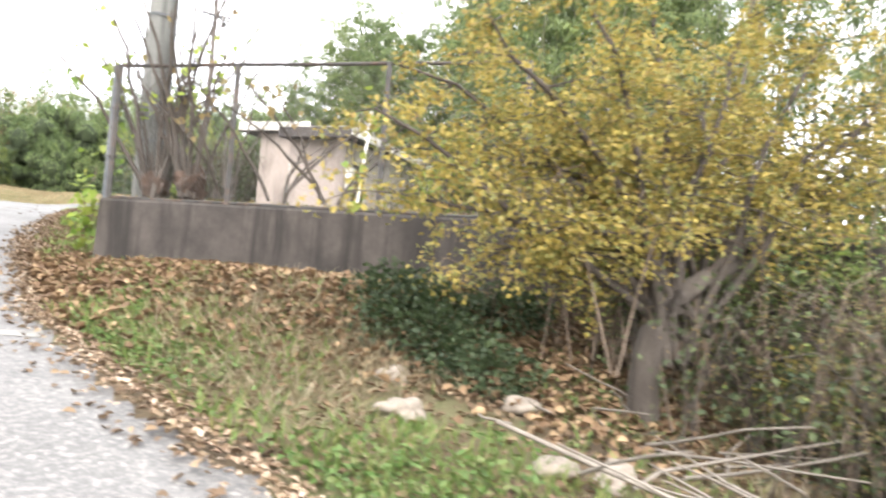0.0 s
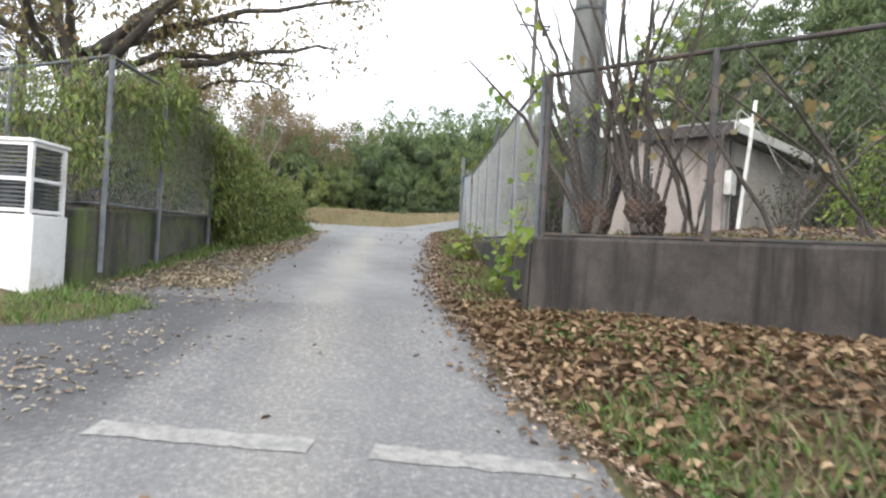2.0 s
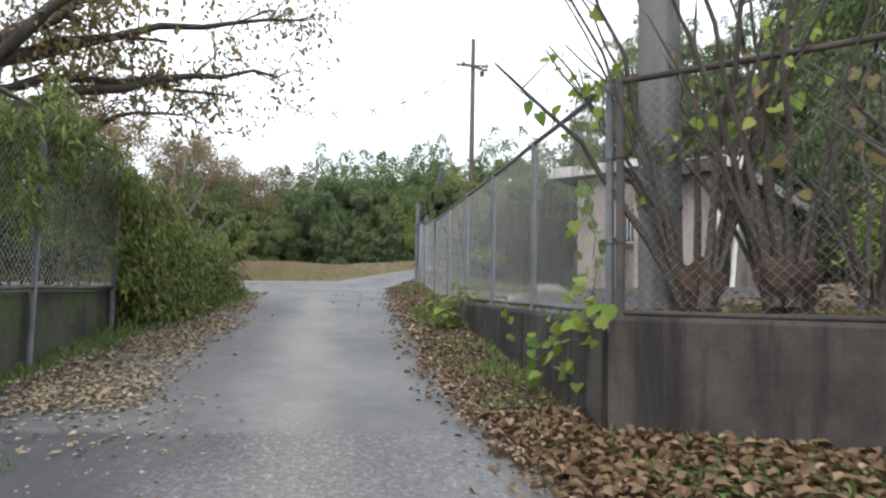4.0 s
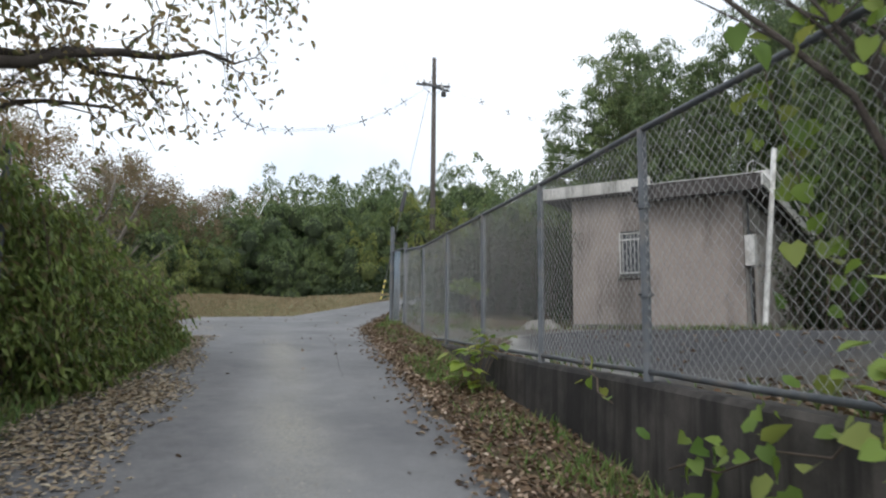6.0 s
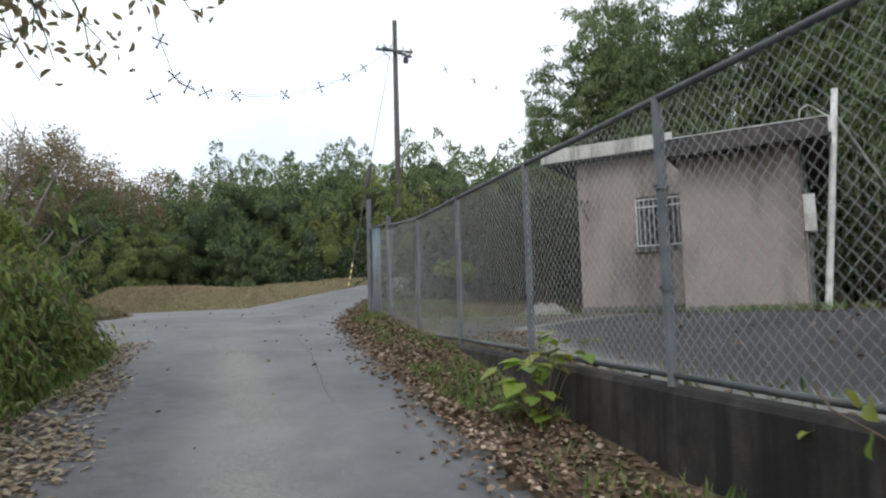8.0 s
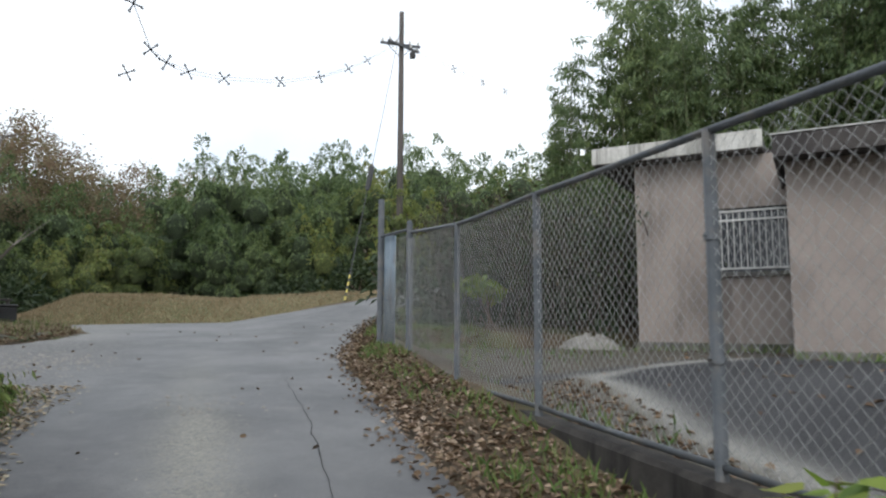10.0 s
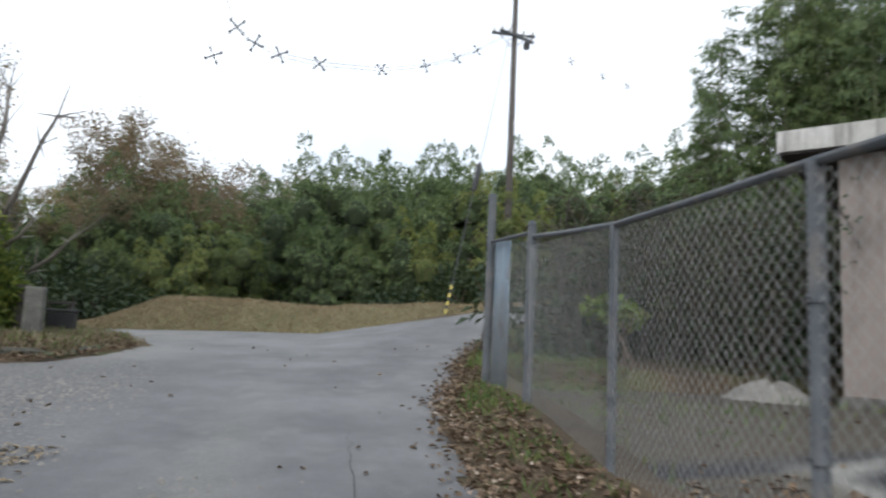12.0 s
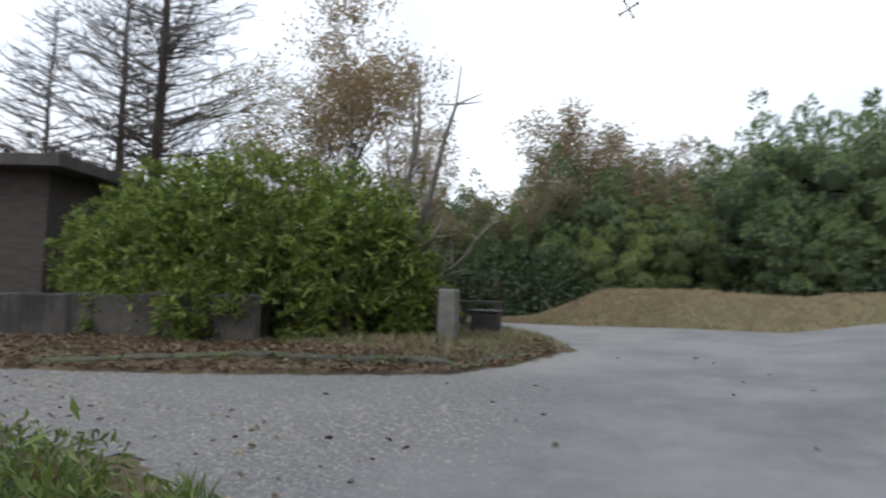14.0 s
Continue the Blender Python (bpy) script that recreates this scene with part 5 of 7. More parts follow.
BLOCKING_BUSHES = [blocking_bush_kind(s) for s in (51, 52)]
_rng = np.random.default_rng(23)
for _i in range(40):
    _a, _d = radians(-40 + 100 * (_i // 2 + 0.3 * _rng.normal()) / 19), (30.5, 35.0)[_i % 2] + _rng.uniform(-0.8, 0.8)
    _x, _y = -1.5 + _d * math.sin(_a), 16 + _d * math.cos(_a)
    _y = max(_y, 45.0) if _x > -13 else _y
    _y = max(_y, 50.0) if _x > 8 else _y
    _k = BLOCKING_BUSHES[_i // 2 % 2]
    set_plant("bush", "tall evergreen bush added inside the wood to block sky light", "bush", (_x, _y, float(land(_x, _y)) - 0.2), _k[0], None, _k[1], None, _rng.uniform(0, 360), _rng.uniform(0.9, 1.15) * float(np.interp(math.degrees(_a), [-34, -20, -10], [0.6, 0.8, 1.0])), "bushes inside the wood")


def in_hut(x, y, margin):
    q = HUT.inverted() @ Vector((x, y, 0))
    return -0.3 - margin < q.x < 4.4 + margin and -1.9 - margin < q.y < 6.7 + margin


# tall bamboo behind the hut, close enough to show its sprays
def near_bamboo_kind(seed, h):
    rng = np.random.default_rng(seed)
    culms, c, w = [], [], []
    for k in range(8):
        a, r = rng.uniform(0, 6.28), rng.uniform(0.1, 1.2)
        x, y = r * math.cos(a), r * math.sin(a)
        la, lm = rng.uniform(0, 6.28), rng.uniform(0.03, 0.17)
        hh = h * rng.uniform(0.72, 1.0)
        ss = np.linspace(0, 1, 9)
        path = np.stack([x + math.cos(la) * lm * ss ** 2 * hh, y + math.sin(la) * lm * ss ** 2 * hh, ss * hh * (1 - 0.05 * ss ** 2), 0.045 * (1 - 0.85 * ss)], -1)
        culms.append(path)
        for j in range(19):
            s = 0.36 + 0.64 * (j + rng.random()) / 19
            q = np.array([np.interp(s, ss, path[:, i]) for i in range(3)])
            b = rng.uniform(0, 6.28)
            L = rng.uniform(0.8, 1.7) * (1.2 - 0.72 * s)
            out = np.array([math.cos(b) * L, math.sin(b) * L, 0])
            m1, tip = q + out * 0.55 + np.array([0, 0, 0.32 * L]), q + out + np.array([0, 0, -0.12 * L])
            culms.append(np.array([(*q, 0.012), (*m1, 0.008), (*tip, 0.003)]))
            t = rng.random((54, 1)) ** 0.7
            c.append((1 - t) ** 2 * q + 2 * t * (1 - t) * m1 + t * t * tip + rng.normal(0, 0.1, (54, 3)) * np.array([1, 1, 0.7]) - np.array([0, 0, 0.05]))
            w.append(np.tile(out * 0.45 / L + np.array([0, 0, -0.75]), (54, 1)))
    return tubes(culms, 4), leaves(np.concatenate(c), np.concatenate(w), 0.18, 0.046, seed=seed, spread=0.3, slim=True)


NEAR_BAMBOO = [near_bamboo_kind(s, 11.0) for s in (31, 32, 33)]
for (_t, _c), _m in zip(NEAR_BAMBOO, (BAMBOO, BAMBOO, BAMBOO)):
    _t.materials.append(CULM)
    _c.materials.append(_m)
_rng = np.random.default_rng(3)
for _i, (_x, _y, _s) in enumerate([(7.7, 31.2, 0.66), (8.8, 31.6, 0.9), (10.1, 30.8, 1.05), (11.6, 31.6, 1.15), (11.6, 28.8, 1.0), (13.0, 27.0, 0.98), (14.3, 25.2, 1.05), (13.0, 30.4, 0.8), (10.0, 30.0, 0.86), (12.6, 28.4, 0.98), (10.9, 30.2, 0.88), (15.6, 26.2, 1.15), (14.6, 27.0, 1.25), (11.6, 24.0, 1.1), (12.2, 25.6, 1.2), (13.6, 23.6, 1.2), (11.0, 30.0, 1.1), (14.5, 27.5, 1.25), (15.0, 21.5, 1.2), (16.5, 24.5, 1.3), (12.6, 21.4, 1.1), (14.6, 18.6, 1.35), (12.4, 17.4, 1.25), (16.5, 16, 1.35), (13.6, 14.6, 1.3), (11.4, 13.6, 1.1), (13.0, 11.2, 0.95), (16.6, 12, 1.1), (18.5, 19.5, 1.3), (10.8, 10.4, 0.75), (14.0, 7.5, 0.9), (12.0, 6.0, 0.7)]):
    if in_hut(_x, _y, 0.5):
        continue
    _k = NEAR_BAMBOO[_i % 3]
    set_plant("bamboo_clump", "tall leafy bamboo clump behind the hut", "bamboo", (_x, _y, ground_z(_x, _y) - 0.3), _k[0], None, _k[1], None, _rng.uniform(0, 360), _s * _rng.uniform(0.95, 1.05), "bamboo behind the yard")


# bramble thickets at the back of the yard
def thicket_kind(seed, stems_n=60, leaf=0.08):
    rng = np.random.default_rng(seed)
    stems, c, w = [], [], []
    for k in range(stems_n):
        x, y = rng.normal(0, 0.9, 2)
        a, L, hh = rng.uniform(0, 6.28), rng.uniform(0.5, 1.6), rng.uniform(0.8, 2.3)
        p = np.array([(x + math.cos(a) * L * s, y + math.sin(a) * L * s, hh * math.sin(s * 2.4) / 0.95, 0.012 * (1 - 0.7 * s)) for s in np.linspace(0, 1, 6)])
        stems.append(p)
        n = 34
        i = rng.integers(1, 6, n)
        c.append(p[i, :3] + rng.normal(0, 0.14, (n, 3)))
        w.append(rng.normal(0, 0.7, (n, 3)))
    return tubes(stems, 4), leaves(np.concatenate(c), np.concatenate(w), leaf, leaf * 0.6, seed=seed, slim=True)


THICKETS = [thicket_kind(s) for s in (41, 42)]
for (_t, _c), _m in zip(THICKETS, (BRAMBLE, DEEP)):
    _t.materials.append(BARK)
    _c.materials.append(_m)
for _i, (_x, _y) in enumerate([(3.4, 26.4), (4.6, 26.2), (3.7, 26.0), (4.4, 27.4), (5.6, 27.4), (6.6, 26.8), (8.0, 26.2), (8.8, 24.6), (10.2, 22.4), (10.6, 20.2), (10.2, 18.2), (10.8, 16.4), (9.8, 14.8), (9.2, 13.0), (8.8, 11.2), (11.6, 19), (12.2, 16), (4.8, 28.6), (6.0, 28.6), (7.2, 28.4), (9.6, 9.4), (8.0, 7.6)]):
    if in_hut(_x, _y, 0.9):
        continue
    _k = THICKETS[_i % 2]
    set_plant("bramble_thicket", "tangled brown bramble thicket at the edge of the yard", "thicket", (_x, _y, ground_z(_x, _y) - 0.05), _k[0], None, _k[1], None, _rng.uniform(0, 360), _rng.uniform(0.9, 1.35), "brambles round the yard")


BANK_THICKETS = [thicket_kind(s, 80, 0.045) for s in (43, 44)]
for (_t, _c), _m in zip(BANK_THICKETS, (BROWNLEAF, HEDGE)):
    _t.materials.append(TWIG)
    _c.materials.append(_m)
for _i, (_x, _y) in enumerate([(5.8, 3.2), (6.6, 2.2), (7.4, 3.6), (6.0, 1.0), (7.6, 1.6), (8.6, 2.6), (5.0, 5.0), (6.6, 4.4)]):
    _k = BANK_THICKETS[_i % 2]
    set_plant("bramble_thicket", "tangled bare bramble thicket on the bank", "thicket", (_x, _y, float(land(_x, _y)) - 0.05), _k[0], None, _k[1], None, _rng.uniform(0, 360), _rng.uniform(0.7, 1.0), "brambles on the bank")


# the yellow tree on the bank
def yellow_tree():
    rng = np.random.default_rng(56)
    at = np.array([4.3, 4.0, float(land(4.3, 4.0)) - 0.15])
    t = thing("autumn_tree", "small spreading tree with yellow autumn leaves", "tree", at)
    part("trunk", tubes([[(0, 0, -0.1, 0.15), (-0.02, 0.02, 0.45, 0.12), (0.05, 0.03, 0.85, 0.11), (0.3, 0.05, 1.15, 0.09), (0.6, 0.03, 1.32, 0.075), (0.95, 0.0, 1.45, 0.055)]], 8), BARK, t)
    ends = [(-2.3, 0.4, 2.2), (-2.0, 0.5, 1.7), (-1.6, 0.2, 2.9), (-1.2, 0.6, 1.3), (-1.3, 0.5, 2.1), (-0.9, 0.0, 3.4), (-0.6, 0.6, 2.5), (-0.3, 0.2, 1.9), (0.2, 0.4, 3.6), (0.3, -0.2, 2.9), (0.7, 0.6, 2.5), (0.9, -0.1, 3.7), (1.3, 0.1, 2.7), (1.5, -0.3, 3.4), (1.9, 0.0, 2.2), (2.2, -0.3, 2.9), (2.8, -0.2, 2.4), (2.9, -0.5, 3.5), (3.5, 0.0, 2.9), (-0.8, 0.9, 3.0), (0.0, 1.0, 3.2), (1.2, 1.1, 3.1), (2.0, 0.9, 3.6), (-1.0, 0.1, 1.5), (-1.9, 0.8, 2.7)]
    c, w = [], []
    for k, e in enumerate(ends):
        e = np.array(e)
        b0 = np.array([0.1 + 0.4 * rng.random(), 0.05, 0.55 + 0.6 * rng.random()])
        pts = np.array([(*(b0 + (e - b0) * s + np.array([0, 0, 0.3 * math.sin(s * 3.0)]) + rng.normal(0, 0.04, 3)), 0.04 * (1 - 0.85 * s) + 0.004) for s in np.linspace(0, 1, 8)])
        b = part("branch", tubes([pts], 6), BARK, t)
        tw = []
        for _ in range(20):
            q = pts[rng.integers(3, 8), :3]
            d = rng.normal(0, 0.3, 3) * np.array([1.3, 1.0, 0.7])
            g = q + d
            tw.append(np.array([(*q, 0.007), (*(q + d * 0.6 + np.array([0, 0, 0.05])), 0.005), (*g, 0.002)]))
            n = 60
            c.append(q + d * rng.uniform(0.15, 1.3, (n, 1)) ** 0.8 + rng.normal(0, 0.06, (n, 3)))
            w.append(rng.normal(0, 0.5, (n, 3)) + np.array([0, 0, -0.35]))
        tagged(part("twig", tubes(tw, 4), BARK, b), kind="stuff")
    part("crown", leaves(np.concatenate(c), np.concatenate(w), 0.046, 0.03, seed=55, flat=0.45), GOLD, t)


yellow_tree()


# dark ivy mound below it and dead sticks on the bank
def bank_tangle():
    rng = np.random.default_rng(8)
    c, w = [], []
    for k in range(9):
        q = np.array([2.5 + rng.uniform(0, 1.5), 5.2 - rng.uniform(-0.7, 1.0), 0])
        q[2] = float(land(q[0], q[1])) + 0.15
        a, d = ball_leaves(q, (0.42, 0.4, 0.26), 520, 80 + k, 0.3)
        c.append(a)
        w.append(d)
    b = thing("ivy_mound", "low mound of dark green ivy under the tree", "ivy")
    part("leaves", leaves(np.concatenate(c), np.concatenate(w), 0.05, 0.042, seed=9), DEEP, b)
    sticks = []
    for k in range(34):
        x, y = rng.uniform(2.6, 5.0), rng.uniform(1.4, 4.2)
        z = float(land(x, y))
        a, L = rng.uniform(0, 6.28), rng.uniform(0.5, 1.5)
        up = rng.uniform(0.05, 0.8)
        sticks.append(np.array([(x + math.cos(a) * L * s + rng.normal(0, 0.03), y + math.sin(a) * L * s + rng.normal(0, 0.03), z + 0.03 + up * s * L * 0.6, 0.014 * (1 - 0.75 * s)) for s in np.linspace(0, 1, 5)]))
    st = tagged(part("dead_branches", tubes(sticks, 4), PALEBARK), "tangle of bare dead branches on the bank", "branches", kind="stuff")
    # one long pale pole lying down the bank
    p = [(2.35 + 0.55 * s, 3.05 - 0.75 * s, float(land(2.35 + 0.55 * s, 3.05 - 0.75 * s)) + 0.18 - 0.05 * s, 0.013) for s in np.linspace(0, 1.6, 6)]
    tagged(part("cane", tubes([p], 6), PALEBARK), "long pale bamboo cane lying down the bank", "cane")


bank_tangle()


# coppiced shrub on the wall, with its heart-shaped leaves
def coppice(x, y, z, seed, n, h, label, leaf_n=5, stump=True):
    rng = np.random.default_rng(seed)
    t = thing("coppiced_shrub", label, "shrub", (x, y, z))
    bm = bmesh.new()
    bmesh.ops.create_icosphere(bm, subdivisions=4, radius=0.135 if stump else 0.05)
    for v in bm.verts:
        v.co *= 1 + 0.75 * noise.noise(v.co * 9 + Vector((seed, 0, 0))) + 0.3 * noise.noise(v.co * 26)
        v.co.z = v.co.z * (1.9 if stump else 1.0) + (0.24 if stump else 0.04)
        v.co.x, v.co.y = v.co.x * (1.0 + 0.9 * max(v.co.z - 0.15, 0) * stump), v.co.y * (1.0 + 0.9 * max(v.co.z - 0.15, 0) * stump)
    part("stump", bm, STUMP, t, "gnarled red-brown stump")
    stems, c, w = [], [], []
    for k in range(n):
        a = rng.uniform(0, 6.28)
        out, hh = rng.uniform(0.35, 1.7), h * rng.uniform(0.55, 1.0)
        p = np.array([(math.cos(a) * (0.1 + out * s ** 1.3) + rng.normal(0, 0.02), math.sin(a) * (0.1 + out * s ** 1.3) + rng.normal(0, 0.02), 0.15 + hh * s - 0.2 * s * s, (0.034 if stump and k % 3 == 0 else 0.021) * (1 - 0.8 * s) + 0.002) for s in np.linspace(0, 1, 9)])
        stems.append(p)
        for j in range(3):
            i = rng.integers(3, 8)
            b = rng.uniform(0, 6.28)
            L = rng.uniform(0.25, 0.7)
            q = p[i, :3]
            e = q + np.array([math.cos(b) * L * 0.7, math.sin(b) * L * 0.7, L * 0.6])
            stems.append(np.array([(*q, 0.008), (*e, 0.002)]))
            m = leaf_n * (2 if leaf_n == 2 else 1) if rng.random() < 0.6 else 0
            c.append(q + (e - q) * rng.random((m, 1)) + rng.normal(0, 0.04, (m, 3)))
            w.append(rng.normal(0, 0.4, (m, 3)) + np.array([0, 0, -0.8]))
    tagged(part("stem_tangle", tubes(stems, 4), BARK, t), kind="stuff")
    part("leaves", leaves(np.concatenate(c), np.concatenate(w), 0.1, 0.085, seed=seed, flat=0.3, heart=True), LIME if leaf_n == 2 else BROWNLEAF, t)
    return t


coppice(0.98, 9.5, 1.98, 91, 17, 3.6, "coppiced shrub with bare stems and a few yellow leaves", 2)
coppice(1.38, 9.12, 2.0, 92, 14, 3.4, "second coppiced shrub with bare upright stems", 1)
coppice(1.75, 8.75, 2.0, 94, 6, 2.0, "bare shrub with thin crossing stems behind the fence", 1, False)
coppice(2.25, 8.2, 2.0, 93, 4, 1.8, "thin bare shrub tangled in the fence", 1, False)
coppice(2.8, 7.75, 2.0, 95, 5, 1.9, "bare shrub with a few leaves by the fence post", 3, False)


# vines along wall and fence
def vine(label, spots, seed, leaf=0.12, n=30, r=0.16, mat=None):
    rng = np.random.default_rng(seed)
    t = thing("vine", label, "vine", spots[0])
    o = np.array(spots[0])
    c, w, st = [], [], []
    for a, b in zip(spots, spots[1:]):
        a, b = np.array(a) - o, np.array(b) - o
        s = rng.random((n, 1))
        c.append(a + (b - a) * s + rng.normal(0, r, (n, 3)) * np.array([0.5, 1, 1]))
        w.append(rng.normal(0, 0.5, (n, 3)) + np.array([-0.4, 0, -0.5]))
        st.append(np.array([(*a, 0.007), (*(0.5 * (a + b) + rng.normal(0, 0.05, 3)), 0.006), (*b, 0.005)]))
    part("stem", tubes(st, 4), TWIG, t)
    part("leaves", leaves(np.concatenate(c), np.concatenate(w), leaf * 0.88, leaf * 0.84, seed=seed, flat=0.3, heart=True), mat or LIME, t)


vine("lime-green broad-leaved vine spilling over the wall corner", [(0.28, 9.95, 2.0), (0.24, 10.4, 1.85), (0.2, 10.75, 1.68), (0.16, 11.15, 1.62)], 101, n=14, leaf=0.13, r=0.16)
vine("lime-green vine climbing along the wall top", [(0.3, 9.9, 2.15), (0.2, 9.62, 1.95), (0.22, 9.58, 2.2), (0.3, 9.7, 2.5)], 102, n=9, r=0.12)
def seedling(label, at, seed, n, leaf):
    """A young plant of upright shoots, each leaf held out flat on its own stalk."""
    rng = np.random.default_rng(seed)
    t = thing("seedling", label, "plant", at)
    c, w, st = [], [], []
    for k in range(n):
        a, hh = rng.uniform(0, 6.28), rng.uniform(0.15, 0.8)
        lean = np.array([math.cos(a), math.sin(a), 0]) * (0.08 + 0.45 * hh * rng.random())
        top = lean + np.array([0, 0, hh])
        st.append(np.array([(0.05 * lean[0], 0.05 * lean[1], -0.05, 0.007), (*(0.5 * lean + np.array([0, 0, hh * 0.55])), 0.005), (*top, 0.003)]))
        for _ in range(3):
            b = rng.uniform(0, 6.28)
            d = np.array([math.cos(b), math.sin(b), 0.15])
            q = top * rng.uniform(0.75, 1.0)
            st.append(np.array([(*q, 0.003), (*(q + d * 0.07), 0.002)]))
            c.append(q + d * 0.07)
            w.append(d * np.array([1, 1, -1.2]))
    part("stem", tubes(st, 4), TWIG, t)
    part("leaves", leaves(np.array(c), np.array(w), leaf, leaf * 0.92, seed=seed, spread=0.15, flat=0.82, fold=0.18, heart=True), LIME, t)


seedling("lime-green seedling with broad flat leaves at the foot of the wall", (0.06, 14.95, 1.66), 103, 18, 0.16)
vine("lime-green vine hanging high on the fence", [(0.46, 10.6, 3.95), (0.46, 10.5, 3.5), (0.48, 10.35, 3.0), (0.5, 10.3, 2.5)], 104, n=12, r=0.12)
vine("lime-green vine leaves over the wall coping", [(0.36, 12.7, 2.2), (0.28, 12.3, 2.05), (0.25, 12.0, 1.9)], 105, n=3, r=0.08)
vine("lime-green vine by the south fence post", [(2.9, 7.1, 2.2), (2.85, 7.2, 2.7), (2.9, 7.0, 3.2)], 106, n=8, r=0.2)


# hanging vines over the west fence
def west_hedge():
    rng = np.random.default_rng(14)
    t = thing("vine_hedge", "thick curtain of hanging green vines over the fence", "hedge", (-4.5, 12, 2))
    c, w, st = [], [], []
    for k in range(420):
        y = rng.uniform(10.6, 20.3)
        top = 3.85 + 0.25 * math.sin(y * 1.1) + 0.3 * noise.noise((y * 2.3, 1.5, 0)) - 0.75 * smooth(14.5, 17, y) - 0.9 * smooth(17.5, 20.3, y)
        depth = 0.22 + 0.35 * smooth(12.5, 16.5, y)
        x = -4.55 + rng.uniform(-0.5, 1) * depth * 0.9 if y > 14.2 else (-4.62 - rng.random() * 0.45 if rng.random() < 0.9 else -4.42 + 0.1 * rng.random())
        if y < 14.2 and rng.random() < 0.4:
            continue
        L = rng.uniform(0.7, 2.0) + 0.9 * smooth(12, 15, y)
        z0 = top + rng.uniform(-0.5, 0.2) - 0.35 * abs(x + 4.55)
        z1 = max(z0 - L, float(land(max(x, -4.3), y)) + 0.05, 2.3 if y < 14.4 else 0)
        if x > -4.5 and y < 14.2:
            z1 = z0 - rng.uniform(0.4, 1.1)
        if y < 14.2:
            z1 = max(z1, z0 - rng.uniform(0.3, 0.95))
        n = int(70 + 30 * L)
        s = np.clip(rng.choice(rng.random(6), n) + rng.normal(0, 0.045, n), 0, 1)[:, None]
        a, b = np.array([x, y, z0]), np.array([x + (0.35 * depth + 0.1) * (y > 14.2), y + rng.normal(0, 0.1), z1])
        c.append(a + (b - a) * s + rng.normal(0, 0.1, (n, 3)) * np.array([1 if y > 14.2 else 0.4, 1, 1]))
        w.append(np.tile([0.25, 0, -0.9], (n, 1)))
        if k % 3 == 0:
            st.append(np.array([(*a, 0.008), (*(0.5 * (a + b)), 0.006), (*b, 0.004)]))
    # long arching sprays that break the outline
    for k in range(110):
        y = rng.uniform(10.5, 19.6)
        top = 3.85 + 0.25 * math.sin(y * 1.1) - 0.75 * smooth(14.5, 17, y) - 0.9 * smooth(17.5, 20.3, y)
        a = np.array([-4.55 + rng.uniform(-0.3, 0.2), y, top - 0.25])
        d, L = (rng.uniform(-0.6, 1.0) if y > 14.2 else rng.uniform(-0.8, 0.2)), rng.uniform(0.5, 1.5)
        run = np.array([(a[0] + d * L * s, a[1] + rng.normal(0, 0.05), a[2] + L * (0.75 * s - 1.1 * s * s) + 0.2 * s, 0.006 * (1 - 0.7 * s)) for s in np.linspace(0, 1, 6)])
        st.append(run)
        n = 60
        i = rng.random(n) * 4.99
        j = i.astype(int)
        c.append(run[j, :3] + (run[j + 1, :3] - run[j, :3]) * (i - j)[:, None] + rng.normal(0, 0.07, (n, 3)))
        w.append(np.tile([0.2 * d, 0, -0.8], (n, 1)))
    # the vine goes on along the fence behind the cabinet
    for k in range(30):
        s = rng.random()
        a = np.array([-4.6 - 3.4 * s, 10.3 + 2.2 * s, 3.9 + rng.uniform(-0.5, 0.25)])
        b = a + np.array([rng.normal(0, 0.1), -0.1, -rng.uniform(0.5, 1.7)])
        n = 90
        c.append(a + (b - a) * rng.random((n, 1)) + rng.normal(0, 0.12, (n, 3)))
        w.append(np.tile([0.1, -0.15, -0.9], (n, 1)))
    c, w = np.concatenate(c) - np.array([-4.5, 12, 2]), np.concatenate(w)
    part("leaves", leaves(c, w, 0.11, 0.032, seed=15, spread=0.45, flat=0.5, slim=True), HEDGE, t)
    tagged(part("stem_tangle", tubes([p - np.array([-4.5, 12, 2, 0]) for p in st], 4), TWIG, t), kind="stuff")


west_hedge()


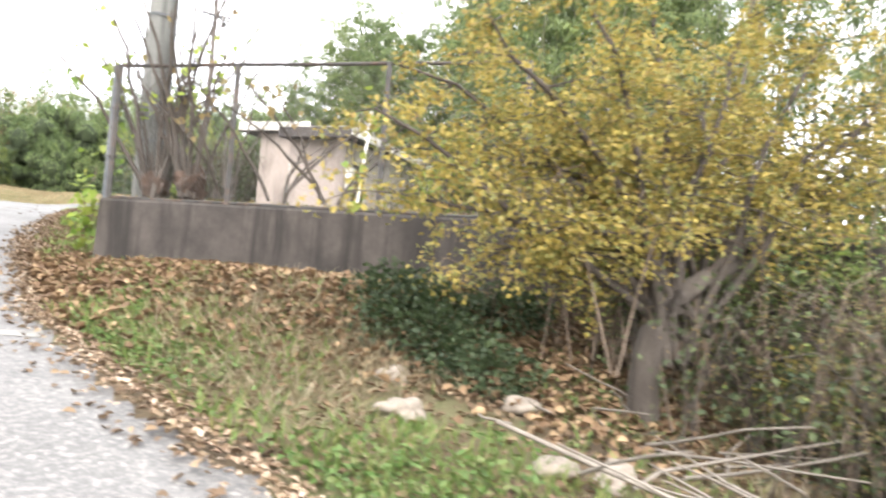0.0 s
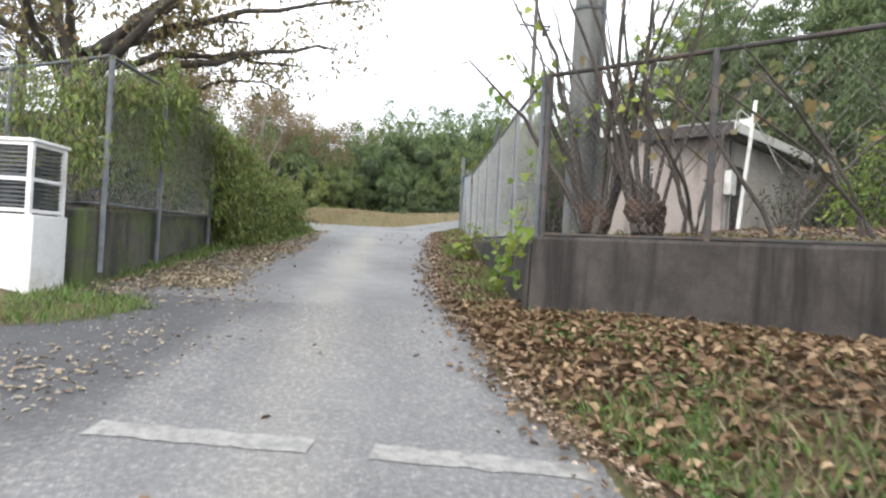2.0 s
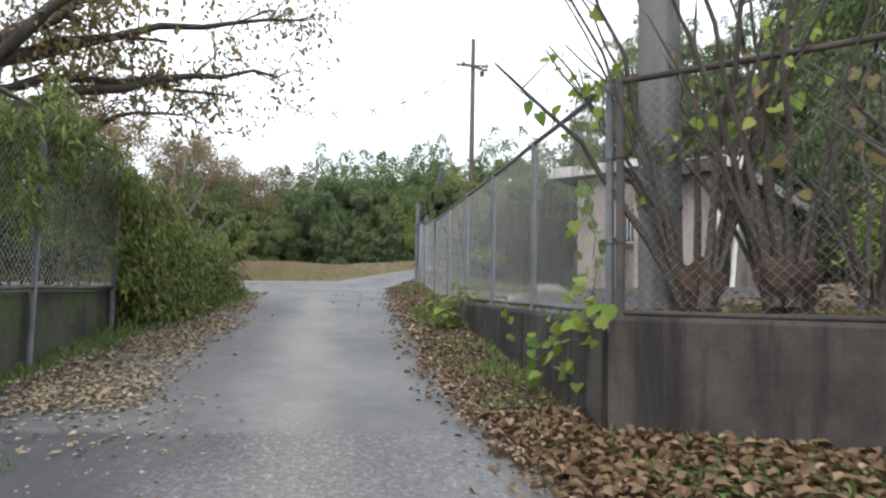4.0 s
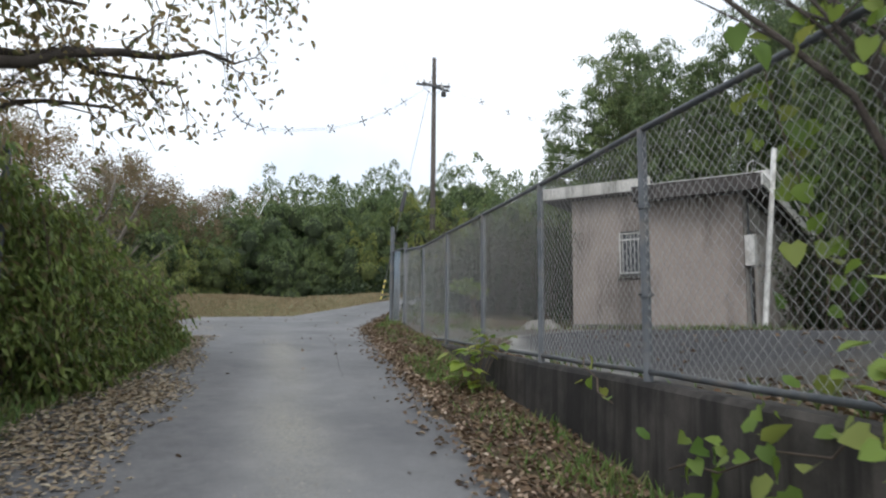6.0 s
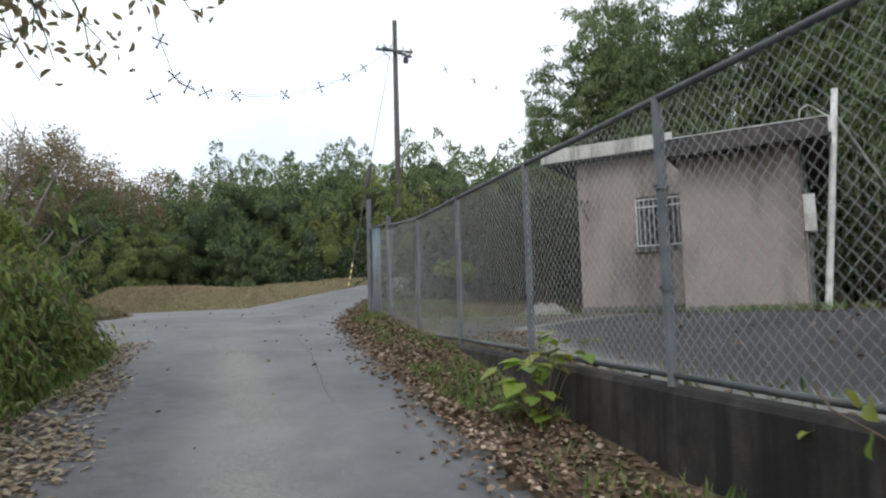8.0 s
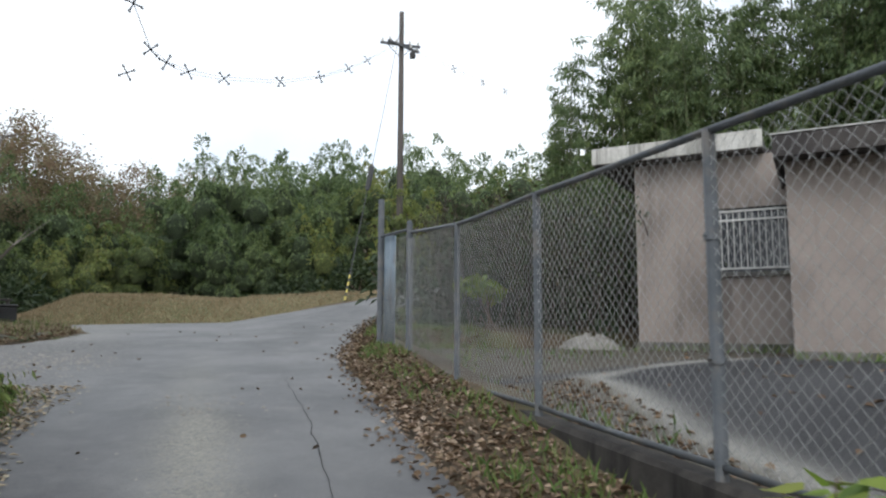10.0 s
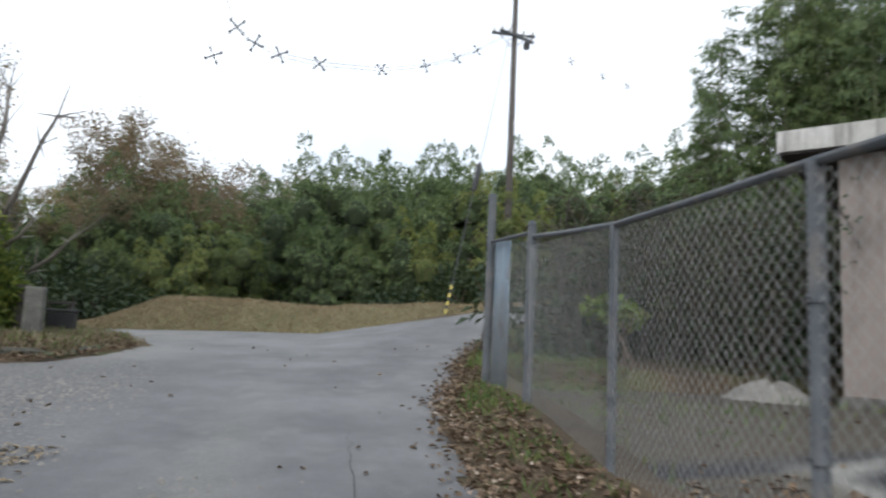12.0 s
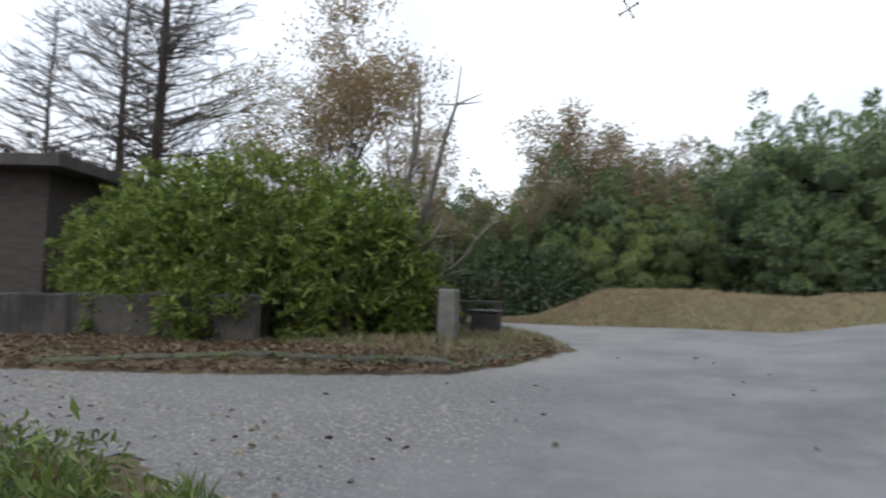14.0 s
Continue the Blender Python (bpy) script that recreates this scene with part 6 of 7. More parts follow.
def bush(label, spots, seed, n, leaf, width, mat, name="shrub", stems=10, rosette=0):
    """A shrub of leaf masses on short stems."""
    rng = np.random.default_rng(seed)
    o = np.array(spots[0][:3])
    base = float(land(o[0], o[1]))
    t = thing(name, label, "shrub", (o[0], o[1], base))
    o = np.array([o[0], o[1], base])
    c, w, st = [], [], []
    for k, (x, y, z, rx, rz) in enumerate(spots):
        if rosette:
            a, d = ball_leaves(np.array([x, y, z]) - o, (rx, rx, rz), n // rosette, seed * 13 + k, 0.6)
            c.append(np.repeat(a, rosette, 0) + rng.normal(0, 0.035, (n // rosette * rosette, 3)))
            w.append(np.repeat(d, rosette, 0) * 0.55 + rng.normal(0, 0.6, (n // rosette * rosette, 3)))
        else:
            a, d = ball_leaves(np.array([x, y, z]) - o, (rx, rx, rz), n, seed * 13 + k, 0.45)
            c.append(a)
            w.append(d * 0.9 + np.array([0, 0, -0.25]))
        for _ in range(stems // 3 + 1):
            st.append(np.array([(x - o[0] + rng.normal(0, 0.2), y - o[1] + rng.normal(0, 0.2), float(land(x, y)) - base - 0.1, 0.025), (x - o[0] + rng.normal(0, 0.3), y - o[1] + rng.normal(0, 0.3), z - base, 0.01)]))
    part("leaves", leaves(np.concatenate(c), np.concatenate(w), leaf, width, seed=seed, flat=0.5, slim=leaf < 0.125 or rosette > 0), mat, t)
    tagged(part("stem_tangle", tubes(st, 4), TWIG, t), kind="stuff")


# the big evergreen shrub at the junction
bush("large rounded evergreen shrub with glossy green leaves", [(-9.6, 25.4, 3.6, 1.5, 1.2), (-8.3, 25.6, 3.5, 1.4, 1.3), (-7.2, 25.9, 3.2, 1.2, 1.1), (-10.8, 25.0, 3.6, 1.3, 1.2), (-9.0, 25.6, 4.6, 1.4, 1.0), (-10.4, 25.6, 4.6, 1.3, 1.0), (-7.8, 26.2, 4.4, 1.2, 0.9), (-6.6, 26.2, 2.95, 0.7, 0.6), (-11.8, 25.2, 3.9, 1.1, 1.1), (-8.9, 24.7, 3.1, 0.9, 0.6), (-10.2, 24.5, 3.1, 0.9, 0.6), (-7.2, 25.5, 3.9, 0.9, 0.8), (-6.4, 25.9, 3.2, 0.5, 0.5)], 201, 6400, 0.145, 0.04, SHRUB, rosette=13)
bush("low green shrub at the lane's corner", [(-5.3, 20.1, 2.3, 0.5, 0.3), (-4.75, 19.8, 2.3, 0.45, 0.28), (-6.0, 20.0, 2.3, 0.5, 0.3), (-4.4, 19.2, 2.4, 0.4, 0.4), (-6.8, 19.8, 2.3, 0.5, 0.3)], 202, 1100, 0.08, 0.025, HEDGE)
bush("leafy green bush on the bank beside the lane", [(-4.25, 16.2, 2.3, 0.45, 0.6), (-4.25, 17.4, 2.4, 0.5, 0.6), (-4.4, 18.4, 2.4, 0.5, 0.5), (-4.2, 15.2, 2.2, 0.4, 0.5)], 203, 1600, 0.1, 0.028, HEDGE)


# trees with open crowns
def conical_tree(label, at, seed, h, r, n):
    """A bare straight tree with many slanting side branches and fine twigs."""
    rng = np.random.default_rng(seed)
    t = thing("bare_tree", label, "tree", at)
    part("trunk", tubes([[(rng.normal(0, 0.03), rng.normal(0, 0.03), h * s - 0.2, r * (1 - 0.9 * s) + 0.01) for s in np.linspace(0, 1, 10)]], 6), BARK, t)
    limbs_, twigs = [], []
    for k in range(n):
        s = 0.12 + 0.86 * k / n
        a, L = rng.uniform(0, 6.28), h * (0.32 * (1 - s) + 0.04) * rng.uniform(0.7, 1.15)
        up = rng.uniform(0.1, 0.45)
        p = np.array([(math.cos(a) * L * u + rng.normal(0, 0.04), math.sin(a) * L * u + rng.normal(0, 0.04), h * s + L * u * up + 0.12 * L * u * u, 0.03 * (1 - 0.75 * u) * (1.3 - s)) for u in np.linspace(0, 1, 6)])
        limbs_.append(p)
        for _ in range(9):
            q = p[rng.integers(1, 6), :3]
            b, M = a + rng.normal(0, 0.9), L * rng.uniform(0.12, 0.35)
            e = q + np.array([math.cos(b) * M, math.sin(b) * M, M * rng.uniform(0.1, 0.7)])
            twigs.append(np.array([(*q, 0.012), (*e, 0.006)]))
            g = e + rng.normal(0, M * 0.35, 3)
            twigs.append(np.array([(*(0.5 * (q + e)), 0.009), (*g, 0.005)]))
    tagged(part("branchwork", tubes(limbs_ + twigs, 4), BARK, t), kind="stuff")


def open_tree(name, label, at, seed, r, h, spread, levels, kids, leaf_mat, per, leaf=0.09, radius=0.3, lean=(0, 0), upright=0.5, first=0.35, bark=BARK):
    paths, tips = limbs(seed, r, h, spread, levels, kids, lean, upright, first)
    t = thing(name, label, "tree", at)
    part("trunk", tubes(paths, 6), bark, t)
    if per:
        c, w = tip_leaves(tips, per, radius, seed)
        part("crown", leaves(c, w, leaf, leaf * 0.55, seed=seed), leaf_mat, t)
    return t


# the old tree over the lane, boughs reaching out above the road
def lane_tree():
    rng = np.random.default_rng(61)
    at = np.array([-6.65, 13.6, 1.7])
    t = thing("spreading_tree", "large spreading tree with withered leaves over the lane", "tree", at)
    part("trunk", tubes([[(0, 0, -0.3, 0.27), (0.02, 0, 1.2, 0.21), (0.0, 0.05, 2.4, 0.19), (0.05, 0.1, 3.0, 0.15)]], 8), BARK, t)
    ends = [((-2.8, 16.8, 6.1), 0.085), ((-3.6, 16.8, 5.6), 0.07), ((-4.3, 16.6, 5.2), 0.06), ((-2.6, 17.0, 7.2), 0.08), ((-4.5, 15.6, 6.0), 0.08), ((-5.4, 14.6, 5.9), 0.09), ((-7.7, 13.5, 6.2), 0.1), ((-8.6, 12.6, 5.6), 0.08), ((-8.2, 14.6, 6.8), 0.09), ((-6.2, 12.2, 7.0), 0.08), ((-3.6, 15.4, 7.6), 0.08), ((-5.2, 16.6, 7.4), 0.07), ((-3.3, 13.4, 7.0), 0.08), ((-7.0, 10.6, 6.0), 0.07)]
    c, w = [], []
    for k, (e, r) in enumerate(ends):
        e = np.array(e) - at
        b0 = np.array([0.03, 0.08, rng.uniform(2.3, 3.0)])
        mid = b0 * 0.5 + e * 0.5 + np.array([0, 0, 0.35]) + rng.normal(0, 0.2, 3)
        pts = []
        for s in np.linspace(0, 1, 10):
            p = (1 - s) ** 2 * b0 + 2 * s * (1 - s) * mid + s * s * e + rng.normal(0, 0.05, 3) * (0 < s)
            pts.append((*p, 1.2 * r * (1 - 0.85 * s) + 0.006))
        pts = np.array(pts)
        bough = part("bough", tubes([pts], 6), BARK, t)
        tw = []
        for j in range(14):
            i = rng.integers(3, 10)
            q = pts[i, :3]
            d = rng.normal(0, 0.5, 3) + (e - mid) * 0.25
            L = rng.uniform(0.35, 1.0)
            d = d / np.linalg.norm(d) * L
            m1 = q + d * 0.6 + np.array([0, 0, 0.1])
            tip = q + d + np.array([0, 0, -0.12])
            tw.append(np.array([(*q, 0.014), (*m1, 0.009), (*tip, 0.003)]))
            for _ in range(3):
                o = m1 + rng.normal(0, 0.3, 3)
                tw.append(np.array([(*m1, 0.006), (*o, 0.002)]))
                n = 6
                c.append(o + rng.normal(0, 0.15, (n, 3)))
                w.append(rng.normal(0, 0.5, (n, 3)) + np.array([0, 0, -0.7]))
            n = 7
            c.append(m1 + (tip - m1) * rng.random((n, 1)) + rng.normal(0, 0.12, (n, 3)))
            w.append(rng.normal(0, 0.5, (n, 3)) + np.array([0, 0, -0.7]))
        tagged(part("twig", tubes(tw, 4), BARK, bough), kind="stuff")
    part("crown", leaves(np.concatenate(c), np.concatenate(w), 0.115, 0.055, seed=62, flat=0.4), BROWNLEAF, t)


lane_tree()
conical_tree("tall bare conical tree behind the evergreen shrub", (-17.2, 29.6, 2.0), 303, 13.5, 0.24, 210)
conical_tree("slender bare conical tree behind the evergreen shrub", (-19.2, 29.8, 2.0), 304, 11.5, 0.18, 150)
conical_tree("bare young tree beside the conical trees", (-20.8, 28.6, 2.0), 308, 9.5, 0.14, 110)
open_tree("autumn_tree", "thin tree with sparse rusty leaves", (-11.6, 30.4, 2.3), 305, 0.13, 4.3, 0.6, 3, 6, RUST, 46, 0.08, 0.17, (0.05, 0), 0.6, 0.3)
open_tree("autumn_tree", "slim tree with thin brown and yellow leaves", (-13.2, 31.0, 2.4), 306, 0.12, 4.2, 0.6, 3, 6, BROWNLEAF, 40, 0.08, 0.17, (0.05, 0), 0.6, 0.3)
open_tree("autumn_tree", "young tree with sparse rusty leaves beside the lamp", (-10.4, 33.5, 2.2), 309, 0.1, 3.8, 0.7, 3, 5, RUST, 28, 0.075, 0.13, (0.05, 0), 0.4, 0.2)
open_tree("autumn_tree", "young tree with thin rusty leaves on the low ground", (-14.0, 36.0, 1.8), 310, 0.12, 4.4, 0.8, 3, 5, RUST, 34, 0.08, 0.14, (0.05, 0), 0.4, 0.2)


def dead_tree():
    rng = np.random.default_rng(71)
    at = np.array([-7.75, 27.3, 2.7])
    t = thing("dead_tree", "small dead tree with bare grey branches", "tree", at)
    part("trunk", tubes([[(0, 0, -0.2, 0.1), (0.05, -0.03, 0.7, 0.085), (0.1, -0.05, 1.3, 0.075)]], 6), PALEBARK, t)
    for e, r in (((-5.65, 25.55, 6.0), 0.05), ((-6.6, 26.2, 6.5), 0.05), ((-7.0, 26.7, 6.4), 0.04), ((-5.9, 25.7, 4.5), 0.045), ((-5.5, 26.0, 4.2), 0.04), ((-7.7, 27.0, 6.0), 0.04), ((-6.3, 26.0, 4.9), 0.04)):
        e = np.array(e) - at
        b0 = np.array([0.1, -0.05, rng.uniform(0.8, 1.3)])
        pts = np.array([(*(b0 + (e - b0) * s + np.array([0, 0, -0.35 * math.sin(s * 3.1)]) + rng.normal(0, 0.03, 3)), 1.5 * r * (1 - 0.8 * s) + 0.008) for s in np.linspace(0, 1, 9)])
        b = part("branch", tubes([pts], 6), PALEBARK, t)
        tw = []
        for _ in range(14):
            q = pts[rng.integers(3, 9), :3]
            g = q + rng.normal(0, 0.33, 3) + np.array([0.1, -0.1, 0.2])
            tw.append(np.array([(*q, 0.014), (*g, 0.005)]))
        tagged(part("twig", tubes(tw, 4), PALEBARK, b), kind="stuff")


dead_tree()


# ---- small ground cover ----
def scatter(n, x0, x1, y0, y1, ok, seed):
    rng = np.random.default_rng(seed)
    x, y = rng.uniform(x0, x1, n), rng.uniform(y0, y1, n)
    k = rng.random(n) < ok(x, y)
    return x[k], y[k]


def open_side(x, y):
    """True outside the walled yard."""
    return (behind_wall(x, y) < -0.13) | ((y > 23.7) & (x < 2.6))


def leaf_litter():
    """Fallen leaves lying on verges, road edges and under the walls."""
    def dense(x, y):
        sd = inside(ROAD_AREA, x, y)
        edge = np.exp(-((sd - 0.12) / 0.22) ** 2) * (x > -2.6)
        right = (sd > 0) * (x > -1) * open_side(x, y) * np.where(y < 10.5, smooth(1.6, 0.3, -behind_wall(x, y)) * 1.0 + 0.4, 0.8)
        lane = (sd < 0) * (0.0015 + 0.02 * smooth(-3.2, -4.4, x) * (y > 19.5) * (y < 22))
        kerb = (sd > 0) * (sd < 1.6) * (x < -4.6) * (y > 21.5) * (y < 27) * 0.9
        return np.clip(np.maximum.reduce([edge * (0.9 - 0.5 * (y > 24)), right, lane, kerb]), 0, 1) * open_side(x, y)
    x, y = scatter(260000, -12, 5, -1, 27.5, dense, 401)
    rng = np.random.default_rng(402)
    z = sheet(x, y) + np.where(inside(ROAD_AREA, x, y) < 0.1, 0.06, 0.012) + 0.03 * rng.random(len(x)) * (inside(ROAD_AREA, x, y) > 0.1)
    a = rng.uniform(0, 6.28, len(x))
    w = np.stack([np.cos(a), np.sin(a), rng.normal(0, 0.22, len(x))], -1)
    me = leaves(np.stack([x, y, z], -1), w, 0.06, 0.036, fold=0.3, seed=403, spread=0.05, flat=0.75)
    tagged(part("leaf_litter", me, LITTER), "drifts of brown fallen leaves along the verge", "leaves", kind="stuff")
    def drift(x, y):
        into = x + 3.0 + 0.12 * wobble(x, y, 1.7) + 0.1 * smooth(14, 19, y) + 0.25 * smooth(16, 20, y)
        d = smooth(0.12, -0.25, into) * smooth(9.6, 11.0, y + 0.4 * wobble(x, y, 1.1)) * (y < 20.6) * np.clip(0.75 + 0.6 * wobble(x, y, 2.6, 3), 0.15, 1)
        stray = 0.1 * smooth(-2.2, -3.2, x) * smooth(4.5, 6.5, y) * (y < 11) * np.clip(0.3 + wobble(x, y, 1.5, 8), 0, 1)
        return np.maximum(d, stray) * (inside(ROAD_AREA, x, y) < -0.06)
    x, y = scatter(60000, -4.7, -2.0, 4, 20.8, drift, 406)
    a = rng.uniform(0, 6.28, len(x))
    w = np.stack([np.cos(a), np.sin(a), rng.normal(0, 0.22, len(x))], -1)
    z = sheet(x, y) + np.where(inside(ROAD_AREA, x, y) < 0.1, 0.06, 0.015) + 0.015 * rng.random(len(x)) * (x < -3.2)
    tagged(part("leaf_litter", leaves(np.stack([x, y, z], -1), w, 0.06, 0.036, fold=0.15, seed=407, spread=0.05, flat=0.85, slim=True), PALE_LITTER), "drift of bleached tan leaves beside the lane", "leaves", kind="stuff")
    # a pale line of curled leaves blown against the lane's edge
    def rim(x, y):
        sd = inside(ROAD_AREA, x, y)
        return np.maximum(np.exp(-((sd - 0.1) / 0.14) ** 2), 0.22 * (sd > 0.1) * (sd < 1.2) * (y > 10)) * (x > -1.2) * np.clip(0.55 + 0.5 * wobble(x, y, 1.4, 9), 0.1, 1) * open_side(x, y)
    x, y = scatter(90000, -1.2, 3.2, -1, 24, rim, 408)
    a = rng.uniform(0, 6.28, len(x))
    w = np.stack([np.cos(a), np.sin(a), rng.normal(0, 0.25, len(x))], -1)
    z = sheet(x, y) + np.where(inside(ROAD_AREA, x, y) < 0.1, 0.062, 0.03)
    tagged(part("leaf_litter", leaves(np.stack([x, y, z], -1), w, 0.05, 0.032, fold=0.25, seed=409, spread=0.05, flat=0.8, slim=True), PALE_LITTER), "pale line of fallen leaves along the lane's edge", "leaves", kind="stuff")
    # bigger plane-like leaves heaped at the foot of the south wall
    x, y = scatter(42000, -0.6, 5.2, 3.0, 10.2, lambda x, y: (inside(ROAD_AREA, x, y) > 0.15) * smooth(3.6, 0.6, -behind_wall(x, y)) * (behind_wall(x, y) < -0.14) * np.clip(0.6 + 0.5 * wobble(x, y, 1.9, 1), 0.05, 1), 404)
    z = sheet(x, y) + 0.02 + 0.06 * rng.random(len(x))
    a = rng.uniform(0, 6.28, len(x))
    w = np.stack([np.cos(a), np.sin(a), rng.normal(0, 0.35, len(x))], -1)
    tagged(part("leaf_heap", leaves(np.stack([x, y, z], -1), w, 0.085, 0.055, fold=0.4, seed=405, spread=0.1, flat=0.7), LITTER), "heap of large curled brown leaves under the wall", "leaves", kind="stuff")


leaf_litter()


def grass():
    def dense(x, y):
        sd = inside(ROAD_AREA, x, y)
        patch = np.clip(0.5 + 1.4 * wobble(x, y, 1.6, 2) + 0.6 * wobble(x, y, 4.1), 0.05, 1)
        right = (x > -1) * (x < 6) * open_side(x, y) * smooth(0.1, 0.35, sd) * patch * np.where(y < 10.5, (0.35 + 0.65 * smooth(0.4, 1.4, -behind_wall(x, y))) * (0.3 + 0.7 * smooth(1.7, 0.8, sd)), 0.9)
        left = (x < -3) * (x > -4.7) * (y > 8.3) * (y < 21) * smooth(-0.2, 0.02, sd)
        tip = (x < -4.4) * (x > -8) * (y > 24.5) * (y < 30) * smooth(0.05, 0.4, sd) * 0.25
        return np.maximum.reduce([right, left, tip])
    x, y = scatter(190000, -8, 5, 0.5, 30, dense, 411)
    rng = np.random.default_rng(412)
    z = sheet(x, y) - 0.01
    w = np.stack([rng.normal(0, 0.45, len(x)), rng.normal(0, 0.45, len(x)), np.ones(len(x))], -1)
    tagged(part("verge_grass", leaves(np.stack([x, y, z], -1), w, 0.13, 0.014, seed=413, spread=0.25, flat=0.0, slim=True), GRASS), "patchy green grass and weeds on the verge", "grass", kind="stuff")
    x, y = scatter(11000, 0.6, 4.8, 1.0, 6.5, lambda x, y: (inside(ROAD_AREA, x, y) > 0.45) * np.clip(wobble(x, y, 1.3, 5) + 0.35, 0, 1) * (behind_wall(x, y) < -0.9), 414)
    z = sheet(x, y) - 0.01
    w = np.stack([rng.normal(0.2, 0.6, len(x)), rng.normal(-0.1, 0.6, len(x)), np.full(len(x), 0.8)], -1)
    tagged(part("dry_grass", leaves(np.stack([x, y, z], -1), w, 0.2, 0.006, seed=415, spread=0.35, flat=0.0, slim=True), DRYGRASS), "matted dry grass stalks on the bank", "grass", kind="stuff")

    # dry tufts on the tip of the corner plot
    x, y = scatter(9000, -7.5, -4.4, 24.4, 29.0, lambda x, y: smooth(0.0, 0.3, inside(ROAD_AREA, x, y)) * (x > -7.5), 418)
    w = np.stack([rng.normal(0, 0.6, len(x)), rng.normal(0, 0.6, len(x)), np.full(len(x), 0.8)], -1)
    tagged(part("dry_grass", leaves(np.stack([x, y, sheet(x, y) - 0.01], -1), w, 0.12, 0.014, seed=419, spread=0.3, flat=0.0, slim=True), DRYGRASS), "short dry yellow grass on the corner plot", "grass", kind="stuff")
    # low broad-leaved weeds among the leaves below the wall
    x, y = scatter(60000, 0.2, 4.2, 2.0, 10.0, lambda x, y: (inside(ROAD_AREA, x, y) > 0.2) * (behind_wall(x, y) < -0.25) * np.clip(0.05 + 1.0 * wobble(x, y, 1.9, 7), 0, 0.5) * (0.3 + 0.7 * smooth(1.7, 0.8, inside(ROAD_AREA, x, y))), 416)
    a = rng.uniform(0, 6.28, len(x))
    w = np.stack([np.cos(a), np.sin(a), rng.uniform(0.1, 0.9, len(x))], -1)
    tagged(part("verge_weeds", leaves(np.stack([x, y, sheet(x, y) + 0.03 + 0.05 * rng.random(len(x))], -1), w, 0.05, 0.026, seed=417, spread=0.2, flat=0.6, slim=True), GRASS), "low broad-leaved green weeds among the fallen leaves", "weeds", kind="stuff")


grass()


def yard_scatter():
    """Weeds along the hut and the fence, leaves blown over the yard, grit on the lane."""
    rng = np.random.default_rng(421)
    inv = HUT.inverted()
    x, y = rng.uniform(0.6, 10, 40000), rng.uniform(8, 24.3, 40000)
    q = np.array([inv @ Vector((a, b, 0)) for a, b in zip(x, y)])
    front = np.where(q[:, 0] < 2.45, q[:, 1], q[:, 1] + 1.85)
    near = np.exp(-((front + 0.25) / 0.3) ** 2) * (q[:, 0] > -0.8) * (q[:, 0] < 5.2) * (front < -0.02)
    fence = np.exp(-((behind_wall(x, y) - 0.25) / 0.25) ** 2) * 0.35 + smooth(20.5, 23.5, y) * smooth(5, 2, x) * 0.5
    k = rng.random(len(x)) < np.maximum(near * np.clip(0.6 + wobble(x, y, 2.0), 0, 1), fence * np.clip(0.3 + wobble(x, y, 1.4, 2), 0, 1))
    x, y = x[k], y[k]
    w = np.stack([rng.normal(0, 0.5, len(x)), rng.normal(0, 0.5, len(x)), np.ones(len(x))], -1)
    tagged(part("yard_weeds", leaves(np.stack([x, y, yard_height(x, y) - 0.01], -1), w, 0.16, 0.018, seed=422, spread=0.25, flat=0.0, slim=True), GRASS), "weeds growing along the hut and the fence", "weeds", kind="stuff")
    x, y = rng.uniform(0.5, 11, 36000), rng.uniform(5, 24.3, 36000)
    k = (behind_wall(x, y) > 0.15) & (rng.random(len(x)) < 0.02 + 0.45 * smooth(7, 10, x) + 0.95 * smooth(12.0, 10.2, y) + 0.75 * smooth(0.1, -0.25, x - np.interp(y, [12.5, 14.5, 16, 17, 18.2, 19.2, 20], [0.6, 0.7, 0.9, 1.1, 1.55, 1.95, 2.1])) * (y < 20))
    x, y = x[k], y[k]
    a = rng.uniform(0, 6.28, len(x))
    w = np.stack([np.cos(a), np.sin(a), rng.normal(0, 0.2, len(x))], -1)
    tagged(part("yard_leaves", leaves(np.stack([x, y, yard_height(x, y) + 0.012], -1), w, 0.07, 0.045, fold=0.3, seed=423, spread=0.05, flat=0.8), LITTER), "brown leaves blown over the yard", "leaves", kind="stuff")
    # loose grit: small pebbles on the lane's crown and at the junction's edge
    x, y = rng.uniform(-9, -0.5, 60000), rng.uniform(1, 24, 60000)
    mid = np.interp(y, [0, 6, 10, 14, 18, 22, 26], [-0.9, -1.45, -1.85, -1.95, -2.1, -2.3, -2.4])
    want = np.maximum(0.3 * np.exp(-((x - mid) / 0.3) ** 2) * (y < 20), 0.7 * smooth(-2.9, -4.2, x) * smooth(19, 20.5, y) * smooth(24, 22, y) * np.clip(0.5 + wobble(x, y, 1.2), 0, 1))
    want = np.maximum(want, 0.25 * smooth(-2.0, -3.2, x) * smooth(11, 8, y)) * (inside(ROAD_AREA, x, y) < -0.02)
    k = rng.random(len(x)) < want
    x, y = x[k], y[k]
    r = rng.uniform(0.005, 0.015, len(x)) * (1 + 1.0 * (y > 19))
    o = np.array([(1, 0, 0), (0, 1, 0), (-1, 0, 0), (0, -1, 0), (0, 0, 0.8)])
    z = land(x, y)
    v = (np.stack([x, y, z], -1)[:, None] + r[:, None, None] * (o[None] * rng.uniform(0.7, 1.2, (len(x), 5, 1)))).reshape(-1, 3)
    i = np.arange(len(x))[:, None] * 5
    f = np.concatenate([i + np.array([[a, b, 4]]) for a, b in ((0, 1), (1, 2), (2, 3), (3, 0))], 0)
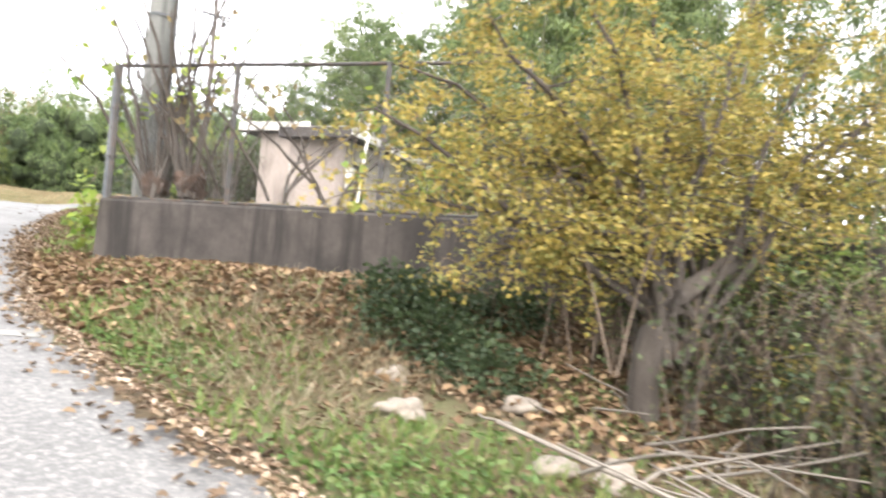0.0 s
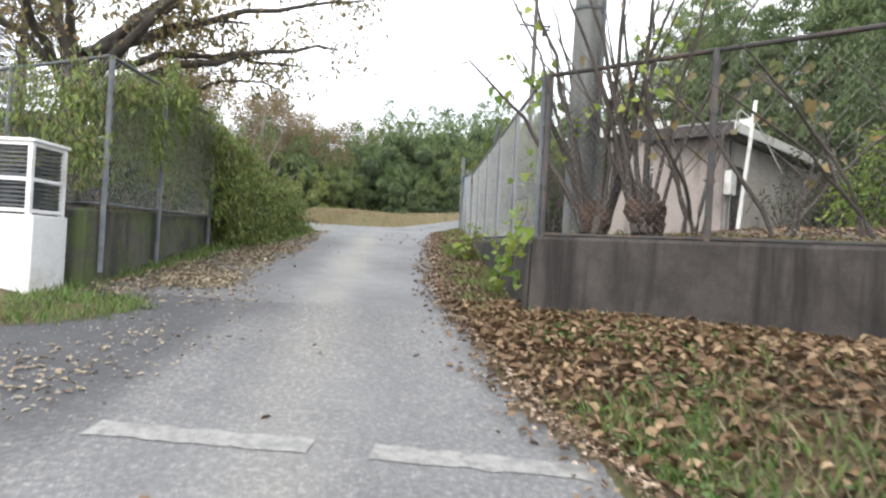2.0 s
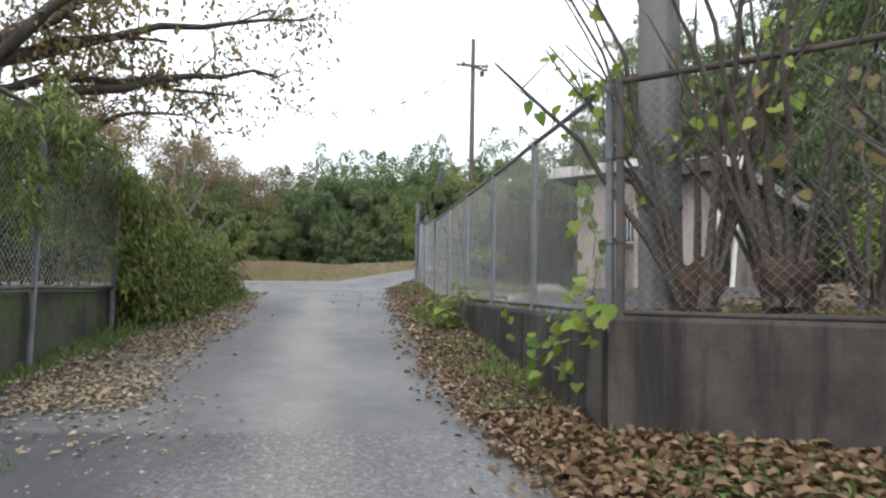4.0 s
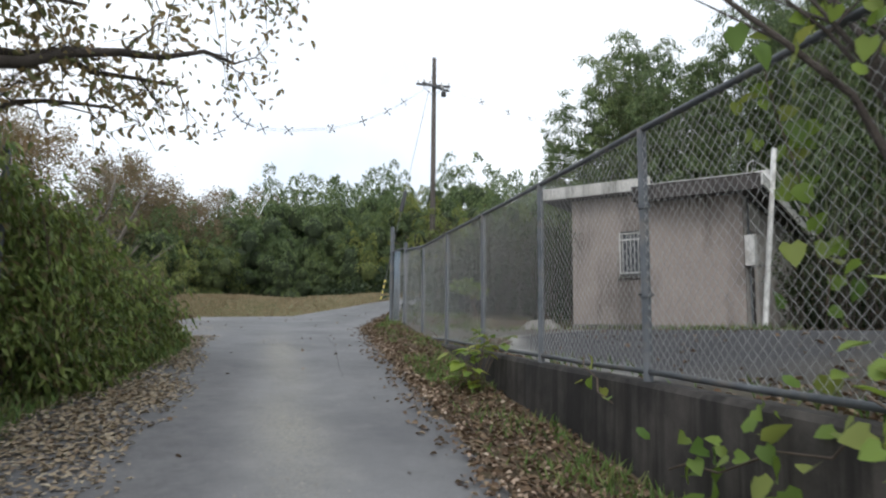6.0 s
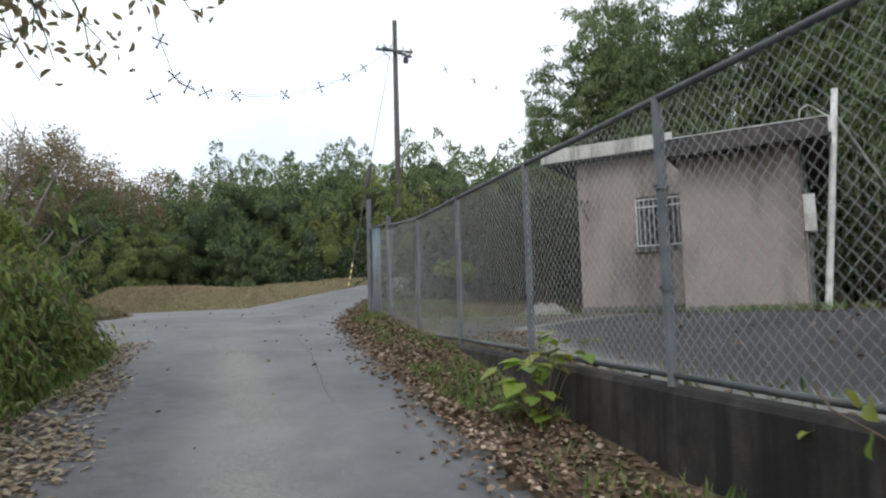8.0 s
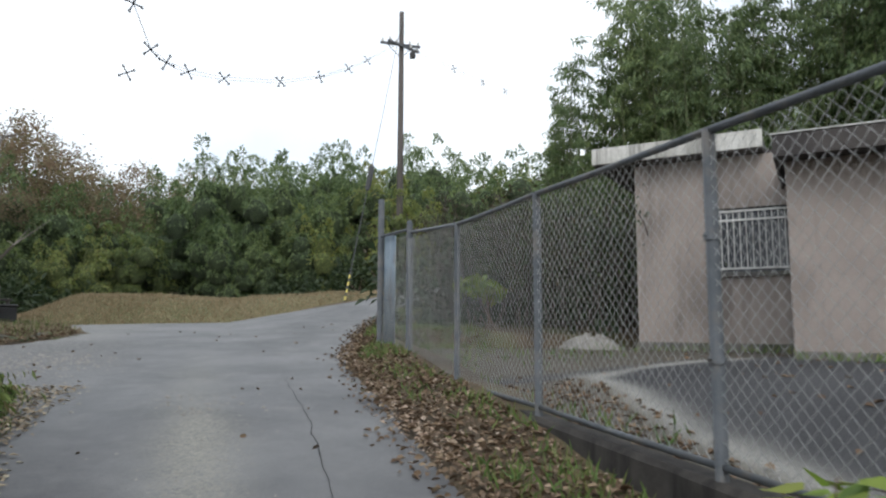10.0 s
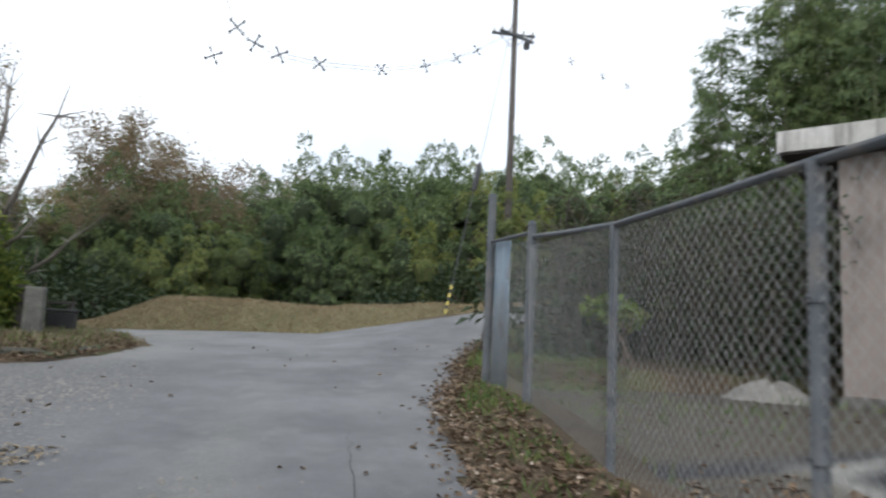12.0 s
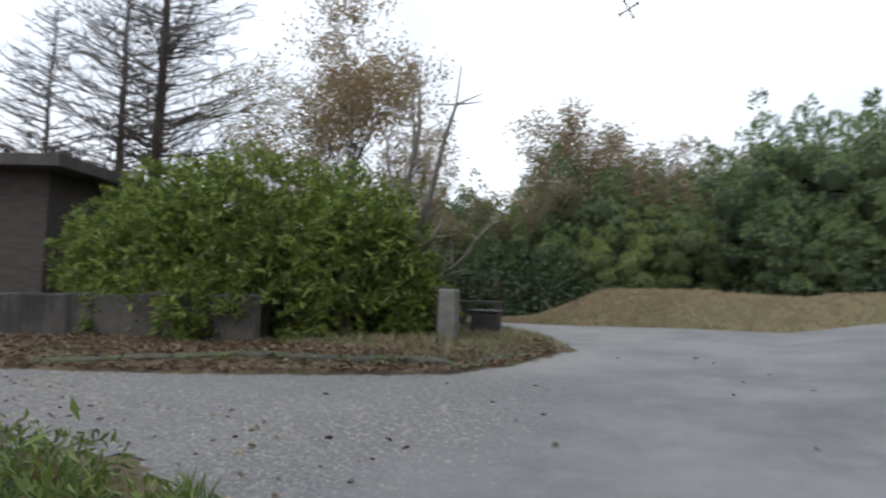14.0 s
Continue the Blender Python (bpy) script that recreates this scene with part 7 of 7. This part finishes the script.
    tagged(part("grit", from_arrays("grit", v, f), GRAVEL), "loose pale grit lying on the asphalt", "grit", kind="stuff")


yard_scatter()
bush("small yellow-green bush behind the fence", [(2.7, 25.4, 3.6, 0.4, 0.16), (3.0, 25.5, 3.5, 0.3, 0.15)], 205, 260, 0.13, 0.09, LIME, "bush")
bush("green leafy bush on the bank beside the yellow tree", [(6.2, 4.2, 1.75, 0.6, 0.35), (6.9, 3.7, 1.85, 0.6, 0.4), (5.6, 4.5, 1.5, 0.5, 0.35), (7.4, 3.0, 1.5, 0.6, 0.4)], 206, 1100, 0.07, 0.035, HEDGE, "bush")
bush("yellowing low bush on the bank", [(6.0, 2.6, 0.8, 0.5, 0.35), (6.8, 2.2, 0.7, 0.5, 0.35), (5.4, 3.4, 0.8, 0.4, 0.3)], 207, 600, 0.06, 0.035, GOLD, "bush")
bush("tall evergreen bush behind the fence and cabinet", [(-6.8, 14.4, 2.8, 1.0, 0.9), (-8.2, 14.8, 3.0, 1.1, 1.0), (-5.9, 15.6, 2.9, 0.9, 0.9), (-9.4, 14.2, 2.8, 1.0, 0.9)], 208, 1100, 0.12, 0.05, DEEP, "bush")

bush("yellow-green leafy bush beside the hut", [(8.2, 15.7, 3.3, 0.8, 0.8), (8.5, 15.3, 4.3, 0.7, 0.7), (8.9, 15.9, 3.7, 0.8, 0.9)], 209, 700, 0.15, 0.07, LIME, "bush")

# dark growth filling the corner between hut, gate and wood
for _x, _y, _s in ((3.2, 26.6, 0.8), (4.6, 27.2, 0.9), (6.0, 27.8, 1.2), (7.4, 28.6, 1.3), (4.0, 28.0, 1.3), (5.6, 28.6, 1.3), (2.9, 25.9, 0.7), (4.0, 26.0, 0.75), (5.0, 26.3, 0.8), (6.2, 26.6, 0.8), (14.4, 22.4, 1.6), (15.6, 19.5, 1.6), (14.6, 16.8, 1.6), (15.2, 14.0, 1.6), (13.6, 9.4, 1.4), (16.4, 24.4, 1.6), (16.8, 11.0, 1.6), (14.8, 26.8, 1.8), (16.4, 27.6, 1.9), (15.9, 25.4, 1.8), (17.8, 26.0, 1.9), (13.4, 28.4, 1.7), (18.0, 22.0, 1.9), (18.2, 17.0, 1.9), (12.0, 19.6, 0.9), (11.6, 17.6, 0.9), (11.8, 15.4, 0.9), (10.8, 13.8, 0.8), (10.0, 12.0, 0.8), (9.6, 10.2, 0.8), (12.6, 21.4, 1.0), (13.0, 12.8, 1.1)):
    _k = BUSHES[0]
    if not in_hut(_x, _y, 0.9):
        set_plant("bush", "dark tangled evergreen bush behind the yard", "bush", (_x, _y, ground_z(_x, _y) - 0.1), _k[0], None, _k[1], None, _rng.uniform(0, 360), _s, "bushes behind the yard")

def wall_weeds():
    """Dead leaves and dry weeds heaped inside the south wall."""
    rng = np.random.default_rng(431)
    k = rng.uniform(0.3, 5.6, 2600)
    off = rng.uniform(0.14, 0.6, 2600)
    x = WALL_CORNER.x + WALL_DIR.x * k - WALL_DIR.y * off
    y = WALL_CORNER.y + WALL_DIR.y * k + WALL_DIR.x * off
    keep = behind_wall(x, y) > 0.13
    x, y = x[keep], y[keep]
    w = np.stack([rng.normal(0, 0.7, len(x)), rng.normal(0, 0.7, len(x)), rng.uniform(-0.1, 0.8, len(x))], -1)
    z = yard_height(x, y) + 0.01 + 0.1 * rng.random(len(x))
    tagged(part("wall_weeds", leaves(np.stack([x, y, z], -1), w, 0.1, 0.035, seed=432, spread=0.3, flat=0.3, slim=True), BROWNLEAF), "dead leaves and dry weeds heaped inside the wall", "weeds", kind="stuff")


wall_weeds()

# brambles hiding the far end of the south wall
for _k, (_x, _y, _s) in enumerate(((4.7, 5.0, 0.5), (5.5, 3.5, 0.75), (6.0, 2.9, 0.8), (6.5, 2.3, 0.85), (7.0, 1.7, 0.85), (5.6, 2.6, 0.6), (6.3, 1.6, 0.65), (7.4, 2.4, 0.9))):
    _t, _c = THICKETS[_k % 2] if _k % 3 else BANK_THICKETS[1]
    set_plant("bramble_thicket", "dense leafy bramble thicket covering the wall's end", "thicket", (_x, _y, float(land(_x, _y)) - 0.05), _t, None, _c, None, _rng.uniform(0, 360), _s, "brambles on the bank")
